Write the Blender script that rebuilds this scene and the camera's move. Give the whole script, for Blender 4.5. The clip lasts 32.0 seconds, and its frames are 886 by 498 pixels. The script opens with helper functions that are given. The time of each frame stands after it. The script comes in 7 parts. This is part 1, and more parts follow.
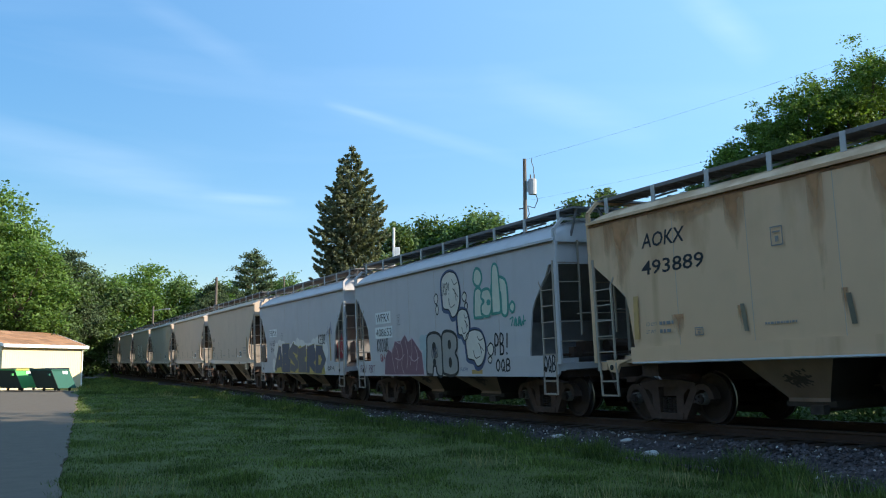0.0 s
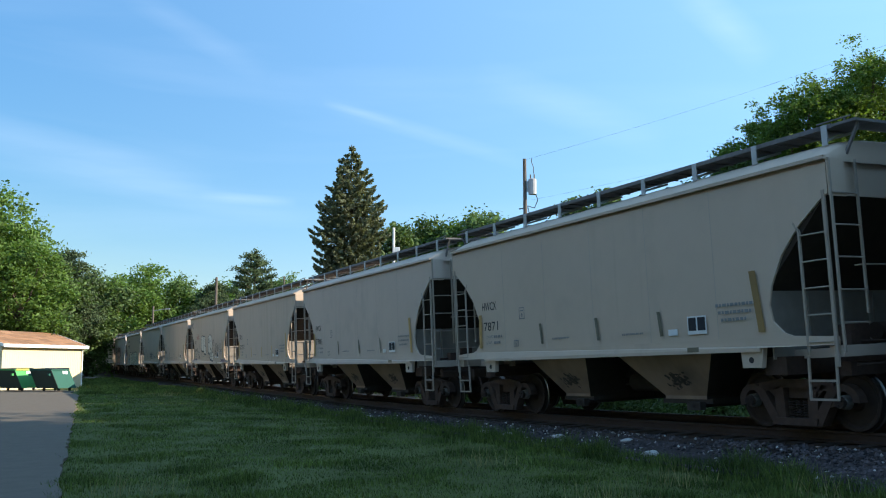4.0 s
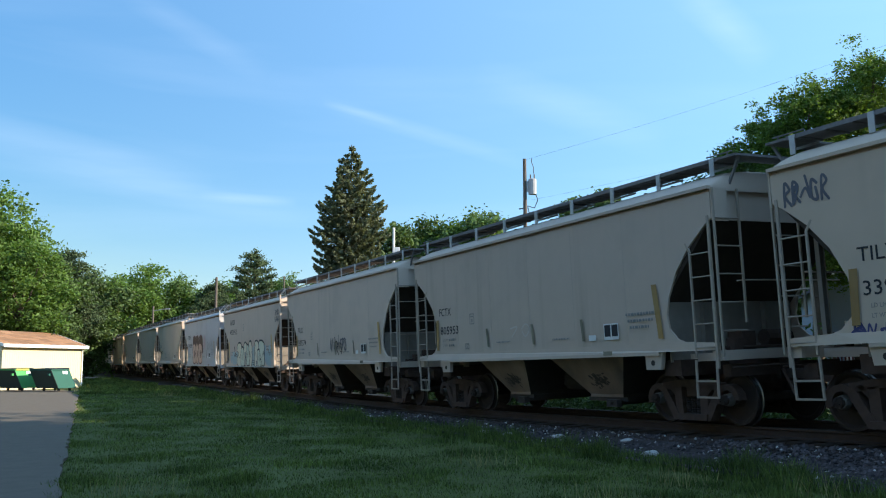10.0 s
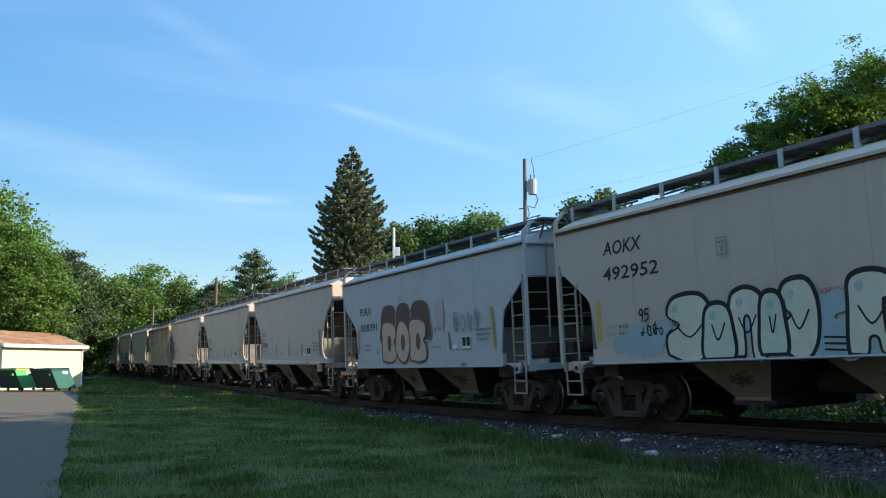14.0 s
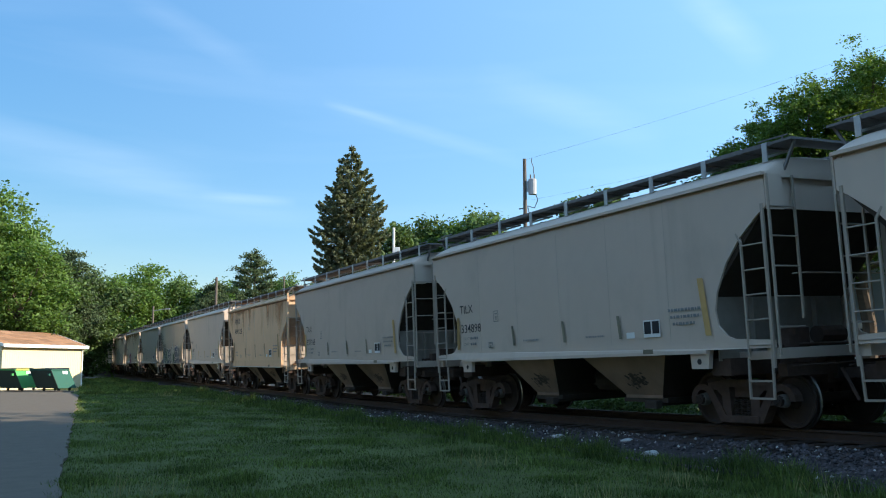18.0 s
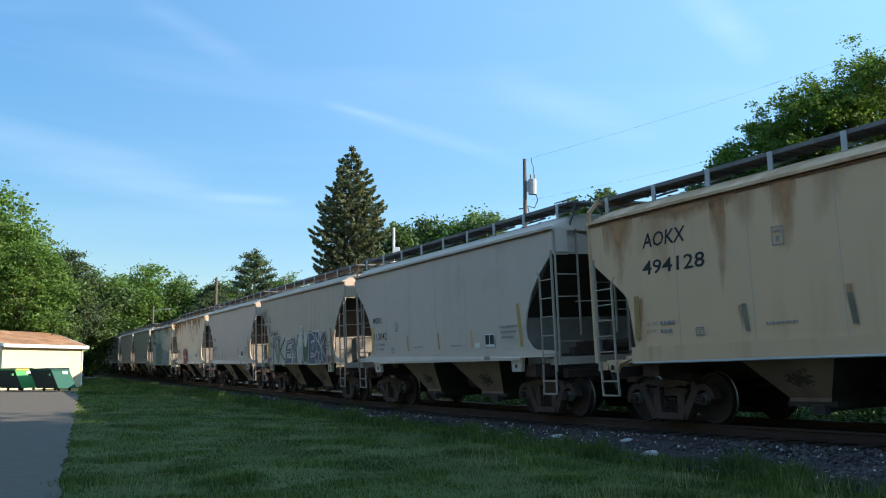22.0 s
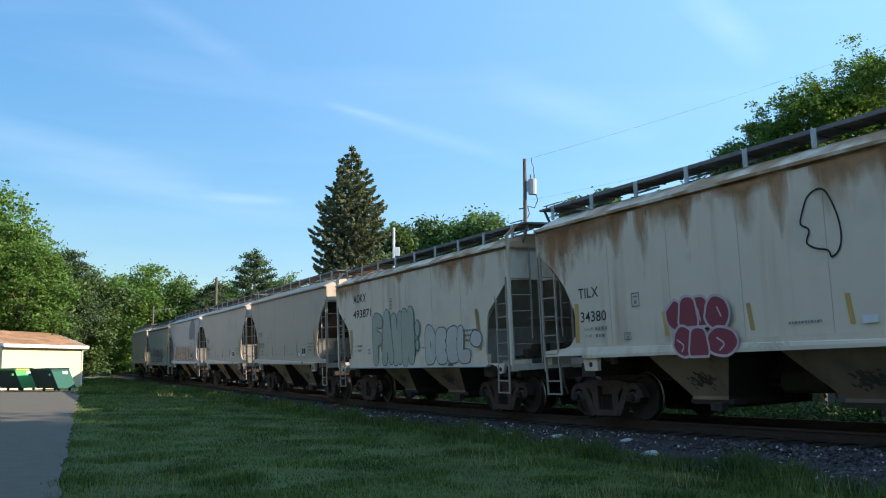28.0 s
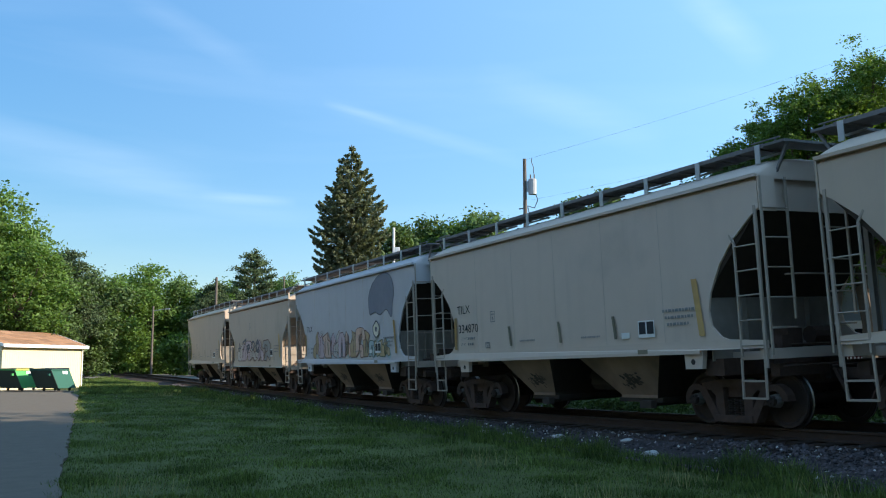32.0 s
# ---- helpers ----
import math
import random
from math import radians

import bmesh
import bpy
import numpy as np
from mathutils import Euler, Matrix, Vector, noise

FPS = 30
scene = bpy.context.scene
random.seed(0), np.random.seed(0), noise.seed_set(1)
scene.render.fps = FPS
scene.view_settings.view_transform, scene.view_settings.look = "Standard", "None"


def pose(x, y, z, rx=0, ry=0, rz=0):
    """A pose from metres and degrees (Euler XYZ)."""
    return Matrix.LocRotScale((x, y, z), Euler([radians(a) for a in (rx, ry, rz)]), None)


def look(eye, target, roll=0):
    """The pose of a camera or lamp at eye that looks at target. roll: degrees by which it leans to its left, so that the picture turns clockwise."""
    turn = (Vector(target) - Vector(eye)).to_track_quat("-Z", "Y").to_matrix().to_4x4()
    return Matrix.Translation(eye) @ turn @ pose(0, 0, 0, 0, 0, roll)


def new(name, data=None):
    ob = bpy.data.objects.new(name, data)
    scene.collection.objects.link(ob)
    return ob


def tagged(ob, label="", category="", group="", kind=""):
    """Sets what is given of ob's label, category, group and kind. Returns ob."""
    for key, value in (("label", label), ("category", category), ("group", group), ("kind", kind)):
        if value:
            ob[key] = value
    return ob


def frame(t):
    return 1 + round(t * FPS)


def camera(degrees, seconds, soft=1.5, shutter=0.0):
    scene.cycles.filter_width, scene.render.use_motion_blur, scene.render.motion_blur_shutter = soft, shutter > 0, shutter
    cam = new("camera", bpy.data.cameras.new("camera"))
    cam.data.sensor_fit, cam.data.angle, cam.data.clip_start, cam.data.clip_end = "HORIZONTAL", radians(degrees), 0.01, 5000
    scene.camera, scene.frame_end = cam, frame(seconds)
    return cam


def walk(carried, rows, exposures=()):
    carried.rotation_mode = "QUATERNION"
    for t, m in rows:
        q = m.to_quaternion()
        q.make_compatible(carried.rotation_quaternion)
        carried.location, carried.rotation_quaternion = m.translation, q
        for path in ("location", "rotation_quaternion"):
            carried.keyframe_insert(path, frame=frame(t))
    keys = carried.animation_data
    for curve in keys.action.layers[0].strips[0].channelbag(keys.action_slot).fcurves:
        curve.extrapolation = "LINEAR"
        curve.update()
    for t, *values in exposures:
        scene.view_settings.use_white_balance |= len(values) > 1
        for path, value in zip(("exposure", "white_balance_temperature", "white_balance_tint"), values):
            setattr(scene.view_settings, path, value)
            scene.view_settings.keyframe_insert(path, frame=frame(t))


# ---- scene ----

# ================= camera =================
CAM_Z = 1.28
cam = camera(51.1, 32.0, soft=1.1)
walk(cam, [(0.0, look((0, 0, CAM_Z), (0, 20, CAM_Z + 2.435), -0.1)),
           (32.0, look((0, 0, CAM_Z), (0, 20, CAM_Z + 2.435), -0.1))],
     exposures=[(0.0, 0.9, 6500, 10), (32.0, 0.9, 6500, 10)])

# ================= world, sun =================
SUN_EL, SUN_AZ = 27.5, 81.0      # elevation; degrees to the right of straight behind the viewer
sun_dir = Vector((math.sin(radians(SUN_AZ)) * math.cos(radians(SUN_EL)),
                  -math.cos(radians(SUN_AZ)) * math.cos(radians(SUN_EL)), math.sin(radians(SUN_EL))))
world = bpy.data.worlds.new("world")
scene.world = world
world.use_nodes = True
wn = world.node_tree
wn.nodes.clear()
w_out = wn.nodes.new("ShaderNodeOutputWorld")
w_bg = wn.nodes.new("ShaderNodeBackground")
w_sky = wn.nodes.new("ShaderNodeTexSky")
w_sky.sky_type, w_sky.sun_disc = "NISHITA", False
w_sky.sun_elevation, w_sky.sun_rotation = radians(SUN_EL), radians(SUN_AZ - 180)
w_sky.air_density, w_sky.dust_density, w_sky.ozone_density = 1.2, 0.3, 4.0
w_tc = wn.nodes.new("ShaderNodeTexCoord")
w_map = wn.nodes.new("ShaderNodeMapping")
w_map.inputs["Rotation"].default_value = (radians(30), radians(28), radians(0))
w_map.inputs["Scale"].default_value = (0.8, 0.8, 7.0)
w_noise = wn.nodes.new("ShaderNodeTexNoise")
w_noise.inputs["Scale"].default_value, w_noise.inputs["Detail"].default_value = 2.3, 6.0
w_noise.inputs["Distortion"].default_value = 0.35
w_ramp = wn.nodes.new("ShaderNodeValToRGB")
w_ramp.color_ramp.elements[0].position, w_ramp.color_ramp.elements[1].position = 0.47, 0.80
w_ramp.color_ramp.elements[0].color, w_ramp.color_ramp.elements[1].color = (0, 0, 0, 1), (0.08, 0.08, 0.08, 1)
w_mix = wn.nodes.new("ShaderNodeMixRGB")
w_mix.inputs["Color2"].default_value = (8.5, 9.2, 10.0, 1)
wn.links.new(w_tc.outputs["Generated"], w_map.inputs["Vector"])
wn.links.new(w_map.outputs[0], w_noise.inputs["Vector"])
wn.links.new(w_noise.outputs[0], w_ramp.inputs[0])
wn.links.new(w_ramp.outputs[0], w_mix.inputs[0])
wn.links.new(w_sky.outputs[0], w_mix.inputs["Color1"])
w_hs = wn.nodes.new("ShaderNodeHueSaturation")
w_hs.inputs["Saturation"].default_value, w_hs.inputs["Value"].default_value = 1.31, 1.02
wn.links.new(w_mix.outputs[0], w_hs.inputs["Color"])
# thin bright haze on the sun's side of the sky
w_dot = wn.nodes.new("ShaderNodeVectorMath")
w_dot.operation = "DOT_PRODUCT"
w_dot.inputs[1].default_value = sun_dir
w_rng = wn.nodes.new("ShaderNodeMapRange")
for key, v in (("From Min", -0.6), ("From Max", 1.0), ("To Min", 0.0), ("To Max", 0.90)):
    w_rng.inputs[key].default_value = v
w_haze = wn.nodes.new("ShaderNodeMixRGB")
w_haze.inputs["Color2"].default_value = (4.2, 7.6, 12.0, 1)
wn.links.new(w_tc.outputs["Generated"], w_dot.inputs[0])
wn.links.new(w_dot.outputs["Value"], w_rng.inputs[0])
wn.links.new(w_rng.outputs[0], w_haze.inputs[0])
wn.links.new(w_hs.outputs[0], w_haze.inputs["Color1"])


def sky_math(op, a, b=0.0, clamp=False):
    n = wn.nodes.new("ShaderNodeMath")
    n.operation, n.use_clamp = op, clamp
    for sock, v in zip(n.inputs, (a, b)):
        if isinstance(v, (int, float)):
            sock.default_value = v
        else:
            wn.links.new(v, sock)
    return n.outputs[0]


def sky_dot(v):
    n = wn.nodes.new("ShaderNodeVectorMath")
    n.operation = "DOT_PRODUCT"
    n.inputs[1].default_value = v
    wn.links.new(w_tc.outputs["Generated"], n.inputs[0])
    return n.outputs["Value"]


def heading(az, el):
    """Direction az degrees to the right of straight ahead and el degrees up."""
    return Vector((math.sin(radians(az)) * math.cos(radians(el)), math.cos(radians(az)) * math.cos(radians(el)), math.sin(radians(el))))


# old contrails and thin veils of ice cloud: (from az, el, to az, el, half width in degrees, strength)
w_wisp = wn.nodes.new("ShaderNodeTexNoise")
w_wisp.inputs["Scale"].default_value, w_wisp.inputs["Detail"].default_value = 14.0, 5.0
wn.links.new(w_map.outputs[0], w_wisp.inputs["Vector"])
veil = None
for az0, el0, az1, el1, wide, strong in ((-8.0, 15.9, 6.0, 11.9, 0.60, 0.045), (-7.6, 15.8, -2.6, 14.6, 0.30, 0.055), (-15.0, 9.9, -9.0, 9.7, 0.40, 0.09), (-32.0, 13.6, -14.0, 10.4, 1.3, 0.07), (-27.0, 11.4, -8.0, 8.6, 0.9, 0.05),
                                         (14.6, 22.5, 20.0, 17.2, 1.3, 0.07), (-20.0, 21.5, -11.0, 17.2, 0.9, 0.04), (2.0, 17.6, 14.0, 13.0, 1.4, 0.05)):
    d0, d1 = heading(az0, el0), heading(az1, el1)
    mid, across = (d0 + d1).normalized(), d0.cross(d1).normalized()
    along = across.cross(mid)
    half = abs(along.dot(d1))
    body = sky_math("SUBTRACT", 1.0, sky_math("POWER", sky_math("DIVIDE", sky_math("ABSOLUTE", sky_dot(across)), math.sin(radians(wide))), 1.3), True)
    ends = sky_math("SUBTRACT", 1.0, sky_math("POWER", sky_math("DIVIDE", sky_math("ABSOLUTE", sky_dot(along)), half), 2.0), True)
    front = sky_math("GREATER_THAN", sky_dot(mid), 0.0)
    one = sky_math("MULTIPLY", sky_math("MULTIPLY", sky_math("MULTIPLY", body, ends), front), strong)
    veil = one if veil is None else sky_math("ADD", veil, one)
veil = sky_math("MULTIPLY", veil, sky_math("ADD", w_wisp.outputs[0], 0.45), True)
w_veil = wn.nodes.new("ShaderNodeMixRGB")
w_veil.inputs["Color2"].default_value = (11.0, 12.0, 12.8, 1)
wn.links.new(veil, w_veil.inputs[0])
wn.links.new(w_haze.outputs[0], w_veil.inputs["Color1"])
wn.links.new(w_veil.outputs[0], w_bg.inputs["Color"])
wn.links.new(w_bg.outputs[0], w_out.inputs["Surface"])
w_bg.inputs["Strength"].default_value = 0.082

sun = new("sun", bpy.data.lights.new("sun", "SUN"))
sun.data.energy, sun.data.angle, sun.data.color = 5.0, radians(0.5), (1.0, 0.90, 0.74)
sun.matrix_world = look(sun_dir * 200, (0, 0, 0))

# ================= materials =================
MATS = {}


def mat(name, color, rough=0.7, metal=0.0, grain=8.0, vary=0.25, bump=0.15, streak=0.0, streak_color=(0.16, 0.08, 0.035),
        island=0.0, stain=0.0, stain_color=(0.06, 0.05, 0.045), spec=0.4, translucent=0.0, by_object=0.0, top_rust=0.0):
    """Procedural surface: base colour, two scales of variation, optional vertical streaks, stains and random shifts by piece."""
    m = bpy.data.materials.new(name)
    m.use_nodes = True
    nt = m.node_tree
    N, Lk = nt.nodes, nt.links
    bsdf = N["Principled BSDF"]
    bsdf.inputs["Roughness"].default_value, bsdf.inputs["Metallic"].default_value = rough, metal
    bsdf.inputs["Specular IOR Level"].default_value = spec
    tc = N.new("ShaderNodeTexCoord")
    if by_object:
        oi = N.new("ShaderNodeObjectInfo")
        mu = N.new("ShaderNodeMath")
        mu.operation = "MULTIPLY"
        mu.inputs[1].default_value = 60.0
        Lk.new(oi.outputs["Random"], mu.inputs[0])
        seed_out = mu.outputs[0]

    def noise_of(scale, detail=4.0, mapping=None):
        n = N.new("ShaderNodeTexNoise")
        n.inputs["Scale"].default_value, n.inputs["Detail"].default_value = scale, detail
        if by_object:
            n.noise_dimensions = "4D"
            Lk.new(seed_out, n.inputs["W"])
        if mapping:
            mp = N.new("ShaderNodeMapping")
            mp.inputs["Scale"].default_value = mapping
            Lk.new(tc.outputs["Object"], mp.inputs["Vector"])
            Lk.new(mp.outputs[0], n.inputs["Vector"])
        else:
            Lk.new(tc.outputs["Object"], n.inputs["Vector"])
        return n

    def ramp(src, a, b, ca, cb):
        r = N.new("ShaderNodeValToRGB")
        r.color_ramp.elements[0].position, r.color_ramp.elements[1].position = a, b
        r.color_ramp.elements[0].color, r.color_ramp.elements[1].color = (*ca, 1), (*cb, 1)
        Lk.new(src, r.inputs[0])
        return r.outputs[0]

    def mixed(fac, a, b, kind="MIX"):
        x = N.new("ShaderNodeMixRGB")
        x.blend_type = kind
        for sock, v in ((x.inputs[0], fac), (x.inputs[1], a), (x.inputs[2], b)):
            if isinstance(v, (int, float)):
                sock.default_value = v
            elif isinstance(v, tuple):
                sock.default_value = (*v, 1)
            else:
                Lk.new(v, sock)
        return x.outputs[0]

    fine, broad = noise_of(grain), noise_of(grain * 0.13, 3.0)
    lo, hi = tuple(c * (1 - vary) for c in color), tuple(min(1, c * (1 + vary)) for c in color)
    col = ramp(fine.outputs[0], 0.25, 0.75, lo, hi)
    col = mixed(0.6, col, ramp(broad.outputs[0], 0.3, 0.7, tuple(c * (1 - vary * 0.7) for c in color), tuple(min(1, c * (1 + vary * 0.6)) for c in color)))
    if stain:
        st = noise_of(0.9, 6.0)
        col = mixed(ramp(st.outputs[0], 0.62 - 0.25 * stain, 0.75, (0, 0, 0), (stain, stain, stain)), col, stain_color)
    if streak:
        sk = noise_of(1.0, 5.0, (3.2, 3.2, 0.22))
        sb = noise_of(0.35, 3.0)
        f1 = ramp(sk.outputs[0], 0.52, 0.78, (0, 0, 0), (1, 1, 1))
        f2 = ramp(sb.outputs[0], 0.40, 0.68, (0, 0, 0), (streak, streak, streak))
        col = mixed(mixed(1.0, f1, f2, "MULTIPLY"), col, streak_color)
    if top_rust:
        tn = noise_of(1.0, 6.0, (1.6, 1.6, 0.55))
        sep = N.new("ShaderNodeSeparateXYZ")
        Lk.new(tc.outputs["Object"], sep.inputs[0])
        add = N.new("ShaderNodeMath")
        add.operation = "MULTIPLY_ADD"
        add.inputs[1].default_value, add.inputs[2].default_value = 0.16, -0.56
        Lk.new(sep.outputs["Z"], add.inputs[0])
        sm = N.new("ShaderNodeMath")
        Lk.new(tn.outputs[0], sm.inputs[0])
        Lk.new(add.outputs[0], sm.inputs[1])
        col = mixed(ramp(sm.outputs[0], 0.50, 0.66, (0, 0, 0), (top_rust, top_rust, top_rust)), col, (0.36, 0.185, 0.080))
    if island:
        g = N.new("ShaderNodeNewGeometry")
        col = mixed(1.0, col, ramp(g.outputs["Random Per Island"], 0.0, 1.0, (1 - island,) * 3, (1 + island,) * 3), "MULTIPLY")
    if by_object:
        col = mixed(1.0, col, ramp(oi.outputs["Random"], 0.0, 1.0, (1 - by_object,) * 3, (1 + by_object,) * 3), "MULTIPLY")
    Lk.new(col, bsdf.inputs["Base Color"])
    if bump:
        b = N.new("ShaderNodeBump")
        b.inputs["Strength"].default_value, b.inputs["Distance"].default_value = bump, 0.02
        Lk.new(fine.outputs[0], b.inputs["Height"])
        Lk.new(b.outputs[0], bsdf.inputs["Normal"])
    if translucent:
        tr = N.new("ShaderNodeBsdfTranslucent")
        Lk.new(mixed(1.0, col, (1.25, 1.25, 0.55), "MULTIPLY"), tr.inputs["Color"])
        ms = N.new("ShaderNodeMixShader")
        ms.inputs[0].default_value = translucent
        Lk.new(bsdf.outputs[0], ms.inputs[1])
        Lk.new(tr.outputs[0], ms.inputs[2])
        Lk.new(ms.outputs[0], N["Material Output"].inputs["Surface"])
    MATS[name] = m
    return m


mat("grass", (0.082, 0.096, 0.030), 0.9, grain=3.0, vary=0.45, bump=0.4, stain=0.5, stain_color=(0.075, 0.085, 0.03), spec=0.1)
mat("blade", (0.104, 0.148, 0.041), 0.7, grain=2.6, vary=0.62, stain=0.85, stain_color=(0.040, 0.066, 0.022), bump=0, island=0.6, spec=0.15, translucent=0.3)
mat("dry_blade", (0.30, 0.27, 0.13), 0.8, grain=2.0, vary=0.3, bump=0, island=0.3, spec=0.1, translucent=0.2)
mat("asphalt", (0.122, 0.102, 0.080), 0.92, grain=22, vary=0.22, bump=0.25, stain=0.35, stain_color=(0.12, 0.10, 0.077), spec=0.2)
mat("gravel", (0.13, 0.12, 0.10), 0.95, grain=14, vary=0.35, bump=0.5)
mat("ballast_bed", (0.062, 0.050, 0.048), 0.95, grain=16, vary=0.5, bump=0.7, spec=0.15)
mat("ballast_stone", (0.088, 0.075, 0.078), 0.9, grain=20, vary=0.3, bump=0.3, island=0.65, spec=0.2)
mat("pale_stone", (0.42, 0.40, 0.38), 0.9, grain=14, vary=0.25, island=0.3)
mat("track_dirt", (0.060, 0.042, 0.034), 0.95, grain=12, vary=0.4, bump=0.5, spec=0.1)
mat("sleeper_wood", (0.055, 0.040, 0.031), 0.92, grain=9, vary=0.35, bump=0.4, by_object=0.3, spec=0.1)
mat("rail_rust", (0.054, 0.034, 0.026), 0.8, grain=14, vary=0.3, bump=0.2, spec=0.25)
mat("rail_head", (0.10, 0.09, 0.085), 0.6, metal=1.0, grain=4, vary=0.15, bump=0)
mat("bark", (0.11, 0.085, 0.065), 0.95, grain=7, vary=0.4, bump=0.6, spec=0.1)
mat("dead_wood", (0.10, 0.085, 0.07), 0.95, grain=7, vary=0.3, bump=0.4, spec=0.1)
mat("leaf", (0.105, 0.178, 0.040), 0.6, grain=0.25, vary=0.3, bump=0, island=0.4, spec=0.25, translucent=0.42)
mat("leaf_dark", (0.078, 0.122, 0.038), 0.6, grain=0.25, vary=0.3, bump=0, island=0.45, spec=0.25, translucent=0.3)
mat("leaf_light", (0.110, 0.175, 0.062), 0.6, grain=0.25, vary=0.3, bump=0, island=0.45, spec=0.25, translucent=0.35)
mat("needle", (0.135, 0.150, 0.090), 0.75, grain=0.4, vary=0.3, bump=0, island=0.4, spec=0.15, translucent=0.28)
mat("pine_needle", (0.075, 0.105, 0.05), 0.75, grain=0.4, vary=0.3, bump=0, island=0.4, spec=0.15, translucent=0.15)
mat("pole_wood", (0.13, 0.105, 0.085), 0.9, grain=10, vary=0.3, bump=0.4)
mat("grey_metal", (0.36, 0.37, 0.38), 0.5, metal=0.3, grain=8, vary=0.15)
mat("wire", (0.04, 0.04, 0.04), 0.6, grain=4, vary=0.1, bump=0)
mat("cream_siding", (0.70, 0.60, 0.37), 0.7, grain=3, vary=0.06, bump=0.1)
mat("white_paint", (0.80, 0.79, 0.76), 0.55, grain=5, vary=0.05, bump=0.05)
mat("shingle", (0.27, 0.145, 0.078), 0.92, grain=9, vary=0.25, bump=0.5, by_object=0.25)
mat("bin_green", (0.070, 0.32, 0.09), 0.65, grain=4, vary=0.12, stain=0.2)
mat("bin_teal", (0.012, 0.090, 0.064), 0.65, grain=4, vary=0.12, stain=0.2)
mat("bin_dark", (0.018, 0.035, 0.028), 0.55, grain=4, vary=0.2)
mat("black_plastic", (0.02, 0.02, 0.022), 0.5, grain=6, vary=0.2)
mat("label_white", (0.75, 0.75, 0.72), 0.6, grain=8, vary=0.08, bump=0)
mat("label_yellow", (0.65, 0.58, 0.10), 0.6, grain=8, vary=0.1, bump=0)

mat("truck_steel", (0.080, 0.051, 0.040), 0.85, grain=9, vary=0.35, bump=0.3, spec=0.25)
mat("wheel_steel", (0.046, 0.031, 0.025), 0.8, grain=7, vary=0.3, bump=0.15, spec=0.3)
mat("wheel_tread", (0.25, 0.24, 0.23), 0.36, metal=1.0, grain=5, vary=0.1, bump=0)
mat("soot_smear", (0.085, 0.068, 0.055), 0.9, grain=14, vary=0.4)
mat("bearing_grey", (0.14, 0.125, 0.11), 0.7, grain=12, vary=0.3, bump=0.1)
mat("under_dark", (0.056, 0.046, 0.041), 0.9, grain=6, vary=0.3, spec=0.15)
mat("walkway_grate", (0.185, 0.175, 0.172), 0.85, metal=0.0, grain=18, vary=0.35, bump=0.5)
mat("galvanized", (0.45, 0.46, 0.46), 0.5, metal=0.4, grain=8, vary=0.2)
mat("hatch_grey", (0.055, 0.055, 0.058), 0.7, grain=6, vary=0.25)
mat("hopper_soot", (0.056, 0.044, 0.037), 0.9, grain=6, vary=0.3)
mat("hopper_paint", (0.300, 0.212, 0.156), 0.8, grain=4, vary=0.2, bump=0.1, stain=0.75, stain_color=(0.05, 0.04, 0.035), streak=0.6, streak_color=(0.09, 0.06, 0.04), by_object=0.15)
mat("ladder_paint", (0.37, 0.30, 0.24), 0.65, grain=6, vary=0.15, bump=0, streak=0.4, streak_color=(0.2, 0.12, 0.07))
mat("end_grey", (0.26, 0.225, 0.19), 0.8, grain=5, vary=0.25, streak=0.6, streak_color=(0.12, 0.09, 0.065), stain=0.3)
# near-black sheet colour holds the end recess's shade; the streaks are dirt
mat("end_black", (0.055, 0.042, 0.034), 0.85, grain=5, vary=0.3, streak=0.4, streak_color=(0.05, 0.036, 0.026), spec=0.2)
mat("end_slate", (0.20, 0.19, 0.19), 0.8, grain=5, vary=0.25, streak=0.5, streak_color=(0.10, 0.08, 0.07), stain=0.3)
mat("end_dust", (0.40, 0.335, 0.28), 0.8, grain=5, vary=0.2, streak=0.7, streak_color=(0.12, 0.075, 0.05), stain=0.3, top_rust=0.5)
mat("house_siding", (0.24, 0.30, 0.36), 0.75, grain=3, vary=0.06, bump=0.05)
mat("deck_red", (0.10, 0.025, 0.02), 0.7, grain=6, vary=0.2)
mat("roof_slate", (0.10, 0.095, 0.10), 0.9, grain=9, vary=0.25, bump=0.4)
mat("window_dark", (0.02, 0.022, 0.025), 0.15, grain=3, vary=0.1, bump=0)
mat("eave_rust", (0.20, 0.095, 0.045), 0.85, grain=7, vary=0.35, bump=0.1)
PAINT = {
    "grey": ((0.532, 0.422, 0.338), 0.40), "pale": ((0.592, 0.472, 0.380), 0.32), "tan": ((0.690, 0.455, 0.278), 0.85),
    "blue": ((0.530, 0.495, 0.485), 0.25), "rusty": ((0.745, 0.595, 0.455), 0.8), "warm": ((0.562, 0.438, 0.334), 0.45),
}
for key, (c, st) in PAINT.items():
    mat("paint_" + key, c, 0.74, grain=3.0, vary=0.06, bump=0.03, streak=st, streak_color=(0.30, 0.155, 0.065) if st > 0.65 else (0.26, 0.215, 0.165),
        stain=0.22, stain_color=(0.25, 0.225, 0.185), spec=0.26, by_object=0.04, top_rust={"rusty": 0.85, "tan": 0.55}.get(key, 0.0))
mat("weld_line", (0.48, 0.395, 0.32), 0.7, grain=6, vary=0.15, bump=0)
rp = mat("rust_patch", (0.50, 0.255, 0.115), 0.85, grain=9, vary=0.4, bump=0.1)
rt = rp.node_tree
rc, rs = rt.nodes.new("ShaderNodeTexCoord"), rt.nodes.new("ShaderNodeSeparateXYZ")
rt.links.new(rc.outputs["Generated"], rs.inputs[0])
rm, rn = rt.nodes.new("ShaderNodeMapping"), rt.nodes.new("ShaderNodeTexNoise")
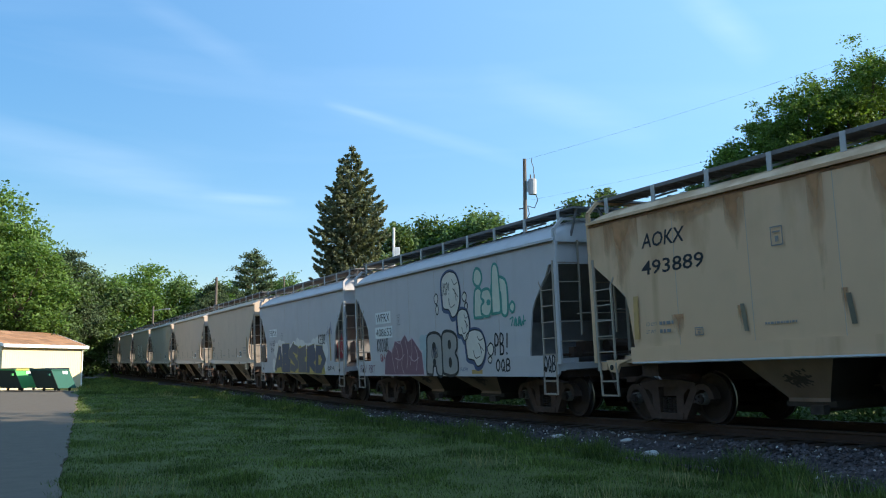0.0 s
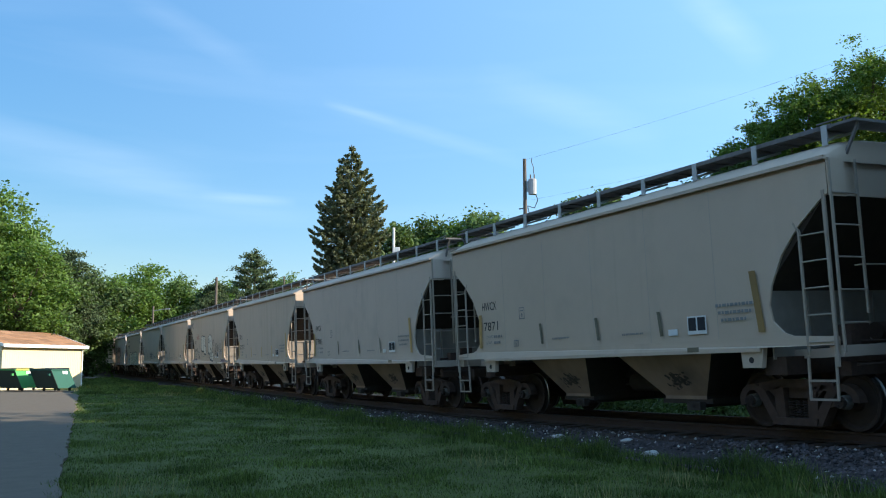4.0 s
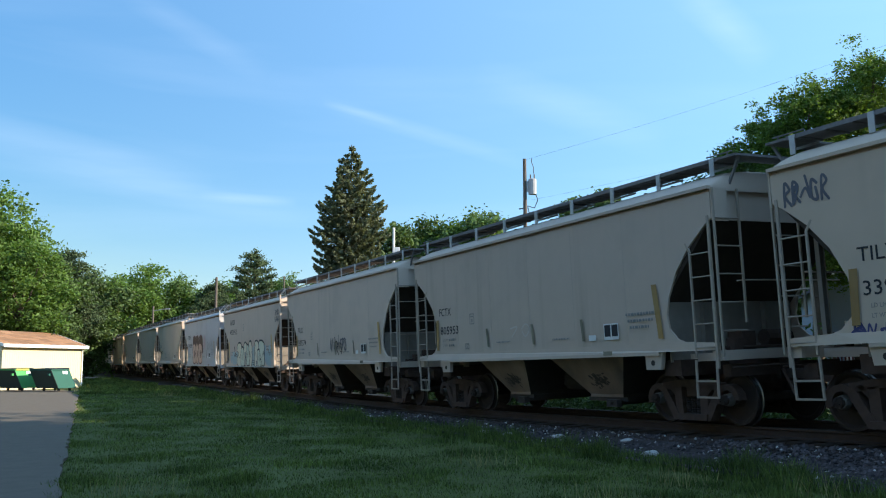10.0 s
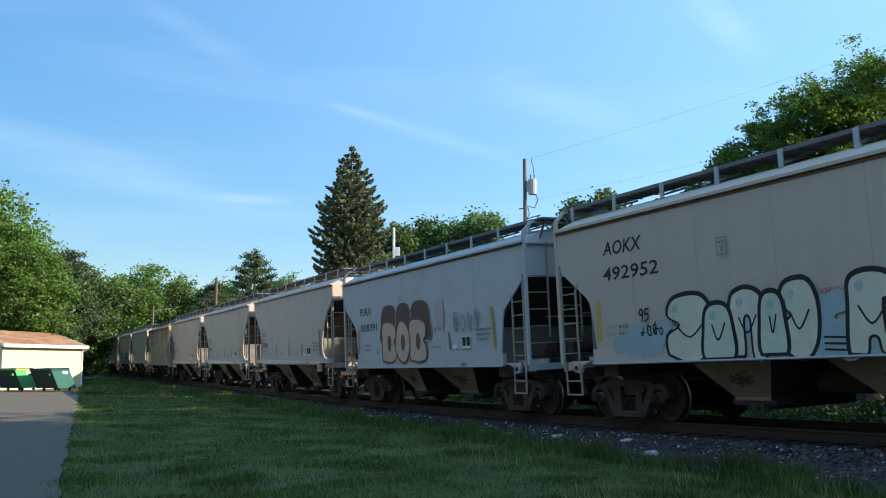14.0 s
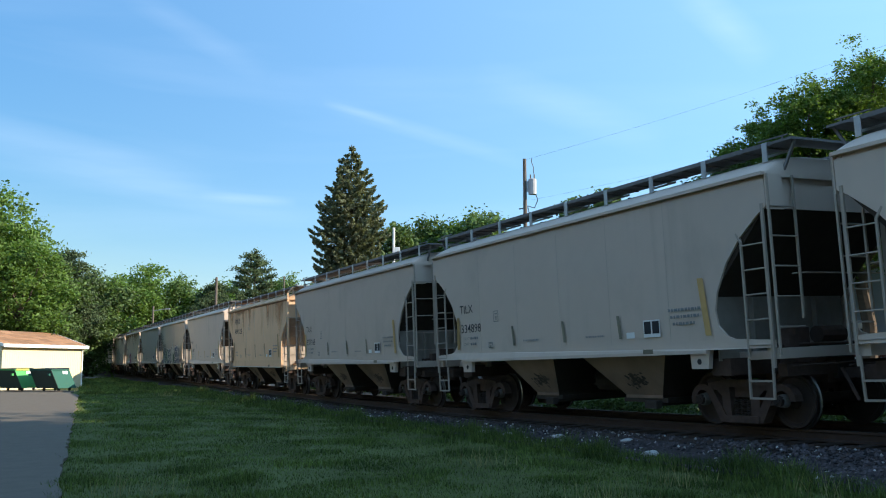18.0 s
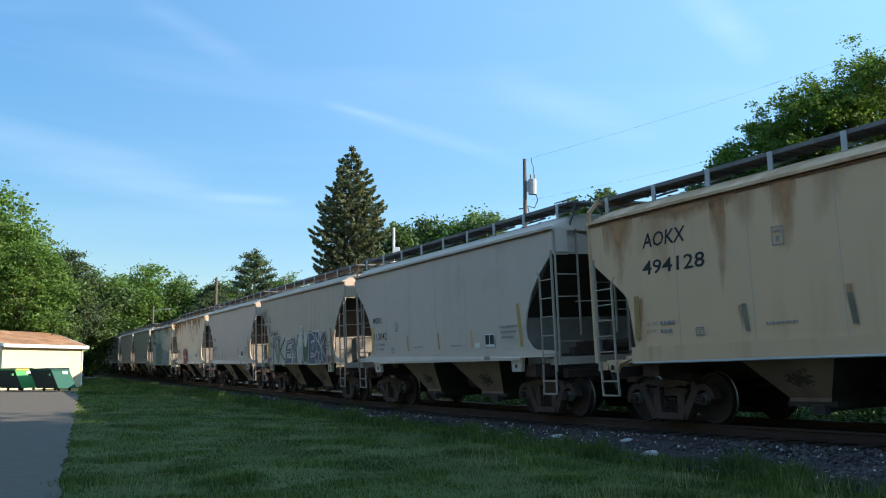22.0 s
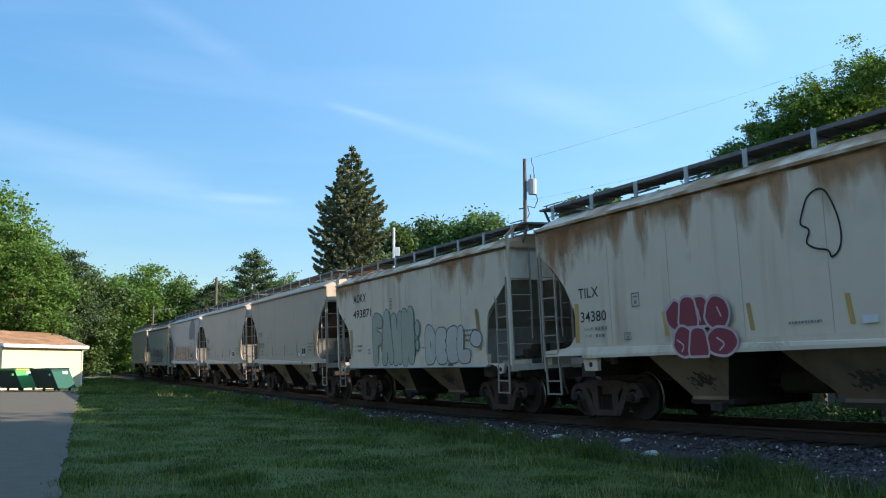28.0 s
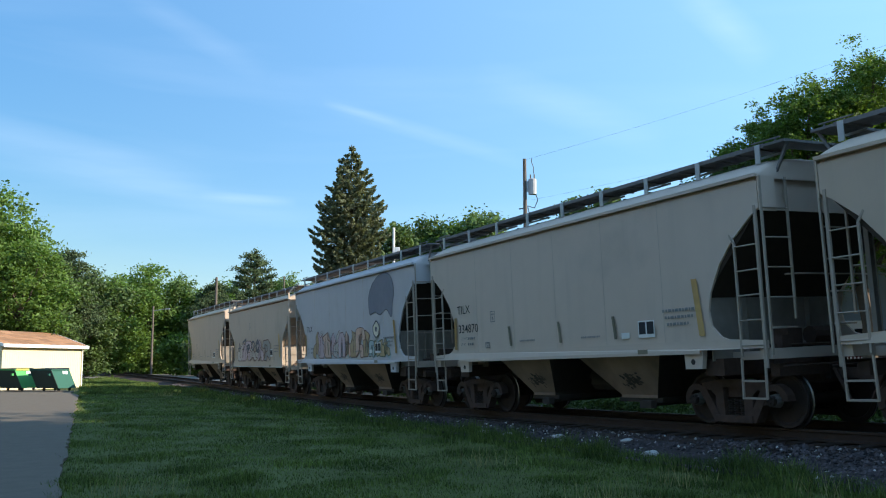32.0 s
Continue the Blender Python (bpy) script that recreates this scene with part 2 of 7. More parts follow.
rm.inputs["Scale"].default_value = (2.6, 1.0, 0.9)
rn.inputs["Scale"].default_value, rn.inputs["Detail"].default_value = 2.2, 7.0
rt.links.new(rc.outputs["Object"], rm.inputs[0])
rt.links.new(rm.outputs[0], rn.inputs["Vector"])


def rust_math(op, a, c):
    """One step of the rust sheet's cover: strong at its upper edge, ragged below and at the sides."""
    n = rt.nodes.new("ShaderNodeMath")
    n.operation, n.use_clamp = op, op == "MULTIPLY"
    for sock, v in zip(n.inputs, (a, c)):
        if isinstance(v, float):
            sock.default_value = v
        else:
            rt.links.new(v, sock)
    return n.outputs[0]


r_edge = rust_math("MULTIPLY", rust_math("SUBTRACT", 1.0, rust_math("ABSOLUTE", rust_math("SUBTRACT", rs.outputs["X"], 0.5), 0.0)), 1.0)
r_sum = rust_math("ADD", rust_math("ADD", rn.outputs[0], rs.outputs["Z"]), r_edge)
r_fac = rust_math("MULTIPLY", rust_math("MULTIPLY", rust_math("SUBTRACT", r_sum, 1.58), 1.3), 0.76)
rt.links.new(r_fac, rt.nodes["Principled BSDF"].inputs["Alpha"])
mat("letter_black", (0.025, 0.025, 0.03), 0.7, grain=6, vary=0.2, bump=0)
mat("faint_ink", (0.24, 0.235, 0.225), 0.7, grain=6, vary=0.15, bump=0)
mat("stripe_worn_yellow", (0.44, 0.27, 0.10), 0.65, grain=5, vary=0.3, bump=0, by_object=0.35)
mat("stripe_yellow", (0.54, 0.33, 0.10), 0.6, grain=5, vary=0.15, bump=0, by_object=0.25)
mat("stripe_worn", (0.22, 0.19, 0.13), 0.7, grain=5, vary=0.3, bump=0, by_object=0.3)
for nm, c in {"spray_white": (0.68, 0.62, 0.53), "spray_black": (0.019, 0.019, 0.023), "spray_red": (0.30, 0.035, 0.05), "spray_blue": (0.064, 0.093, 0.185),
              "spray_yellow": (0.50, 0.38, 0.10), "spray_mint": (0.418, 0.532, 0.475), "spray_aqua": (0.256, 0.441, 0.491), "spray_brown": (0.169, 0.084, 0.070),
              "spray_lilac": (0.57, 0.50, 0.44), "spray_grey": (0.33, 0.31, 0.285), "spray_teal": (0.065, 0.143, 0.143), "spray_sky": (0.36, 0.44, 0.45), "spray_pink": (0.559, 0.416, 0.431), "spray_green": (0.040, 0.088, 0.048), "spray_slate": (0.115, 0.112, 0.130), "spray_mist": (0.60, 0.62, 0.49), "spray_sea": (0.07, 0.28, 0.23), "spray_silver": (0.42, 0.40, 0.315), "spray_chalk": (0.52, 0.47, 0.40), "spray_plum": (0.207, 0.101, 0.129), "spray_navy": (0.066, 0.078, 0.120), "spray_ochre": (0.33, 0.27, 0.10), "spray_indigo": (0.06, 0.06, 0.16), "spray_faded_red": (0.42, 0.13, 0.11), "spray_bone": (0.70, 0.64, 0.49), "spray_salmon": (0.64, 0.42, 0.32), "spray_cloud": (0.72, 0.68, 0.63), "spray_umber": (0.12, 0.065, 0.055), "spray_sand": (0.46, 0.33, 0.19), "spray_azure": (0.080, 0.098, 0.138), "spray_crimson": (0.27, 0.045, 0.065), "spray_dusk": (0.20, 0.20, 0.24)}.items():
    mat(nm, c, 0.6, grain=5, vary=0.14, bump=0)


# ================= mesh helpers =================
def box(bm, x0, x1, y0, y1, z0, z1):
    vs = [bm.verts.new(p) for p in ((x0, y0, z0), (x1, y0, z0), (x1, y1, z0), (x0, y1, z0), (x0, y0, z1), (x1, y0, z1), (x1, y1, z1), (x0, y1, z1))]
    for f in ((3, 2, 1, 0), (4, 5, 6, 7), (0, 1, 5, 4), (1, 2, 6, 5), (2, 3, 7, 6), (3, 0, 4, 7)):
        bm.faces.new([vs[i] for i in f])
    return vs


def beam(bm, a, b, w, h=None, up=(0, 0, 1)):
    """A square bar from a to b, w wide and h high."""
    h = h or w
    a, b = Vector(a), Vector(b)
    d = (b - a).normalized()
    u = Vector(up)
    if abs(d.dot(u)) > 0.95:
        u = Vector((0, 1, 0))
    sx = d.cross(u).normalized() * w / 2
    sy = sx.cross(d).normalized() * h / 2
    vs = [bm.verts.new(p + o) for p in (a, b) for o in (-sx - sy, sx - sy, sx + sy, -sx + sy)]
    for f in ((3, 2, 1, 0), (4, 5, 6, 7), (0, 1, 5, 4), (1, 2, 6, 5), (2, 3, 7, 6), (3, 0, 4, 7)):
        bm.faces.new([vs[i] for i in f])


def tube(bm, a, b, r0, r1=None, n=10, caps=True):
    r1 = r0 if r1 is None else r1
    a, b = Vector(a), Vector(b)
    d = (b - a).normalized()
    u = d.orthogonal().normalized()
    v = d.cross(u)
    rings = []
    for p, r in ((a, r0), (b, r1)):
        rings.append([bm.verts.new(p + (u * math.cos(2 * math.pi * i / n) + v * math.sin(2 * math.pi * i / n)) * r) for i in range(n)])
    for i in range(n):
        bm.faces.new((rings[0][i], rings[0][(i + 1) % n], rings[1][(i + 1) % n], rings[1][i]))
    if caps:
        bm.faces.new(rings[0][::-1])
        bm.faces.new(rings[1])


def lathe(bm, profile, n=20):
    """Turns (radius, y) points round the y axis."""
    rings = [[bm.verts.new((r * math.cos(2 * math.pi * i / n), y, r * math.sin(2 * math.pi * i / n))) for i in range(n)] for r, y in profile]
    for a, b in zip(rings, rings[1:]):
        for i in range(n):
            bm.faces.new((a[i], a[(i + 1) % n], b[(i + 1) % n], b[i]))
    bm.faces.new(rings[0][::-1])
    bm.faces.new(rings[-1])


def plate(bm, outline, y0, y1):
    """An (x, z) outline made solid between y0 and y1."""
    a = [bm.verts.new((x, y0, z)) for x, z in outline]
    b = [bm.verts.new((x, y1, z)) for x, z in outline]
    n = len(outline)
    bm.faces.new(a)
    bm.faces.new(b[::-1])
    for i in range(n):
        bm.faces.new((a[i], b[i], b[(i + 1) % n], a[(i + 1) % n]))


def finish(bm, name, material, smooth=False, bevel=0.0):
    if bevel:
        bmesh.ops.bevel(bm, geom=[e for e in bm.edges if e.is_manifold and e.calc_face_angle(0) > 0.5], offset=bevel, segments=2, affect="EDGES", profile=0.5)
    bmesh.ops.recalc_face_normals(bm, faces=bm.faces)
    me = bpy.data.meshes.new(name)
    bm.to_mesh(me)
    bm.free()
    for m in material if isinstance(material, (list, tuple)) else (material,):
        me.materials.append(MATS[m])
    if smooth:
        me.shade_smooth()
    return me


def part(name, bm, material, parent, label="", smooth=False, bevel=0.0):
    me = bm if isinstance(bm, bpy.types.Mesh) else finish(bm, name, material, smooth, bevel)
    ob = new(name, me)
    ob.parent = parent
    if label:
        tagged(ob, label)
    return ob


def thing(name, label, category, group="", kind=""):
    return tagged(new(name), label, category, group, kind)


def raw_mesh(name, verts, faces, material):
    me = bpy.data.meshes.new(name)
    me.from_pydata(verts, [], faces)
    me.materials.append(MATS[material])
    return me


# ================= the line of the track =================
TH0, BEND, S_BEND = radians(-24.40), radians(0.1355), 28.0
P_BEND = Vector((-4.237, 37.098))
CANT = 2.18


def track(s):
    """Centre of the track s metres along it (away from the viewer): x, y, rise of the rails, heading."""
    if s >= S_BEND:
        d = s - S_BEND
        return P_BEND.x + d * math.sin(TH0), P_BEND.y + d * math.cos(TH0), 0.0, TH0
    d = s - S_BEND
    th = TH0 + BEND * d
    x = P_BEND.x + (math.cos(TH0) - math.cos(th)) / BEND
    y = P_BEND.y + (math.sin(th) - math.sin(TH0)) / BEND
    return x, y, 0.000407 * min(-d, 40.0) ** 2, th


def on_track(s, off, z):
    """World point beside the track: off metres to the viewer's side, z over the rails, leaning with the cant."""
    x, y, rise, th = track(s)
    c = radians(CANT)
    o, zz = off * math.cos(c) + z * math.sin(c), -off * math.sin(c) + z * math.cos(c)
    return x - math.cos(th) * o, y + math.sin(th) * o, rise + zz


def beside(s, off, z=0.0):
    x, y, rise, th = track(s)
    return x - math.cos(th) * off, y + math.sin(th) * off, z


GROUND = -0.38


def ground_z(x, y):
    return GROUND + 0.05 * noise.noise((x * 0.12, y * 0.12, 0.3)) + 0.02 * noise.noise((x * 0.6, y * 0.6, 1.7))

# ================= ground, lot, track bed =================
def spaced(lo, hi, fine_lo, fine_hi, fine, coarse):
    v, out = lo, []
    while v < hi:
        out.append(v)
        far = max(fine_lo - v, v - fine_hi, 0)
        v += fine + min(coarse, far * 0.22)
    return out + [hi]


gx, gy = spaced(-1500, 1500, -32, 14, 1.0, 150), spaced(-300, 2600, 6, 75, 1.0, 150)
gv = [(x, y, ground_z(x, y) if abs(x) < 120 and y < 300 else GROUND) for y in gy for x in gx]
gw = len(gx)
gf = [(j * gw + i, j * gw + i + 1, (j + 1) * gw + i + 1, (j + 1) * gw + i) for j in range(len(gy) - 1) for i in range(gw - 1)]
ground = tagged(new("ground", raw_mesh("ground", gv, gf, "grass")), "uneven mown lawn and rough grass reaching to the woods", "ground", kind="structure")


def sheet(name, pts, z, material, label, category):
    bm = bmesh.new()
    vs = [bm.verts.new((x, y, z)) for x, y in pts]
    lo = [bm.verts.new((x, y, z - 0.3)) for x, y in pts]
    n = len(pts)
    bm.faces.new(vs)
    for i in range(n):
        bm.faces.new((vs[i], lo[i], lo[(i + 1) % n], vs[(i + 1) % n]))
    return tagged(new(name, finish(bm, name, material)), label, category, kind="structure")


def lot_x(y):
    """Where the asphalt ends and the lawn begins."""
    return -4.6 - 0.384 * (y - 11.3)


random.seed(5)
edge = []
for k in range(140):
    f = k / 139
    edge.append((lot_x(-2 + 49 * f) + 0.10 * noise.noise((f * 30, 0, 0)) + random.uniform(-0.04, 0.04), -2 + 49 * f))
sheet("parking_lot", [(-90, -40), (5, -40), *edge, (-19.9, 50.0), (-20.9, 53.0), (-22.4, 55.0), (-28.0, 56.5), (-90, 58.0)], GROUND + 0.05, "asphalt",
      "worn grey asphalt parking lot with a ragged grass edge", "parking lot")
random.seed(6)
sheet("gravel_lane", [(beside(96, 3.2)[0], beside(96, 3.2)[1]), (beside(80, 2.8)[0], beside(80, 2.8)[1]), (beside(74, 3.6)[0], beside(74, 3.6)[1]), (beside(76, 4.8)[0], beside(76, 4.8)[1]),
                      (beside(100, 5.2)[0], beside(100, 5.2)[1]), (beside(150, 7)[0], beside(150, 7)[1]), (beside(150, 4.2)[0], beside(150, 4.2)[1])], GROUND + 0.085, "gravel",
      "pale gravel lane beside the railway track", "lane")

far_strip = [beside(s, -3.0 - 0.3 * math.sin(s * 0.7)) for s in range(-40, 130, 2)] + [beside(s, -8.8 - 0.5 * math.sin(s * 0.31)) for s in range(128, -42, -2)]
sheet("gravel_track", [(p[0], p[1]) for p in far_strip], GROUND + 0.08, "gravel", "pale gravel service track beyond the rails", "gravel track")

# ballast shoulder: one strip along the track
BED = [(-3.3, -0.62), (-2.7, -0.45), (-1.75, -0.2), (-1.2, -0.19), (-0.72, -0.20), (0, -0.19), (0.72, -0.20), (1.25, -0.20), (1.7, -0.26), (2.15, -0.36), (2.65, -0.47), (3.0, -0.62)]
bs = [-60 + 1.0 * k for k in range(420)]
bv, bf = [], []
for s in bs:
    for k, (o, z) in enumerate(BED):
        w = noise.noise((s * 0.35, o, 0.0))
        x, y, zz = on_track(s, o + (0.28 * w if k in (0, 9, 10, 11) else 0), z + 0.05 * noise.noise((s * 0.9, o * 2, 4.0)) * (0.3 if abs(o) < 1.5 else 1))
        bv.append((x, y, zz if o < 2.2 else min(zz, GROUND + 0.10 if o < 2.7 else GROUND - 0.12)))
nb = len(BED)
bf = [(j * nb + i, j * nb + i + 1, (j + 1) * nb + i + 1, (j + 1) * nb + i) for j in range(len(bs) - 1) for i in range(nb - 1)]
bed = raw_mesh("track_bed", bv, bf, "ballast_bed")
bed.materials.append(MATS["track_dirt"])
for j, p in enumerate(bed.polygons):
    if 2 <= j % (nb - 1) <= 7:
        p.material_index = 1
track_bed = tagged(new("track_bed", bed), "dark stone ballast bank under the railway track", "ballast", kind="structure")


def stones(name, count, seed, size, place, material, label, category, parent=None):
    """Loose broken stones, joined in one mesh."""
    rng = np.random.default_rng(seed)
    verts, faces = [], []
    base = np.array([(1, 0, 0), (-1, 0, 0), (0, 1, 0), (0, -1, 0), (0, 0, 1), (0, 0, -1)], float)
    tri = ((0, 2, 4), (2, 1, 4), (1, 3, 4), (3, 0, 4), (2, 0, 5), (1, 2, 5), (3, 1, 5), (0, 3, 5))
    for k in range(count):
        p, r = place(rng), rng.uniform(*size)
        q = base * (r * rng.uniform(0.6, 1.3, (6, 3)))
        a = rng.uniform(0, 6.28)
        ca, sa = math.cos(a), math.sin(a)
        n = len(verts)
        for v in q + rng.normal(0, r * 0.28, (6, 3)):
            verts.append((p[0] + v[0] * ca - v[1] * sa, p[1] + v[0] * sa + v[1] * ca, p[2] + v[2] * 0.75))
        faces += [(n + i, n + j, n + l) for i, j, l in tri]
    ob = new(name, raw_mesh(name, verts, faces, material))
    return tagged(ob, label, category, kind="stuff")


def shoulder(s, o):
    for (o0, z0), (o1, z1) in zip(BED, BED[1:]):
        if o0 <= o <= o1:
            return z0 + (z1 - z0) * (o - o0) / (o1 - o0)
    return -0.5


def place_ballast(rng):
    s = 1.0 + 60 * rng.random() ** 1.6
    o = rng.uniform(1.15, 2.85)
    x, y, z = on_track(s, o, shoulder(s, o))
    return x, y, max(z, GROUND + 0.06)


stones("ballast_stones", 14000, 1, (0.018, 0.045), place_ballast, "ballast_stone", "loose grey-blue crushed stone on the ballast shoulder", "ballast")


def place_pale(rng):
    s = 1.0 + 45 * rng.random() ** 1.4
    o = 1.35 + 1.3 * rng.random()
    x, y, z = on_track(s, o, shoulder(s, o) + 0.03)
    return x, y, max(z, GROUND + 0.09)


stones("pale_stones", 420, 2, (0.012, 0.034), place_pale, "pale_stone", "scattered pale stones and litter on the ballast", "stone")

# a few larger pale rocks that stand out
for i, (s, o, r) in enumerate(((11.2, 2.35, 0.13), (10.6, 2.1, 0.10), (5.6, 2.35, 0.12), (8.9, 1.95, 0.09), (18.3, 2.3, 0.10), (24.5, 2.2, 0.11), (6.9, 1.8, 0.08), (9.7, 2.2, 0.07))):
    bm = bmesh.new()
    bmesh.ops.create_icosphere(bm, subdivisions=2, radius=r)
    for v in bm.verts:
        v.co = Vector((v.co.x * 1.4, v.co.y, v.co.z * 0.55)) * (1 + 0.5 * noise.noise(v.co * 9 + Vector((i * 3.1, 0, 0))))
    ob = tagged(new("rock", finish(bm, "rock", "pale_stone")), "pale broken rock lying on the dark ballast", "rock", "rocks on the ballast")
    x, y, z = on_track(s, o, shoulder(s, o))
    ob.matrix_world = pose(x, y, max(z, GROUND + 0.06) + r * 0.2, 0, 0, i * 57)

# rails: head, web and foot swept along the track
RAIL = [(-0.07, -0.172), (0.07, -0.172), (0.07, -0.155), (0.012, -0.135), (0.012, -0.045), (0.036, -0.035), (0.036, -0.004), (0.026, 0.0), (-0.026, 0.0), (-0.036, -0.004), (-0.036, -0.035), (-0.012, -0.045), (-0.012, -0.135), (-0.07, -0.155)]
for side_off in (0.7525, -0.7525):
    rv, rf = [], []
    ss = [-60 + 2.0 * k for k in range(210)]
    for s in ss:
        for o, z in RAIL:
            rv.append(on_track(s, side_off + o, z))
    nr = len(RAIL)
    rf = [(j * nr + i, j * nr + (i + 1) % nr, (j + 1) * nr + (i + 1) % nr, (j + 1) * nr + i) for j in range(len(ss) - 1) for i in range(nr)]
    me = raw_mesh("rail", rv, rf, "rail_rust")
    me.materials.append(MATS["rail_head"])
    for j, p in enumerate(me.polygons):
        if j % nr == 7:
            p.material_index = 1
    tagged(new("rail", me), "rusty steel rail with a bright worn head", "rail", "rails of the track", kind="structure")


# ================= covered hopper cars =================
# car space: x along the track away from the viewer, y to the viewer's side, z over the rails
CARS, WHEELSETS = [], []
SHAPES = {
    # end cut of the side sheet (distance from car centre, height), roof eave, sill
    "round": dict(end=5.80, cut=[(5.80, 3.50), (5.62, 3.40), (5.20, 3.08), (4.85, 2.70), (4.60, 2.25), (4.53, 1.95), (4.58, 1.70), (4.78, 1.52), (5.0, 1.45)],
                  eave=3.99, top=4.36, sill=(1.25, 1.45), deep=0.0, stile=5.72),
    "angle": dict(end=5.80, cut=[(5.80, 3.12), (5.45, 2.86), (4.86, 2.44), (4.78, 2.34), (4.72, 2.1), (4.62, 1.40)],
                  eave=3.86, top=4.20, sill=(1.12, 1.22), deep=0.0, stile=5.72),
    "deep": dict(end=5.85, cut=[(5.85, 3.28), (5.6, 3.25), (5.5, 3.05), (5.02, 2.55), (4.86, 2.30), (4.75, 1.75), (4.70, 1.40)],
                 eave=3.74, top=4.24, sill=(0.89, 1.34), deep=0.4, stile=5.78),
}
MESH = {}


def kept(key, make):
    if key not in MESH:
        MESH[key] = make()
    return MESH[key]


def side_mesh(shape, sgn):
    d = SHAPES[shape]
    bm = bmesh.new()
    right = [(-x, z) for x, z in d["cut"]]
    bottom = d["sill"][1] - 0.03
    top = d["eave"] - 0.045
    out = [(-d["end"], top)] + right + [(right[-1][0], bottom), (-right[-1][0], bottom)] + [(x, z) for x, z in reversed(d["cut"])] + [(d["end"], top)]
    plate(bm, out, sgn * 1.56, sgn * 1.60)
    return bm


def rib_mesh(shape):
    """Thin weld seam of the side sheets."""
    d = SHAPES[shape]
    bm = bmesh.new()
    box(bm, -0.006, 0.006, 1.598, 1.6025, d["sill"][1] + 0.02, d["eave"] - 0.01)
    return bm


def roof_mesh(shape):
    d = SHAPES[shape]
    bm = bmesh.new()
    prof = []
    for k in range(17):
        y = -1.62 + 3.24 * k / 16
        prof.append((y, d["eave"] + 0.05 + (d["top"] - d["eave"] - 0.02) * (1 - abs(y / 1.62) ** 4.0)))
    rings = []
    for x, shrink in ((-d["end"] - 0.03, 0.10), (-d["end"] + 0.10, 0.03), (-d["end"] + 0.3, 0.0), (0, 0.0), (d["end"] - 0.3, 0.0), (d["end"] - 0.10, 0.03), (d["end"] + 0.03, 0.10)):
        rings.append([bm.verts.new((x, y * (1 - shrink * 0.1), d["eave"] + (z - d["eave"]) * (1 - shrink * 2.5))) for y, z in prof])
    for a, b in zip(rings, rings[1:]):
        for i in range(16):
            bm.faces.new((a[i], a[i + 1], b[i + 1], b[i]))
    for r in (rings[0], rings[-1]):
        lo = [bm.verts.new((v.co.x, v.co.y, d["eave"] - 0.02)) for v in r]
        for i in range(16):
            bm.faces.new((r[i], r[i + 1], lo[i + 1], lo[i]))
    return bm


def eave_mesh(shape, sgn):
    d = SHAPES[shape]
    bm = bmesh.new()
    box(bm, -d["end"] - 0.02, d["end"] + 0.02, *sorted((sgn * 1.50, sgn * 1.655)), d["eave"] + 0.005, d["eave"] + 0.06)
    box(bm, -d["end"], d["end"], *sorted((sgn * 1.48, sgn * 1.535)), d["eave"] - 0.08, d["eave"] + 0.005)
    return bm


def seam_mesh(shape):
    d = SHAPES[shape]
    bm = bmesh.new()
    box(bm, -d["end"], d["end"], 1.57, 1.612, d["eave"] - 0.055, d["eave"] - 0.02)
    return bm


def end_panel_mesh(shape, e):
    d = SHAPES[shape]
    bm = bmesh.new()
    x = e * (d["end"] - 0.05)
    z0 = d["cut"][0][1] - 0.02
    box(bm, *sorted((x, x - e * 0.04)), -1.56, 1.56, z0, d["eave"])
    return bm


def slope_mesh(shape, e):
    d = SHAPES[shape]
    bm = bmesh.new()
    z0 = d["cut"][0][1]
    plate(bm, [(e * (d["end"] - 0.06), z0), (e * 3.55, 1.25), (e * 3.45, 1.25), (e * (d["end"] - 0.2), z0 + 0.05)], -1.555, 1.555)
    return bm


def bulkhead_mesh(shape, e):
    """Upright web plate over the bolster, under the sloping end sheet, with two stiffeners."""
    d = SHAPES[shape]
    z0 = d["cut"][0][1]
    x = 4.46
    top = 1.25 + (x - 3.55) * (z0 - 1.25) / (d["end"] - 0.06 - 3.55)
    bm = bmesh.new()
    box(bm, *sorted((e * x, e * (x - 0.03))), -1.5, 1.5, 1.12, top)
    for y in (-0.75, 0.75):
        box(bm, *sorted((e * x, e * (x + 0.10))), y - 0.02, y + 0.02, 1.14, top - 0.02)
    return bm


def recess_mesh():
    """Plate set back inside the near end cut of a deep-silled car."""
    bm = bmesh.new()
    plate(bm, [(-4.5, 1.36), (-5.5, 1.36), (-5.5, 3.0), (-4.8, 2.4)], 1.37, 1.40)
    return bm


def end_stiffener_mesh(shape, e, y):
    """Upright channel that carries the end of the body down to the platform."""
    d = SHAPES[shape]
    bm = bmesh.new()
    x = e * (d["end"] - 0.16)
    box(bm, x - 0.04, x + 0.04, y - 0.045, y + 0.045, 1.15, d["cut"][0][1])
    box(bm, x - 0.06, x + 0.06, y - 0.055, y - 0.045, 1.15, d["cut"][0][1])
    return bm


def end_grab_mesh(shape, e):
    """Thin grab iron across the end, with its two brackets."""
    d = SHAPES[shape]
    bm = bmesh.new()
    x, z = e * (d["end"] + 0.03), 2.46 if shape == "round" else 2.2
    tube(bm, (x, 1.0, z), (x, -1.3, z), 0.013, n=6)
    for y in (1.0, -1.3):
        tube(bm, (x, y, z), (x - e * 0.16, y, z), 0.013, n=6)
    return bm


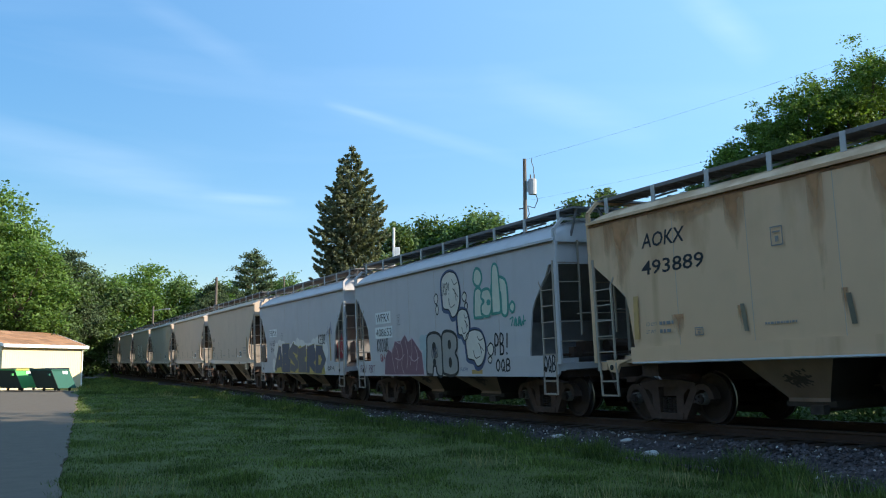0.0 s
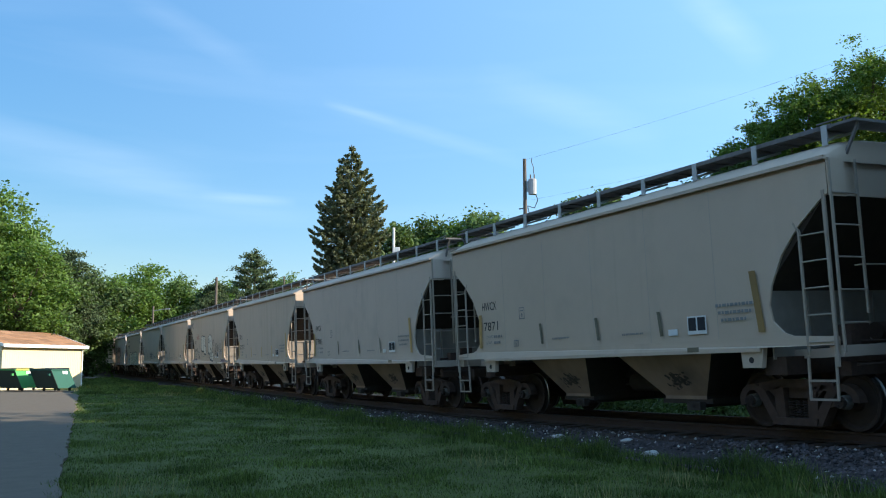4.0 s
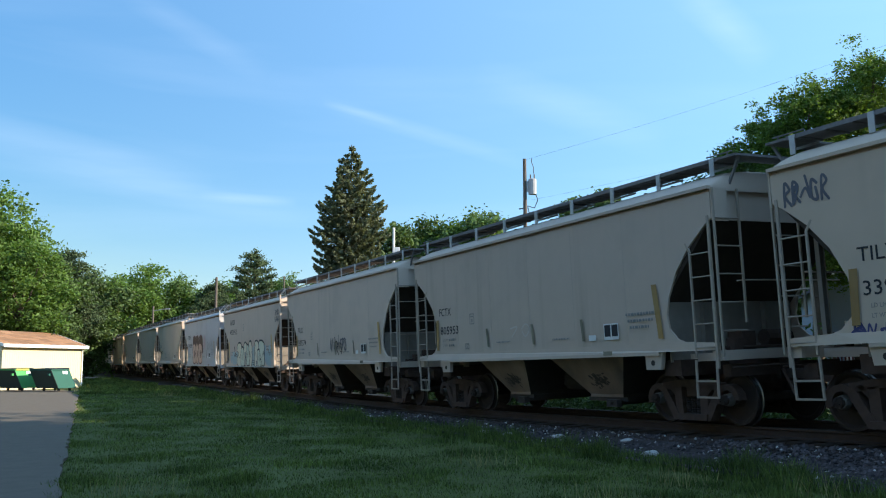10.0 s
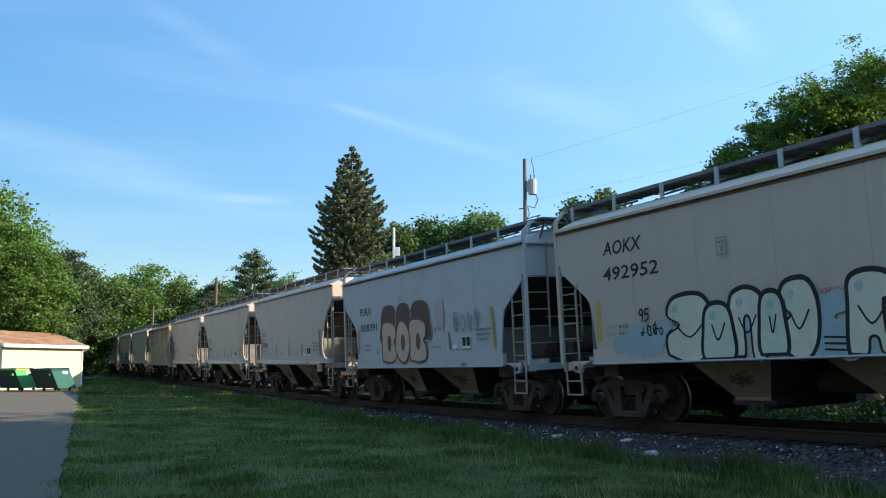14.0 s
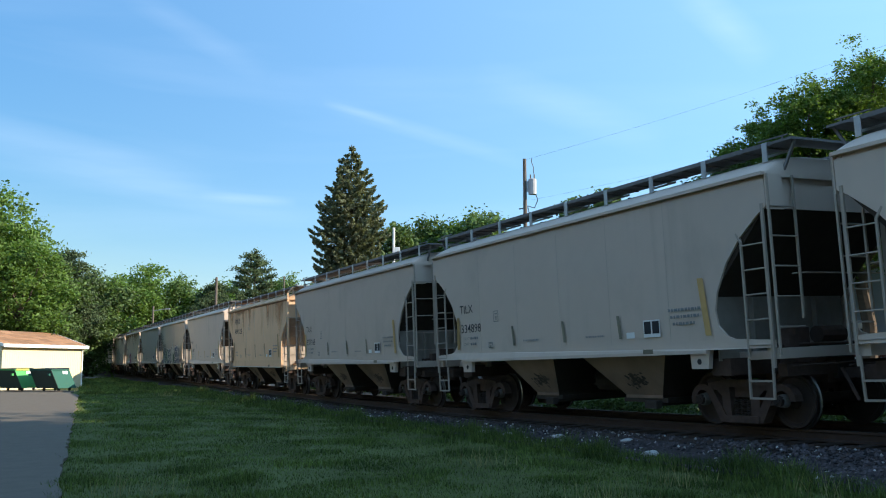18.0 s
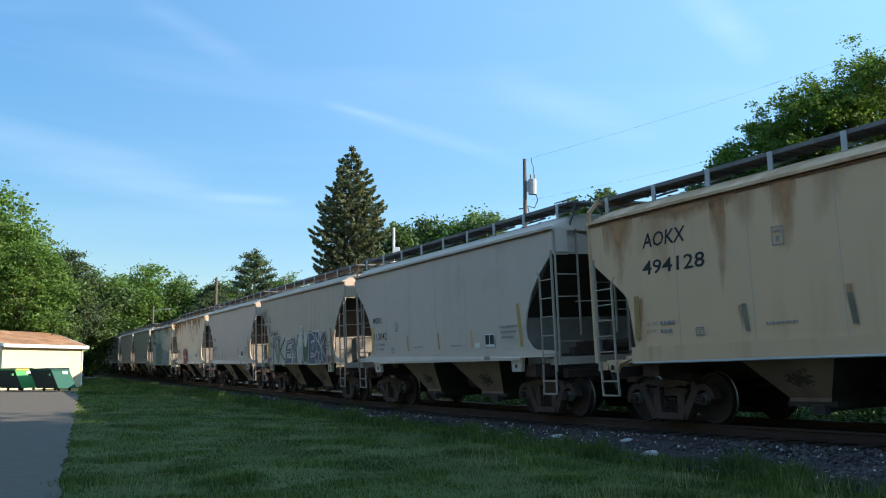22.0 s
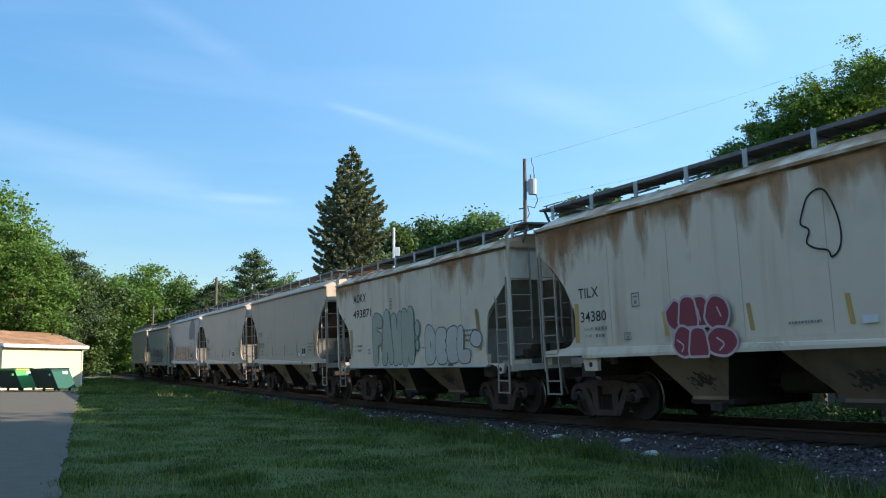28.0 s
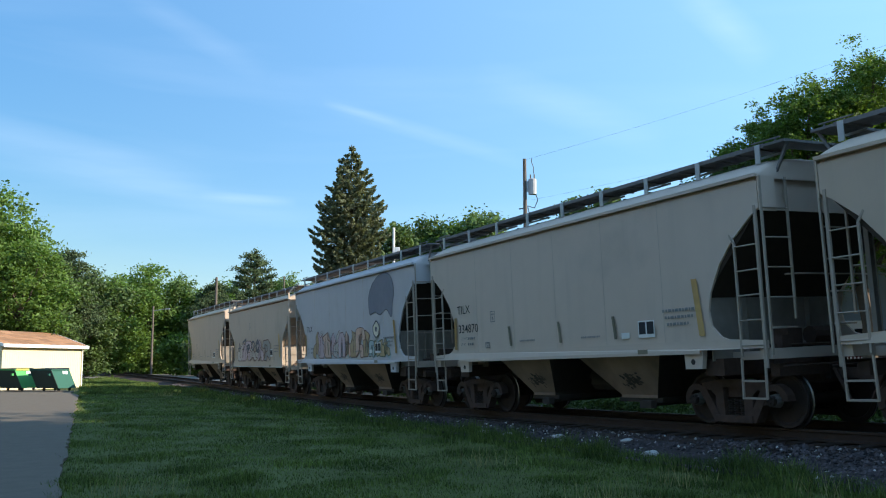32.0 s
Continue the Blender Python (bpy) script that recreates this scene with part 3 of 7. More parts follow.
def platform_gear_mesh(e):
    """Pipes, angle cock and brake valve on the end platform."""
    bm = bmesh.new()
    tube(bm, (e * 5.3, -1.2, 1.34), (e * 5.3, 1.2, 1.34), 0.03, n=6)
    box(bm, *sorted((e * 4.75, e * 5.1)), 0.1, 0.42, 1.28, 1.62)
    tube(bm, (e * 4.9, -0.9, 1.5), (e * 4.9, -0.3, 1.5), 0.15, n=10)
    tube(bm, (e * 4.95, 0.4, 1.45), (e * 5.25, 0.9, 1.36), 0.02, n=6)
    box(bm, *sorted((e * 5.25, e * 5.45)), 0.75, 0.95, 1.28, 1.5)
    return bm


def sill_mesh(shape, sgn):
    d = SHAPES[shape]
    z0, z1 = d["sill"]
    bm = bmesh.new()
    if shape == "round":
        plate(bm, [(-5.72, z1 - 0.02), (-5.72, z1 - 0.14), (-4.32, z1 - 0.14), (-4.32, z0 - 0.0), (4.32, z0), (4.32, z1 - 0.14), (5.72, z1 - 0.14), (5.72, z1 - 0.02), (4.9, z1 + 0.02), (-4.9, z1 + 0.02)], sgn * 1.52, sgn * 1.605)
        for v in bm.verts:
            if abs(v.co.y) > 1.6 and abs(v.co.x) < 4.5 and v.co.z < z1 - 0.05:
                v.co.y = sgn * 1.665
    elif shape == "angle":
        plate(bm, [(-4.72, z1 + 0.2), (-4.72, z0 + 0.05), (-4.66, z0), (4.66, z0), (4.72, z0 + 0.05), (4.72, z1 + 0.2)], sgn * 1.52, sgn * 1.62)
    else:
        plate(bm, [(-5.80, z1), (-5.80, z0 + 0.06), (-5.72, z0), (5.72, z0), (5.80, z0 + 0.06), (5.80, z1)], sgn * 1.54, sgn * 1.604)
    return bm


def sill_lip_mesh(sgn):
    bm = bmesh.new()
    tube(bm, (-4.66, sgn * 1.64, 1.13), (4.66, sgn * 1.64, 1.13), 0.022, n=6)
    return bm


def tab_mesh(shape, e, sgn):
    """Jacking pad plate below the sill at the bolster."""
    bm = bmesh.new()
    z1 = SHAPES[shape]["sill"][1] - 0.1
    if shape == "round":
        plate(bm, [(e * 3.88, z1), (e * 3.90, 1.0), (e * 4.30, 1.0), (e * 4.36, z1 - 0.04)], sgn * 1.53, sgn * 1.62)
    else:
        plate(bm, [(e * 5.5, 1.2), (e * 5.4, 0.98), (e * 5.22, 0.96), (e * 5.12, 1.12), (e * 4.8, 1.2)], sgn * 1.53, sgn * 1.60)
    return bm


def tab_hole_mesh(shape, e):
    bm = bmesh.new()
    x, z = (e * 4.1, 1.12) if shape == "round" else (e * 5.32, 1.06)
    tube(bm, (x, 1.615, z), (x, 1.628, z), 0.05, n=10)
    return bm


def end_platform_mesh(shape, e):
    d = SHAPES[shape]
    bm = bmesh.new()
    z = 1.30 if shape == "round" else 1.17
    box(bm, *sorted((e * 5.55, e * 5.80)), -1.55, 1.55, z - 0.16, z)
    for y in (-1.0, 1.0):
        beam(bm, (e * 4.1, y, 1.18), (e * 5.6, y, 1.2), 0.12, 0.14)
    return bm


def draft_sill_mesh(e):
    """Heavy draft sill and body bolster above the truck."""
    bm = bmesh.new()
    box(bm, *sorted((e * 4.3, e * 5.6)), -0.33, 0.33, 0.72, 1.12)
    box(bm, e * 4.42 - 0.22, e * 4.42 + 0.22, -1.45, 1.45, 0.88, 1.16)
    box(bm, *sorted((e * 5.5, e * 5.68)), -1.3, 1.3, 0.86, 1.06)
    return bm


def side_ladder_mesh(shape, e):
    """Ladder at the car's corner on the viewer's side: long outer stile, short inner stile bent in to the slope, stirrup below."""
    d = SHAPES[shape]
    bm = bmesh.new()
    x0, x1 = e * d["stile"], e * (d["stile"] - 0.50)
    zt = d["cut"][0][1]
    zi = zt - 0.50
    zb = 1.0 if shape != "deep" else 1.2
    beam(bm, (x0, 1.60, zb), (x0, 1.60, zt + 0.05), 0.05, 0.04)
    beam(bm, (x1, 1.60, 1.18), (x1, 1.60, zi), 0.035, 0.035)
    beam(bm, (x1, 1.60, zi), (x1 - e * 0.10, 1.585, zi + 0.15), 0.035, 0.035)
    n = 5
    for k in range(n):
        z = 1.36 + (zi - 1.42) * k / (n - 1)
        tube(bm, (x0, 1.61, z), (x1, 1.61, z), 0.013, n=6)
    # stirrup step
    xs0, xs1 = x0 - e * 0.03, x1 - e * 0.02
    beam(bm, (xs0, 1.60, zb + 0.15), (xs0 - e * 0.02, 1.60, 0.52), 0.03, 0.035)
    beam(bm, (xs1, 1.60, zb + 0.15), (xs1 - e * 0.02, 1.60, 0.52), 0.03, 0.035)
    for z in (0.53, 0.80):
        beam(bm, (xs0 - e * 0.02, 1.60, z), (xs1 - e * 0.02, 1.60, z), 0.05, 0.03)
    return bm


def end_ladder_mesh(shape, e, y):
    d = SHAPES[shape]
    bm = bmesh.new()
    x = e * (d["end"] + 0.04)
    top = d["eave"] + 0.02
    for yy, z0 in ((y, 1.2), (y - 0.56, 1.75)):
        beam(bm, (x, yy, z0), (x, yy, top), 0.035, 0.035)
    for k in range(5):
        z = 1.62 + (d["cut"][0][1] - 1.62) * k / 4
        tube(bm, (x + e * 0.01, y, z), (x + e * 0.01, y - 0.56, z), 0.013, n=6)
    return bm


def corner_post_mesh(shape, e):
    """Flat plate that carries the end ladder up to the roof at the corner, hooked over the eave."""
    d = SHAPES[shape]
    bm = bmesh.new()
    x = e * (d["end"] + 0.015)
    if shape == "round":
        box(bm, *sorted((x, x + e * 0.02)), 1.24, 1.60, d["cut"][0][1] - 0.05, d["eave"] + 0.02)
    else:
        beam(bm, (x, 1.58, 1.15), (x, 1.58, d["eave"] + 0.25), 0.09, 0.06)
        beam(bm, (x, 1.58, d["eave"] + 0.25), (x, 1.35, d["eave"] + 0.48), 0.07, 0.06)
        beam(bm, (x, 1.37, d["eave"] + 0.47), (x, -1.2, d["eave"] + 0.48), 0.06, 0.05)
    return bm


def walk_mesh(shape, sgn):
    d = SHAPES[shape]
    bm = bmesh.new()
    z = d["top"] + 0.20
    box(bm, -d["end"] + 0.1, d["end"] - 0.1, *sorted((sgn * 0.66, sgn * 1.27)), z - 0.035, z)
    # upturned dark edge strip on both long sides
    box(bm, -d["end"] + 0.1, d["end"] - 0.1, *sorted((sgn * 1.255, sgn * 1.275)), z - 0.055, z + 0.012)
    # cross bars under the grating
    for k in range(24):
        x = -d["end"] + 0.3 + (2 * d["end"] - 0.6) * k / 23
        box(bm, x - 0.02, x + 0.02, *sorted((sgn * 0.68, sgn * 1.25)), z - 0.06, z - 0.034)
    return bm


def end_walk_mesh(shape, e):
    d = SHAPES[shape]
    bm = bmesh.new()
    z = d["top"] + 0.20
    box(bm, *sorted((e * (d["end"] - 0.1), e * (d["end"] + 0.32))), -1.27, 1.27, z - 0.04, z)
    for y in (-1.15, 0, 1.15):
        beam(bm, (e * (d["end"] + 0.28), y, z - 0.04), (e * (d["end"] - 0.02), y, d["eave"] + 0.05), 0.04, 0.04)
    tube(bm, (e * (d["end"] + 0.1), 1.22, z), (e * (d["end"] + 0.1), 1.22, z + 0.06), 0.014, n=6)
    tube(bm, (e * (d["end"] - 0.4), 1.22, z + 0.06), (e * (d["end"] + 0.2), 1.22, z + 0.06), 0.014, n=6)
    return bm


def post_mesh(shape):
    d = SHAPES[shape]
    bm = bmesh.new()
    box(bm, -0.05, 0.05, 1.276, 1.298, d["top"] - 0.10, d["top"] + 0.205)
    beam(bm, (0, 1.28, d["top"] - 0.03), (0, 0.7, d["top"] + 0.13), 0.05, 0.04)
    return bm


def hatch_mesh(shape):
    d = SHAPES[shape]
    bm = bmesh.new()
    box(bm, -d["end"] + 0.35, d["end"] - 0.35, -0.60, 0.60, d["top"] - 0.05, d["top"] + 0.04)
    return bm


def hatch_cover_mesh(shape):
    d = SHAPES[shape]
    bm = bmesh.new()
    plate(bm, [(-1.2, d["top"] + 0.04), (1.2, d["top"] + 0.04), (1.17, d["top"] + 0.08), (-1.17, d["top"] + 0.08)], -0.62, 0.62)
    for x in (-0.8, 0.0, 0.8):
        beam(bm, (x, -0.6, d["top"] + 0.09), (x, 0.6, d["top"] + 0.09), 0.05, 0.03)
    return bm


def hopper_mesh(shape, c, half):
    """Discharge hopper: four sheets narrowing downwards."""
    bm = bmesh.new()
    z1, z0 = SHAPES[shape]["sill"][0] + 0.05, 0.50
    rings = []
    for z, hx, hy in ((z1, half, 1.50), (z0, half * 0.42, 0.98), (z0 - 0.06, half * 0.42, 0.98)):
        rings.append([bm.verts.new((c + sx * hx, sy * hy, z)) for sx, sy in ((-1, -1), (1, -1), (1, 1), (-1, 1))])
    for a, b in zip(rings, rings[1:]):
        for i in range(4):
            bm.faces.new((a[i], a[(i + 1) % 4], b[(i + 1) % 4], b[i]))
    bm.faces.new(rings[-1])
    # end-facing sheets: shade under the car put into a darker, sooty colour
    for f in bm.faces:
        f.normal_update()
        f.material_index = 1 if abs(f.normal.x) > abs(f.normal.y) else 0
    return bm


def soot_mesh(shape, c, half):
    """Sooty smear with a ragged edge on the hopper's slanting side sheet."""
    bm = bmesh.new()
    rng = random.Random(int(c * 100))
    z1, z0 = SHAPES[shape]["sill"][0] + 0.05, 0.50
    for k in range(80):
        cx, cz = c - 0.05 + rng.gauss(0, 0.13), 0.80 + rng.gauss(0, 0.06)
        w, h = rng.uniform(0.02, 0.09), rng.uniform(0.02, 0.07)
        pts = blob(rng, cx, cz, w, h, 9, 0.3, 0.6)
        bm.faces.new([bm.verts.new((x, 0.98 + 0.52 * (z - z0) / (z1 - z0) + 0.005 + 0.0002 * k, z)) for x, z in pts])
    return bm


def gate_mesh(c, half):
    bm = bmesh.new()
    box(bm, c - half * 0.5, c + half * 0.5, -0.95, 0.95, 0.36, 0.445)
    tube(bm, (c - half * 0.3, -1.15, 0.33), (c - half * 0.3, 1.15, 0.33), 0.04, n=8)
    box(bm, c - half * 0.42, c - half * 0.16, 1.02, 1.15, 0.26, 0.40)
    return bm


def center_sill_mesh():
    bm = bmesh.new()
    box(bm, -5.7, 5.7, -0.2, 0.2, 0.78, 1.12)
    return bm


def brake_mesh():
    """Reservoir, cylinder and rods hung under the car."""
    bm = bmesh.new()
    tube(bm, (-0.55, 0.35, 0.72), (0.35, 0.35, 0.72), 0.19, n=12)
    tube(bm, (-3.2, 0.1, 0.62), (3.2, 0.1, 0.66), 0.025, n=6)
    tube(bm, (-3.0, -0.5, 0.7), (3.0, -0.5, 0.7), 0.03, n=6)
    box(bm, -0.3, 0.1, -0.9, -0.5, 0.6, 0.95)
    return bm


def coupler_mesh(e):
    bm = bmesh.new()
    beam(bm, (e * 5.5, 0, 0.86), (e * 6.25, 0, 0.86), 0.14, 0.16)
    box(bm, *sorted((e * 6.16, e * 6.45)), -0.17, 0.14, 0.72, 1.0)
    tube(bm, (e * 5.9, 0.35, 0.95), (e * 6.2, 0.38, 0.45), 0.03, n=6)
    tube(bm, (e * 5.95, 1.5, 1.02), (e * 6.02, 0.1, 1.04), 0.015, n=6)
    return bm


def brake_wheel_mesh(e):
    bm = bmesh.new()
    n, r, c = 18, 0.27, Vector((e * 5.98, -0.75, 2.35))
    ring = [c + Vector((0, math.cos(2 * math.pi * i / n) * r, math.sin(2 * math.pi * i / n) * r)) for i in range(n)]
    for i in range(n):
        tube(bm, ring[i], ring[(i + 1) % n], 0.016, n=5, caps=False)
    for i in range(0, n, 4):
        beam(bm, c, ring[i], 0.03, 0.02)
    tube(bm, c, c - Vector((e * 0.25, 0, 0)), 0.03, n=8)
    return bm


def frame_mesh(y):
    """Cast truck side frame: arches over the bearings, top chord, slanting arms, columns round the bolster opening, spring seat."""
    bm = bmesh.new()
    ya, yb = y - 0.085, y + 0.085
    for e in (-1, 1):
        n, cx, cz = 9, e * 0.889, 0.457
        arc = [(math.cos(math.radians(-20 + 200 * k / n)), math.sin(math.radians(-20 + 200 * k / n))) for k in range(n + 1)]
        for (c0, s0), (c1, s1) in zip(arc, arc[1:]):
            plate(bm, [(cx + c0 * 0.165, cz + s0 * 0.165), (cx + c0 * 0.29, cz + s0 * 0.27), (cx + c1 * 0.29, cz + s1 * 0.27), (cx + c1 * 0.165, cz + s1 * 0.165)], ya, yb)
        plate(bm, [(e * 0.74, 0.60), (e * 0.74, 0.74), (e * 0.30, 0.80), (e * 0.30, 0.66)], ya, yb)
        plate(bm, [(e * 0.82, 0.66), (e * 0.64, 0.66), (e * 0.28, 0.10), (e * 0.47, 0.09)], ya - 0.01, yb + 0.01)
        plate(bm, [(e * 0.62, 0.70), (e * 0.52, 0.72), (e * 0.40, 0.60), (e * 0.40, 0.50)], ya, yb)
        plate(bm, [(e * 0.44, 0.69), (e * 0.24, 0.69), (e * 0.22, 0.16), (e * 0.40, 0.16)], ya, yb)
    plate(bm, [(-0.31, 0.80), (-0.31, 0.67), (0.31, 0.67), (0.31, 0.80)], ya, yb)
    plate(bm, [(-0.42, 0.20), (-0.40, 0.09), (0.40, 0.09), (0.42, 0.20)], ya - 0.04, yb + 0.04)
    return bm


def spring_mesh():
    """One coil spring as a ribbed column."""
    bm = bmesh.new()
    rings = []
    for k in range(15):
        r, z = (0.075, 0.05)[k % 2], 0.20 + 0.02 * k
        rings.append([bm.verts.new((r * math.cos(0.785 * i), r * math.sin(0.785 * i), z)) for i in range(8)])
    for p, q in zip(rings, rings[1:]):
        for i in range(8):
            bm.faces.new((p[i], p[(i + 1) % 8], q[(i + 1) % 8], q[i]))
    return bm


def bearing_mesh(e, y):
    bm = bmesh.new()
    s = 1 if y > 0 else -1
    tube(bm, (e * 0.889, y, 0.457), (e * 0.889, y + s * 0.115, 0.457), 0.115, 0.10, 14)
    tube(bm, (e * 0.889, y + s * 0.115, 0.457), (e * 0.889, y + s * 0.135, 0.457), 0.05, 0.04, 8)
    for k in range(3):
        a = 2.094 * k + 0.5
        x, z = e * 0.889 + 0.07 * math.cos(a), 0.457 + 0.07 * math.sin(a)
        tube(bm, (x, y + s * 0.11, z), (x, y + s * 0.14, z), 0.018, n=6)
    return bm


def bolster_mesh():
    bm = bmesh.new()
    box(bm, -0.20, 0.20, -1.0, 1.0, 0.50, 0.72)
    tube(bm, (0, 0, 0.70), (0, 0, 0.84), 0.2, n=14)
    for e in (-1, 1):
        beam(bm, (e * 0.38, -0.75, 0.42), (e * 0.38, 0.75, 0.42), 0.09, 0.12)
        for y in (-0.74, 0.74):
            box(bm, e * 0.36 - 0.02, e * 0.36 + 0.06, y - 0.05, y + 0.05, 0.32, 0.56)
    return bm


def wheelset_mesh():
    """Two flanged wheels on an axle, with bearing caps at the ends, turned round y."""
    bm = bmesh.new()
    prof = [(0.02, -1.19), (0.085, -1.18), (0.085, -1.06), (0.075, -0.86), (0.13, -0.84), (0.15, -0.80), (0.36, -0.79), (0.40, -0.835), (0.445, -0.835), (0.457, -0.80),
            (0.460, -0.735), (0.485, -0.722), (0.485, -0.702), (0.41, -0.695), (0.38, -0.73), (0.16, -0.71), (0.09, -0.68)]
    lathe(bm, prof + [(r, -y) for r, y in reversed(prof)], 28)
    for f in bm.faces:
        c = f.calc_center_median()
        r = math.hypot(c.x, c.z)
        f.material_index = 1 if 0.455 < r < 0.475 and abs(c.y) < 0.81 else 0
    for sgn in (-1, 1):
        for k in range(3):
            a = 2 * math.pi * k / 3
            p = Vector((0.05 * math.cos(a), sgn * 1.185, 0.05 * math.sin(a)))
            n0 = len(bm.faces)
            tube(bm, p, p + Vector((0, sgn * 0.025, 0)), 0.016, n=6)
    return bm


def text_mesh(word, size, bold=0.0, shear=0.0):
    cu = bpy.data.curves.new("lettering", "FONT")
    cu.body, cu.size, cu.offset, cu.shear = word, size, bold, shear
    cu.resolution_u = 2
    ob = bpy.data.objects.new("lettering", cu)
    me = bpy.data.meshes.new_from_object(ob)
    bpy.data.objects.remove(ob)
    return me


def letter(car, word, x, z, width, height, material="letter_black", y=1.606, bold=0.012, shear=0.0, name="lettering"):
    """Painted word on the viewer's side; x, z is its lower left corner as read, width and height its size."""
    me = kept(("text", word, material, bold, shear), lambda: text_mesh(word, 1.0, bold, shear))
    if not me.materials:
        me.materials.append(MATS[material])
    xs, ys = [v.co.x for v in me.vertices], [v.co.y for v in me.vertices]
    kx, ky = width / (max(xs) - min(xs)), height / (max(ys) - min(ys))
    ob = new(name, me)
    ob.parent = car
    ob.matrix_basis = (Matrix.Translation((x, y, z)) @ Matrix(((-1, 0, 0, 0), (0, 0, 1, 0), (0, 1, 0, 0), (0, 0, 0, 1)))
                       @ Matrix.Diagonal((kx, ky, 1, 1)) @ Matrix.Translation((-min(xs), -min(ys), 0)))
    return ob


SKIN = {"shape": "round", "low": False}


def skin_lift(z):
    """How far paint must stand out where the sill below the side sheet is thicker."""
    if SKIN["shape"] == "angle":
        return 0.020
    return max(0.0, 0.048 * (2.75 - z)) if SKIN["low"] else 0.0


def decal(bm, pts, y, mi=0):
    f = bm.faces.new([bm.verts.new((x, y + (skin_lift(z) if y < 1.65 else 0.0), z)) for x, z in pts])
    f.material_index = mi
    return f


def bars_mesh(rows):
    """Rows of short bars that stand for small print: (x, z, length, height)."""
    bm = bmesh.new()
    rng = random.Random(7)
    for x, z, length, h in rows:
        p = x
        while p > x - length:
            w = rng.uniform(0.5, 1.6) * h * 1.4
            decal(bm, [(p, z), (p - w, z), (p - w, z + h), (p, z + h)], 1.606)
            p -= w + h * 0.5
    return bm


def rect_mesh(x0, x1, z0, z1, y=1.606, skew=0.0):
    bm = bmesh.new()
    decal(bm, [(x0, z0), (x1, z0), (x1 + skew, z1), (x0 + skew, z1)], y)
    return bm


def placard_mesh(x, z, w, h):
    bm = bmesh.new()
    decal(bm, [(x, z), (x - w, z), (x - w, z + h), (x, z + h)], 1.605, 0)
    t = 0.025
    decal(bm, [(x - t, z + t + h * 0.12), (x - w * 0.46, z + t + h * 0.12), (x - w * 0.46, z + h - t), (x - t, z + h - t)], 1.608, 1)
    decal(bm, [(x - w * 0.54, z + t + h * 0.12), (x - w + t, z + t + h * 0.12), (x - w + t, z + h - t), (x - w * 0.54, z + h - t)], 1.608, 1)
    return bm


def ring_mesh(x, z, w, h, t=0.018):
    bm = bmesh.new()
    for a in ((x, x - w, z, z + t), (x, x - w, z + h - t, z + h), (x, x - t, z, z + h), (x - w + t, x - w, z, z + h)):
        decal(bm, [(a[0], a[2]), (a[1], a[2]), (a[1], a[3]), (a[0], a[3])], 1.606)
    for k in range(3):
        xa = x - w * (0.36 + 0.10 * k)
        decal(bm, [(xa, z + h * 0.2), (xa - w * 0.07, z + h * 0.2), (xa - w * 0.07, z + h * 0.5), (xa, z + h * 0.5)], 1.606)
    decal(bm, [(x - w * 0.2, z + h * 0.68), (x - w * 0.8, z + h * 0.68), (x - w * 0.8, z + h * 0.76), (x - w * 0.2, z + h * 0.76)], 1.606)
    return bm


def blob(rng, cx, cz, w, h, n=22, wob=0.16, lean=0.0):
    """A wavering rounded outline, the body of one sprayed letter."""
    ph = [rng.uniform(0, 6.28) for _ in range(3)]
    out = []
    for i in range(n):
        a = 2 * math.pi * i / n
        ca, sa = math.cos(a), math.sin(a)
        r = (abs(ca) ** 3 + abs(sa) ** 3) ** (-1 / 3)
        r *= 1 + wob * (0.6 * math.sin(2 * a + ph[0]) + 0.5 * math.sin(3 * a + ph[1]) + 0.35 * math.sin(5 * a + ph[2]))
        out.append((cx + (ca * w / 2 + lean * sa * h / 2) * r, cz + sa * h / 2 * r))
    return out


def spline(pts, n=5):
    out = []
    p = [pts[0]] + pts + [pts[-1]]
    for a, b, q, r in zip(p, p[1:], p[2:], p[3:]):
        for k in range(n):
            t = k / n
            out.append(tuple(0.5 * (2 * b[i] + (q[i] - a[i]) * t + (2 * a[i] - 5 * b[i] + 4 * q[i] - r[i]) * t * t + (3 * b[i] - a[i] - 3 * q[i] + r[i]) * t ** 3) for i in (0, 1)))
    return out + [pts[-1]]


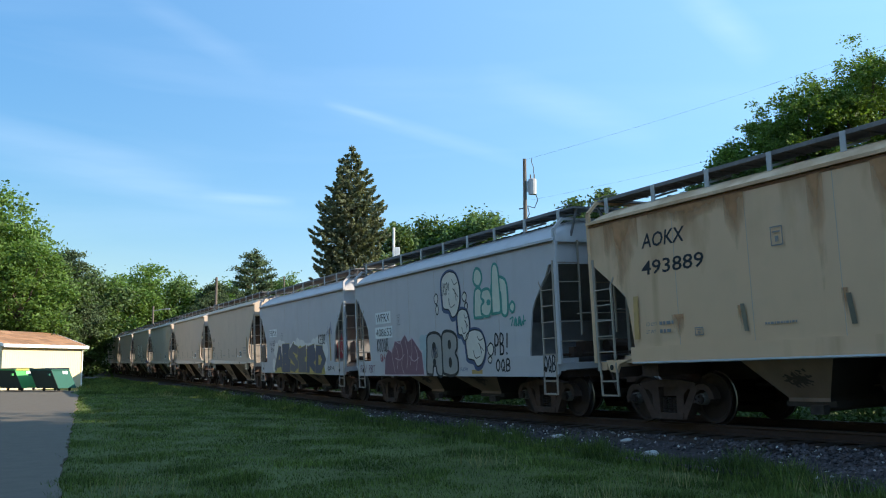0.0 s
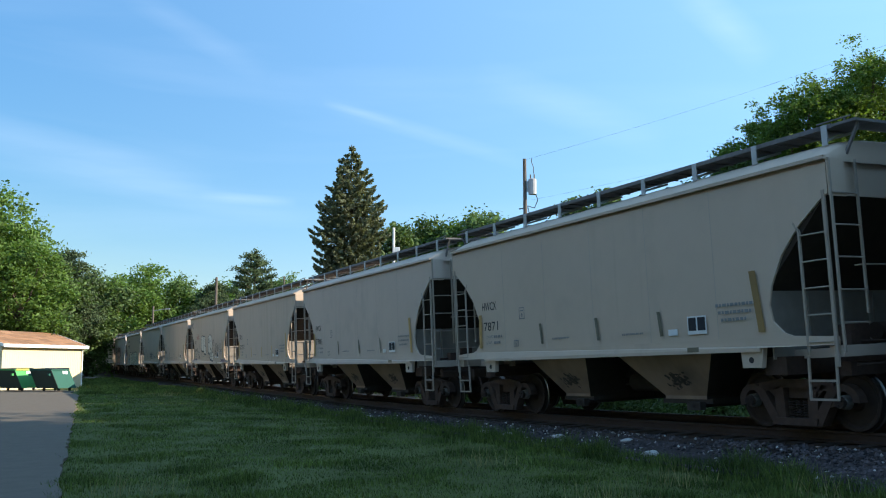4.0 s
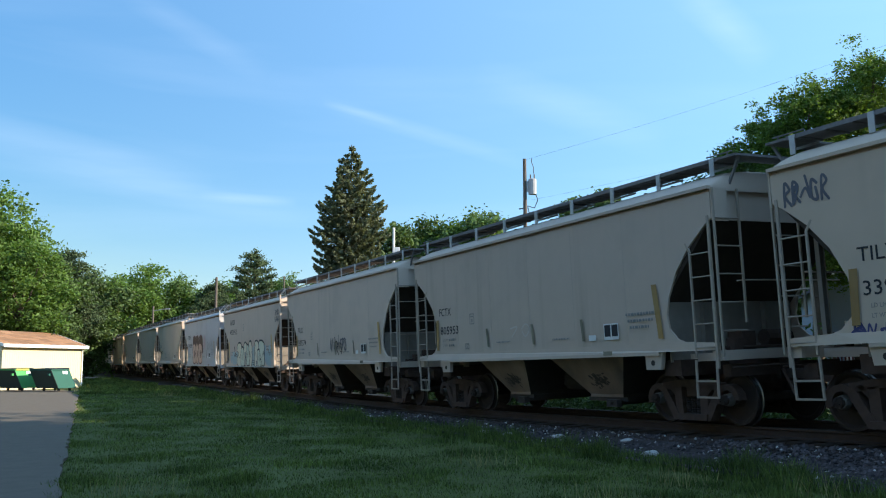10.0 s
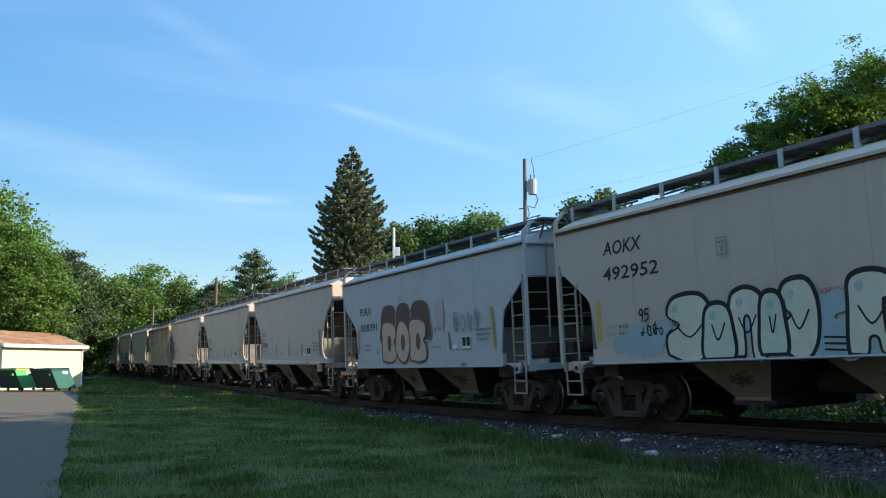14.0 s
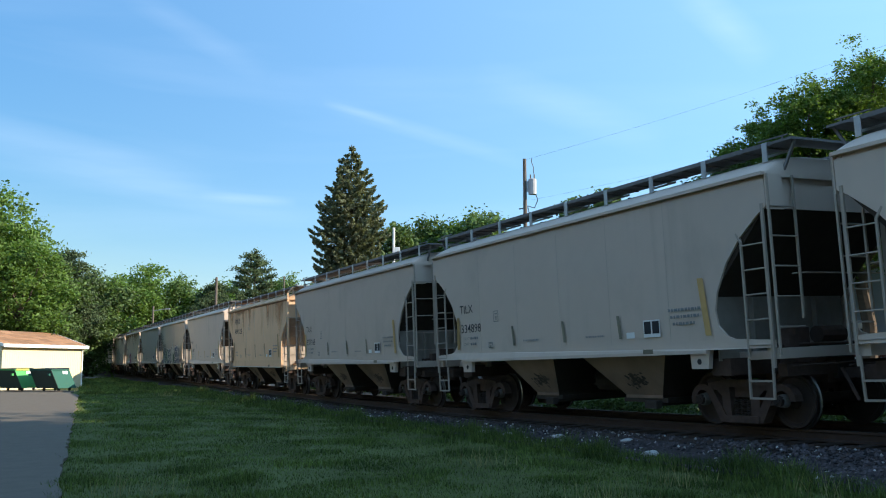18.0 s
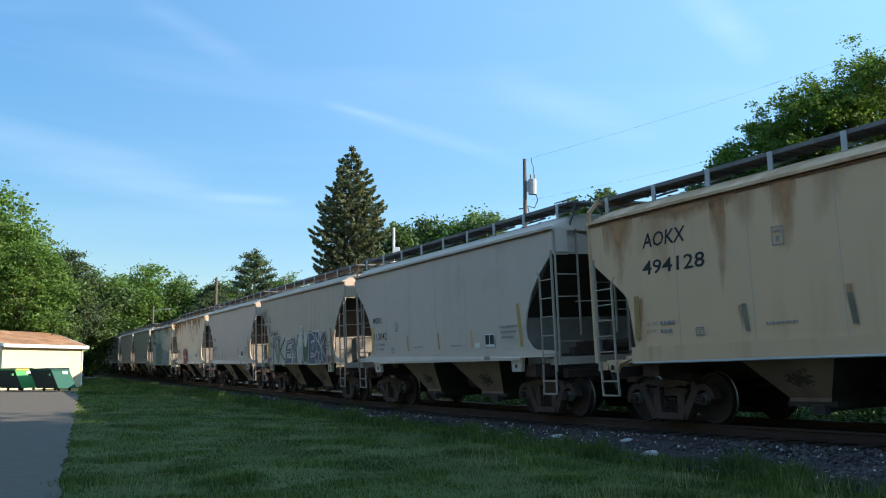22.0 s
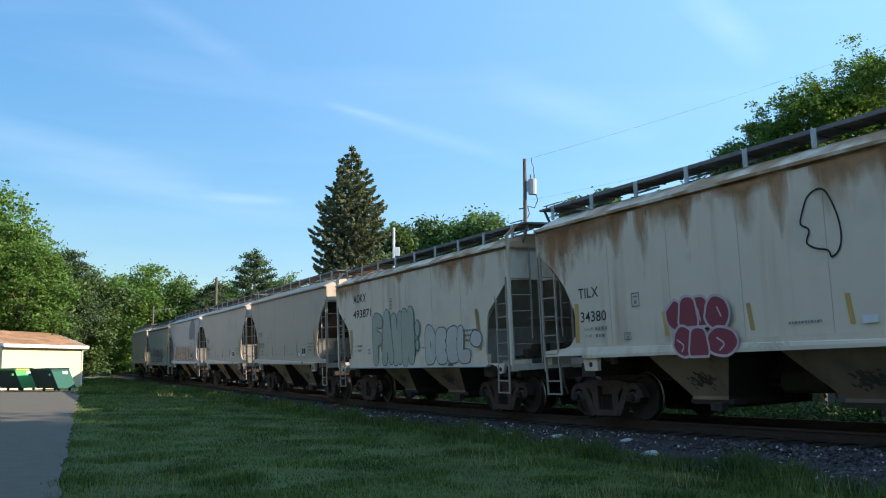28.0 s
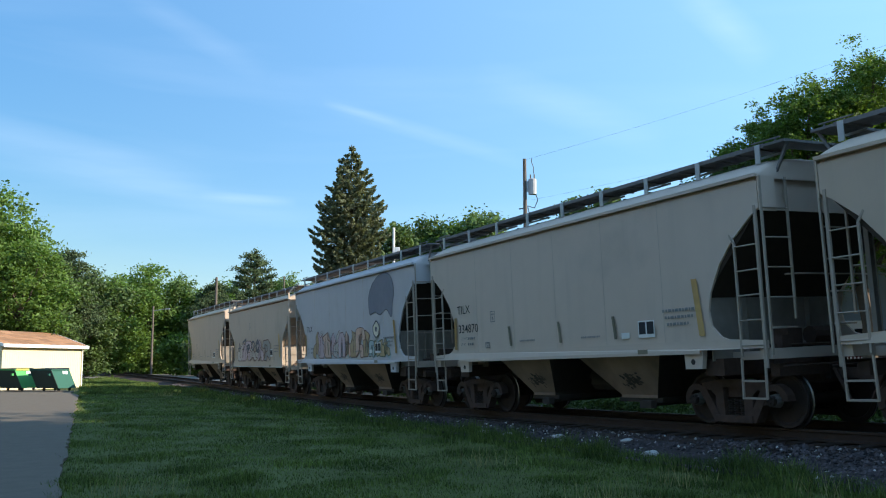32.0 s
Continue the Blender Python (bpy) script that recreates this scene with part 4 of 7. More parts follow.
# skeletons of letter strokes in a unit box
GLYPHS = {
    "S": [[(.9, .86), (.5, 1), (.12, .78), (.5, .52), (.88, .25), (.5, 0), (.1, .14)]], "E": [[(.9, .95), (.2, .92), (.1, .5), (.2, .06), (.9, .05)], [(.15, .5), (.75, .52)]],
    "R": [[(.12, 0), (.12, .98), (.7, .98), (.82, .72), (.25, .5)], [(.3, .5), (.9, 0)]], "A": [[(.05, 0), (.42, .95), (.58, .95), (.95, 0)], [(.3, .32), (.7, .32)]],
    "B": [[(.12, 0), (.12, .98), (.75, .93), (.72, .6), (.2, .53)], [(.2, .53), (.88, .38), (.8, .05), (.12, 0)]], "F": [[(.15, 0), (.15, .95), (.9, .97)], [(.15, .52), (.75, .55)]],
    "W": [[(.05, 1), (.22, .02), (.5, .6), (.78, .02), (.95, 1)]], "N": [[(.1, 0), (.12, .98), (.88, .02), (.9, 1)]], "D": [[(.12, 0), (.12, .98), (.6, .95), (.92, .5), (.6, .04), (.12, 0)]],
    "L": [[(.15, 1), (.15, .05), (.9, .04)]], "Y": [[(.08, 1), (.5, .5), (.92, 1)], [(.5, .5), (.45, 0)]], "O": [[(.5, 1), (.1, .7), (.1, .3), (.5, 0), (.9, .3), (.9, .7), (.5, 1)]],
    "M": [[(.05, 0), (.15, .95), (.5, .35), (.85, .95), (.95, 0)]], "J": [[(.7, 1), (.7, .2), (.4, 0), (.1, .15)]], "K": [[(.12, 1), (.12, 0)], [(.9, 1), (.2, .5), (.95, 0)]],
    "C": [[(.9, .84), (.5, 1), (.1, .65), (.1, .35), (.5, 0), (.9, .15)]],
    "i": [[(.5, .0), (.5, .56)], [(.5, .9), (.52, .92)]], "c": [[(.9, .52), (.5, .62), (.1, .3), (.5, 0), (.9, .08)]], "h": [[(.12, 0), (.14, 1)], [(.15, .45), (.6, .6), (.88, .4), (.88, 0)]],
    ".": [[(.3, .0), (.34, .02)]], "p": [[(.5, .95), (.85, .75), (.6, .5)], [(.5, .3), (.55, .05)]],
}
HOOKS = [[(.1, .2), (.3, .9), (.5, .1), (.8, .8)], [(.8, .8), (.2, .9), (.2, .2), (.8, .1), (.6, .6)], [(.1, .8), (.9, .9), (.3, .0)], [(.5, 1), (.4, .1), (.1, .4), (.9, .5)],
         [(.2, .0), (.3, 1), (.8, .7), (.3, .45), (.9, .0)], [(.1, .5), (.5, .9), (.9, .5), (.5, .1), (.2, .4)], [(.0, .1), (.5, .5), (1, .0), (.6, .9)]]


def fat_line(bm, pts, w, y, mi):
    """A broad sprayed line with round joints; every face lies a hair above the one before."""
    n = 0
    for (xa, za), (xb, zb) in zip(pts, pts[1:]):
        l = math.hypot(xb - xa, zb - za) or 1e-6
        px_, pz_ = -(zb - za) / l * w / 2, (xb - xa) / l * w / 2
        decal(bm, [(xa + px_, za + pz_), (xb + px_, zb + pz_), (xb - px_, zb - pz_), (xa - px_, za - pz_)], y + 2e-5 * n, mi)
        n += 1
    for x, z in pts:
        decal(bm, [(x + w / 2 * math.cos(0.5236 * k), z + w / 2 * math.sin(0.5236 * k)) for k in range(12)], y + 2e-5 * n, mi)
        n += 1


def throw_up(car, word, x0, x1, z0, z1, fills, line="spray_black", fat=0.3, rim=0.035, cloud=None, shade=None, seed=1, grow=0.0, lay=0.0):
    """Fat sprayed letters from x0 (left as read) to x1: outline under fill, with an optional cloud behind and an inner shade line."""
    rng = random.Random(seed)
    mats = list(fills) + [line] + [m for m in (cloud, shade) if m]
    li, bm = len(fills), bmesh.new()
    n, h = len(word), z1 - z0
    step = (x0 - x1) / n
    f = min(fat, step * 0.52)
    if cloud:
        for k in range(n * 3):
            r = h * rng.uniform(0.28, 0.42)
            cx, cz = x0 - (x0 - x1) * (k + 0.5) / (n * 3), z0 + h * rng.uniform(0.35, 0.85)
            decal(bm, [(cx + r * math.cos(0.393 * q), max(z0 - 0.02, cz + r * math.sin(0.393 * q))) for q in range(16)], 1.6062 + 2e-5 * k, li + 1)
        part("graffiti_cloud", bm, mats, car)
    for k, ch in enumerate(word):
        bm = bmesh.new()
        wide, base = step * 1.24 - f, 1.6075 + 0.0035 * (k % 2)
        left, lift, tall = x0 - step * k + step * 0.12 - f / 2, z0 + f / 2 + rng.uniform(0, 0.05) * h, h * rng.uniform(0.92, 1.0) * (1 + grow * k / n) - f
        strokes = []
        for st in GLYPHS[ch]:
            p = [(left - wide * (u + rng.uniform(-.04, .04)), lift + tall * (v + rng.uniform(-.03, .03))) for u, v in st]
            strokes.append(spline(p, 4) if len(p) > 2 else p)
        for q, p in enumerate(strokes):
            fat_line(bm, p, f + 2 * rim, base + 0.0009 * 0 + 1e-5 * q, li)
        for q, p in enumerate(strokes):
            fat_line(bm, p, f, base + 0.0016 + 1e-5 * q, k % len(fills))
            if shade:
                fat_line(bm, [(x + f * 0.22, z - f * 0.2) for x, z in p], f * 0.28, base + 0.0026 + 1e-5 * q, li + (2 if cloud else 1))
        ob = part("graffiti_letter", bm, mats, car)
        ob.location.y = lay


def block(car, word, x0, x1, z0, z1, fills, line, fat=0.3, rim=0.03, seed=1, lay=0.0, lean=0.15, inner=None):
    """Angular sprayed letters from x0 (left as read) to x1: straight fat bars with cut ends, an outline and an optional inner line."""
    rng = random.Random(seed)
    n, h = len(word), z1 - z0
    step = (x0 - x1) / n
    mats = [line] + list(fills) + ([inner] if inner else [])
    for k, ch in enumerate(word):
        bm = bmesh.new()
        base = 1.6075 + lay + 0.005 * (k % 3)
        f = fat * rng.uniform(0.85, 1.15)
        bend, tall, wide = rng.uniform(-lean, lean), h * rng.uniform(0.88, 1.05) - f * 0.6, step * rng.uniform(1.15, 1.35) - f * 0.7
        left = x0 - step * k - f * 0.2
        bars = []
        for st in GLYPHS[ch]:
            p = [(left - wide * (u + bend * v + rng.uniform(-.05, .05)), z0 + f * 0.3 + tall * (v + rng.uniform(-.04, .04))) for u, v in st]
            bars += list(zip(p, p[1:]))
        fill = 1 + rng.randrange(len(fills))
        for lift, wid, mi in ((0.0, f + 2 * rim, 0), (0.0016, f, fill)):
            for q, ((xa, za), (xb, zb)) in enumerate(bars):
                l = math.hypot(xb - xa, zb - za) or 1e-6
                dx, dz = (xb - xa) / l, (zb - za) / l
                ex = 0.36 * f + (rim if mi == 0 else 0.0)
                px_, pz_ = -dz * wid / 2, dx * wid / 2
                quad = [(xa - dx * ex + px_, za - dz * ex + pz_), (xb + dx * ex + px_ * 0.7, zb + dz * ex + pz_ * 0.7), (xb + dx * ex - px_, zb + dz * ex - pz_), (xa - dx * ex - px_ * 0.8, za - dz * ex - pz_ * 0.8)]
                decal(bm, [(x, min(max(z, z0 - (rim if mi == 0 else 0.0)), z1 + 0.2)) for x, z in quad], base + lift + 2e-5 * q, mi)
        if inner:
            for q, ((xa, za), (xb, zb)) in enumerate(bars[::2]):
                fat_line(bm, [(xa + f * 0.2, za), (xb + f * 0.2, zb)], f * 0.14, base + 0.0026 + 1e-4 * q, len(fills) + 1)
        part("graffiti_letter", bm, mats, car)


def tag(car, seed, x0, x1, z0, z1, count, line="spray_black", width=0.022):
    """A quick unreadable signature of hooks and loops."""
    rng = random.Random(seed)
    bm = bmesh.new()
    step, h = (x0 - x1) / count, z1 - z0
    for k in range(count):
        for q in range(rng.choice((1, 1, 2))):
            st = rng.choice(HOOKS)
            s, up = rng.uniform(0.75, 1.05), rng.uniform(0, 0.2)
            p = [(x0 - step * (k + 0.05 + s * (u + rng.uniform(-.06, .06))), z0 + h * (up + (s - 0.1) * (v + rng.uniform(-.06, .06)))) for u, v in st]
            fat_line(bm, spline(p, 5), width * rng.uniform(0.8, 1.2), 1.6072 + 0.0012 * q + 0.0001 * (k % 5), 0)
    return tagged(part("graffiti", bm, [line], car), kind="stuff")


GLYPHS.update({
    "Q": [[(.5, 1), (.1, .6), (.4, 0), (.9, .4), (.5, 1)], [(.6, .3), (1, -.05)]], "P": [[(.1, 0), (.14, 1), (.8, .85), (.75, .5), (.15, .45)]], "V": [[(.05, 1), (.45, 0), (.95, 1)]],
    "T": [[(.0, .95), (1, 1)], [(.5, .98), (.48, 0)]], "U": [[(.1, 1), (.12, .2), (.5, 0), (.85, .2), (.9, 1)]], "G": [[(.9, .85), (.4, 1), (.1, .5), (.4, 0), (.9, .2), (.88, .5), (.55, .48)]],
    "I": [[(.5, 1), (.5, 0)]], "X": [[(.05, 1), (.95, 0)], [(.95, 1), (.05, 0)]], "H": [[(.1, 1), (.12, 0)], [(.9, 1), (.88, 0)], [(.1, .5), (.9, .5)]], "Z": [[(.1, .95), (.9, 1), (.1, .02), (.95, .05)]],
    "!": [[(.5, 1), (.45, .35)], [(.43, .06), (.45, .02)]], "9": [[(.85, .6), (.4, .5), (.15, .8), (.5, 1), (.85, .8), (.75, 0)]], "5": [[(.85, 1), (.2, .95), (.2, .55), (.7, .6), (.8, .2), (.15, 0)]],
    "8": [[(.5, .55), (.15, .8), (.5, 1), (.85, .8), (.5, .55), (.1, .25), (.5, 0), (.9, .25), (.5, .55)]], "$": [[(.85, .8), (.3, .9), (.25, .6), (.8, .4), (.6, .1), (.1, .2)], [(.55, 1.1), (.45, -.1)]],
})
# closed outlines of fat sprayed shapes in a unit box
FAT = {
    "head": [(.02, .62), (.08, .88), (.42, 1), (.82, .92), (1, .62), (.98, .32), (.80, .06), (.56, .0), (.40, .16), (.08, .24)],
    "drop": [(.5, 1), (.95, .7), (.85, .2), (.5, 0), (.1, .25), (.05, .7)], "lobe": [(.1, .75), (.4, 1), (.85, .85), (1, .4), (.7, .02), (.25, .08), (0, .4)],
    "B": [(.06, .05), (.0, .5), (.05, .95), (.55, 1), (.95, .88), (.98, .62), (.86, .5), (1, .36), (.96, .08), (.5, 0)], "A": [(.0, .02), (.04, .6), (.1, .92), (.5, 1), (.92, .9), (1, .55), (.96, .0), (.66, .02), (.58, .2), (.42, .2), (.34, .0)],
    "L": [(.0, .95), (.02, .3), (.2, .05), (.75, 0), (1, .15), (.95, .42), (.66, .45), (.62, .9), (.3, 1)], "S": [(.02, .1), (.0, .4), (.28, .56), (.02, .72), (.18, .98), (.75, 1), (1, .7), (.96, .25), (.7, 0), (.3, .0)],
    "hump": [(.0, .0), (.0, .55), (.12, .9), (.45, 1), (.85, .92), (1, .6), (1, .0)], "arch": [(.0, .02), (.02, .8), (.3, 1), (.75, .98), (1, .75), (.98, .0), (.64, .0), (.6, .55), (.42, .55), (.38, .02)],
    "blade": [(.0, .0), (.16, .34), (.08, .62), (.42, .72), (.36, 1), (1, .82), (.78, .55), (.92, .25), (.66, .0)], "spike": [(.1, .0), (.0, .45), (.3, .62), (.22, .95), (.55, .8), (.95, 1), (.8, .5), (1, .2), (.7, .0)],
    "mass": [(.0, .0), (.03, .42), (.12, .62), (.22, .55), (.3, .82), (.42, .75), (.56, .95), (.64, .78), (.74, .86), (.86, .66), (.96, .5), (1, .0)],
    "bolt": [(.0, .0), (.30, .12), (.34, .46), (.04, .66), (.30, 1), (.62, .78), (.50, .58), (.92, .44), (1, .08), (.66, .0), (.55, .2)],
    "hook": [(.05, .0), (.0, .8), (.25, 1), (.9, .96), (1, .62), (.74, .58), (.70, .76), (.40, .74), (.36, .46), (.72, .40), (.80, .02), (.5, .0), (.46, .22), (.32, .2)],
    "ghost": [(.05, .1), (.0, .5), (.18, .82), (.5, 1), (.85, .95), (1, .6), (.93, .25), (.88, .0), (.7, .18), (.45, .08), (.25, .16)],
}


def fat_shape(car, kind, x0, x1, z0, z1, fill, line="spray_black", rim=0.04, lay=0.0, soft=True, holes=()):
    """One sprayed shape from x0 (left as read) to x1: filled outline with a rim line; holes are small lobes of the line's colour."""
    pts = FAT[kind]
    if soft:
        ring = spline(pts[-2:] + pts + pts[:2], 5)[10:-10]
    else:
        ring = [(a[0] + (b[0] - a[0]) * k / 3, a[1] + (b[1] - a[1]) * k / 3) for a, b in zip(pts, pts[1:] + pts[:1]) for k in range(3)]
    ring = [(x0 - (x0 - x1) * u, z0 + (z1 - z0) * v) for u, v in ring]
    bm = bmesh.new()
    base = 1.6075 + lay
    decal(bm, ring, base, 0)
    bmesh.ops.triangulate(bm, faces=bm.faces)
    fat_line(bm, ring + ring[:1], rim, base + 0.0012, 1)
    for q, (u, v, w, h) in enumerate(holes):
        cx, cz = x0 - (x0 - x1) * u, z0 + (z1 - z0) * v
        decal(bm, [(cx + (x0 - x1) * w * math.cos(0.5236 * k), cz + (z1 - z0) * h * math.sin(0.5236 * k)) for k in range(12)], base + 0.0035 + 0.0001 * q, 1)
    return part("graffiti_shape", bm, [fill, line], car)


def scrawl(car, word, x0, x1, z0, z1, line="spray_black", width=0.03, slant=0.12, lay=0.0):
    """A handwritten tag, one mesh a letter."""
    step = (x0 - x1) / len(word)
    for k, ch in enumerate(word):
        if ch == " ":
            continue
        bm = bmesh.new()
        for q, st in enumerate(GLYPHS[ch]):
            p = [(x0 - step * (k + 0.06 + 0.82 * u + slant * v), z0 + (z1 - z0) * v) for u, v in st]
            fat_line(bm, spline(p, 5) if len(p) > 2 else p, width, 1.6078 + lay + 0.001 * q, 0)
        part("graffiti_letter", bm, [line], car)


def squiggles(car, runs, line, width, lay=0.0):
    """Inner strokes of a piece: each run is a short list of (x, z)."""
    for run in runs:
        bm = bmesh.new()
        fat_line(bm, spline(run, 5) if len(run) > 2 else run, width, 1.6125 + lay, 0)
        part("graffiti_line", bm, [line], car)


def overspray(car, seed, x0, x1, z0, z1, count, size, material):
    """Soft-edged sprayed ground: many overlapping round dabs."""
    rng = random.Random(seed)
    bm = bmesh.new()
    for k in range(count):
        r = size * rng.uniform(0.5, 1.0)
        cx, cz = x0 - (x0 - x1) * rng.random(), z0 + (z1 - z0) * rng.random()
        decal(bm, [(cx + r * math.cos(0.449 * q), cz + r * 0.8 * math.sin(0.449 * q)) for q in range(14)], 1.6062 + 1.2e-5 * k, 0)
    return part("graffiti_cloud", bm, [material], car)


def blades(car, seed, x0, x1, z0, z1, count, fills, line, rim=0.03, lay=0.0, rise=0.0):
    """Interlocked angular letters with pointed tips, each with its rim."""
    rng = random.Random(seed)
    step, h = (x0 - x1) / count, z1 - z0
    for k in range(count):
        left = x0 - step * k + step * 0.15
        top = z1 + rise * h * (k / count) - rng.uniform(0, 0.16) * h
        wide = step * rng.uniform(1.1, 1.8)
        xa, xb = (left, left - wide) if rng.random() < 0.6 else (left - wide, left)
        fat_shape(car, rng.choice(("blade", "spike", "bolt", "hook", "arch", "bolt")), xa, xb, z0, top, rng.choice(fills), line, rim * rng.uniform(0.7, 1.2), lay + 0.0055 * (k % 3), rng.random() < 0.4)
        for _ in range(2):
            xa = left - step * rng.uniform(0.35, 0.7)
            squiggles(car, [[(xa, z0 + 0.15 * h), (xa - 0.1 * step, z0 + rng.uniform(0.35, 0.5) * h), (xa + rng.uniform(-0.25, 0.1) * step, z0 + rng.uniform(0.6, 0.8) * h)]], line, rim * 0.8, lay + 0.0055 * (k % 3))


def rust_area(car, x, z, w, h):
    """A thin sheet of rust that starts at the eave and runs down."""
    bm = bmesh.new()
    decal(bm, [(x + w / 2, z - h), (x - w / 2, z - h), (x - w / 2, z), (x + w / 2, z)], 1.6032)
    return part("rust_stain", bm, ["rust_patch"], car)


def hopper_car(shape, paint, label, ends="", posts=9):
    """One covered hopper car with its parts; alike cars share their meshes."""
    d = SHAPES[shape]
    SKIN["shape"], SKIN["low"] = shape, False
    P = "paint_" + paint
    car = thing("hopper_car", label, "railcar", "cars of the freight train")

    def add(name, key, make, material, parent=car, label_="", smooth=False, at=None):
        me = kept((name, shape, key, material if isinstance(material, str) else tuple(material)), lambda: finish(make(), name, material, smooth))
        ob = part(name, me, None, parent, label_)
        if at is not None:
            ob.matrix_basis = at
        return ob

    for sgn in (1, -1):
        panel = add("side_panel", sgn, lambda: side_mesh(shape, sgn), P)
        if sgn == 1:
            for k, x in enumerate((-3.4, -1.7, 0.0, 1.7, 3.4)):
                add("weld_seam", 0, lambda: rib_mesh(shape), "weld_line", panel, at=Matrix.Translation((x, 0, 0)))
        add("side_sill", sgn, lambda: sill_mesh(shape, sgn), P)
        add("eave_rail", sgn, lambda: eave_mesh(shape, sgn), P)
        add("running_board", sgn, lambda: walk_mesh(shape, sgn), "walkway_grate", label_="dark steel grating walkway")
        for e in (-1, 1):
            pad = add("jacking_pad", (e, sgn), lambda: tab_mesh(shape, e, sgn), P)
            if sgn == 1:
                add("pad_hole", e, lambda: tab_hole_mesh(shape, e), "under_dark", pad)
    if shape == "angle":
        add("eave_seam", 1, lambda: seam_mesh(shape), "eave_rust", label_="thin rusty seam below the eave")
        add("sill_pipe", 1, lambda: sill_lip_mesh(1), "galvanized")
    add("roof", 0, lambda: roof_mesh(shape), P, smooth=True)
    trough = add("hatch_trough", 0, lambda: hatch_mesh(shape), P)
    for x in (-3.75, -1.25, 1.25, 3.75):
        add("hatch_cover", 0, lambda: hatch_cover_mesh(shape), "hatch_grey", trough, at=Matrix.Translation((x, 0, 0)))
    for k in range(posts):
        x = -d["end"] + 0.22 + (2 * d["end"] - 0.44) * k / (posts - 1)
        add("walkway_bracket", 0, lambda: post_mesh(shape), "galvanized", at=Matrix.Translation((x, 0, 0)))
    for e in (-1, 1):
        add("end_panel", e, lambda: end_panel_mesh(shape, e), P)
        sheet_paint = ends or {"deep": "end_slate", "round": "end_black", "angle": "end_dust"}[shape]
        add("slope_sheet", e, lambda: slope_mesh(shape, e), sheet_paint, label_="stained sloping hopper end sheet, on most cars darkened for shade")
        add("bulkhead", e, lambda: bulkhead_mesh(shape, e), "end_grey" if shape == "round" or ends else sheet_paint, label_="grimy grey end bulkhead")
        add("grab_iron", e, lambda: end_grab_mesh(shape, e), "ladder_paint")
        add("platform_gear", e, lambda: platform_gear_mesh(e), "truck_steel", label_="dark brake pipes and valve")
        if e > 0:
            for y in (-0.75, 0.85):
                add("end_stiffener", y, lambda: end_stiffener_mesh(shape, e, y), "end_grey")
        add("end_platform", e, lambda: end_platform_mesh(shape, e), P if shape != "round" else "paint_grey")
        add("side_ladder", e, lambda: side_ladder_mesh(shape, e), "ladder_paint")
        add("end_ladder", e, lambda: end_ladder_mesh(shape, e, 1.58), "ladder_paint")
        add("corner_post", e, lambda: corner_post_mesh(shape, e), P)
        add("end_walkway", e, lambda: end_walk_mesh(shape, e), "walkway_grate")
        add("draft_sill", e, lambda: draft_sill_mesh(e), "truck_steel", label_="dark steel draft sill and bolster")
        add("coupler", e, lambda: coupler_mesh(e), "truck_steel")
        truck = add("truck", e, bolster_mesh, "truck_steel", at=Matrix.Translation((e * 4.42, 0, 0)), label_="rusty cast steel truck")
        for y in (1.0, -1.0):
            add("side_frame", y, lambda: frame_mesh(y), "truck_steel", truck)
            for x in (-0.14, 0.0, 0.14):
                add("spring", 0, spring_mesh, "wheel_steel", truck, at=Matrix.Translation((x, y, 0)))
            for q in (-1, 1):
                add("bearing_cap", (y, q), lambda: bearing_mesh(q, y), "bearing_grey", truck, "grey bearing cap with three bolts")
        for x in (-0.889, 0.889):
            w = add("wheelset", 0, wheelset_mesh, ("wheel_steel", "wheel_tread"), truck, "two rust-brown steel wheels on an axle")
            w.matrix_parent_inverse = Matrix.Translation((x, 0, 0.457))
            WHEELSETS.append(w)
    add("brake_wheel", 1, lambda: brake_wheel_mesh(1), "paint_pale")
    for c, half in ((1.55, 1.05), (-1.80, 1.30)) if shape == "round" else ((1.30, 0.95), (-1.75, 1.2)):
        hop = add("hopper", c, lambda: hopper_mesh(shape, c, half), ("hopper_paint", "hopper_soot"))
        tagged(add("soot_stain", c, lambda: soot_mesh(shape, c, half), "soot_smear", hop), kind="stuff")
        add("outlet_gate", c, lambda: gate_mesh(c, half), "hopper_soot", hop)
    add("center_sill", 0, center_sill_mesh, "under_dark")
    add("brake_gear", 0, brake_mesh, "under_dark")
    CARS.append(car)
    return car


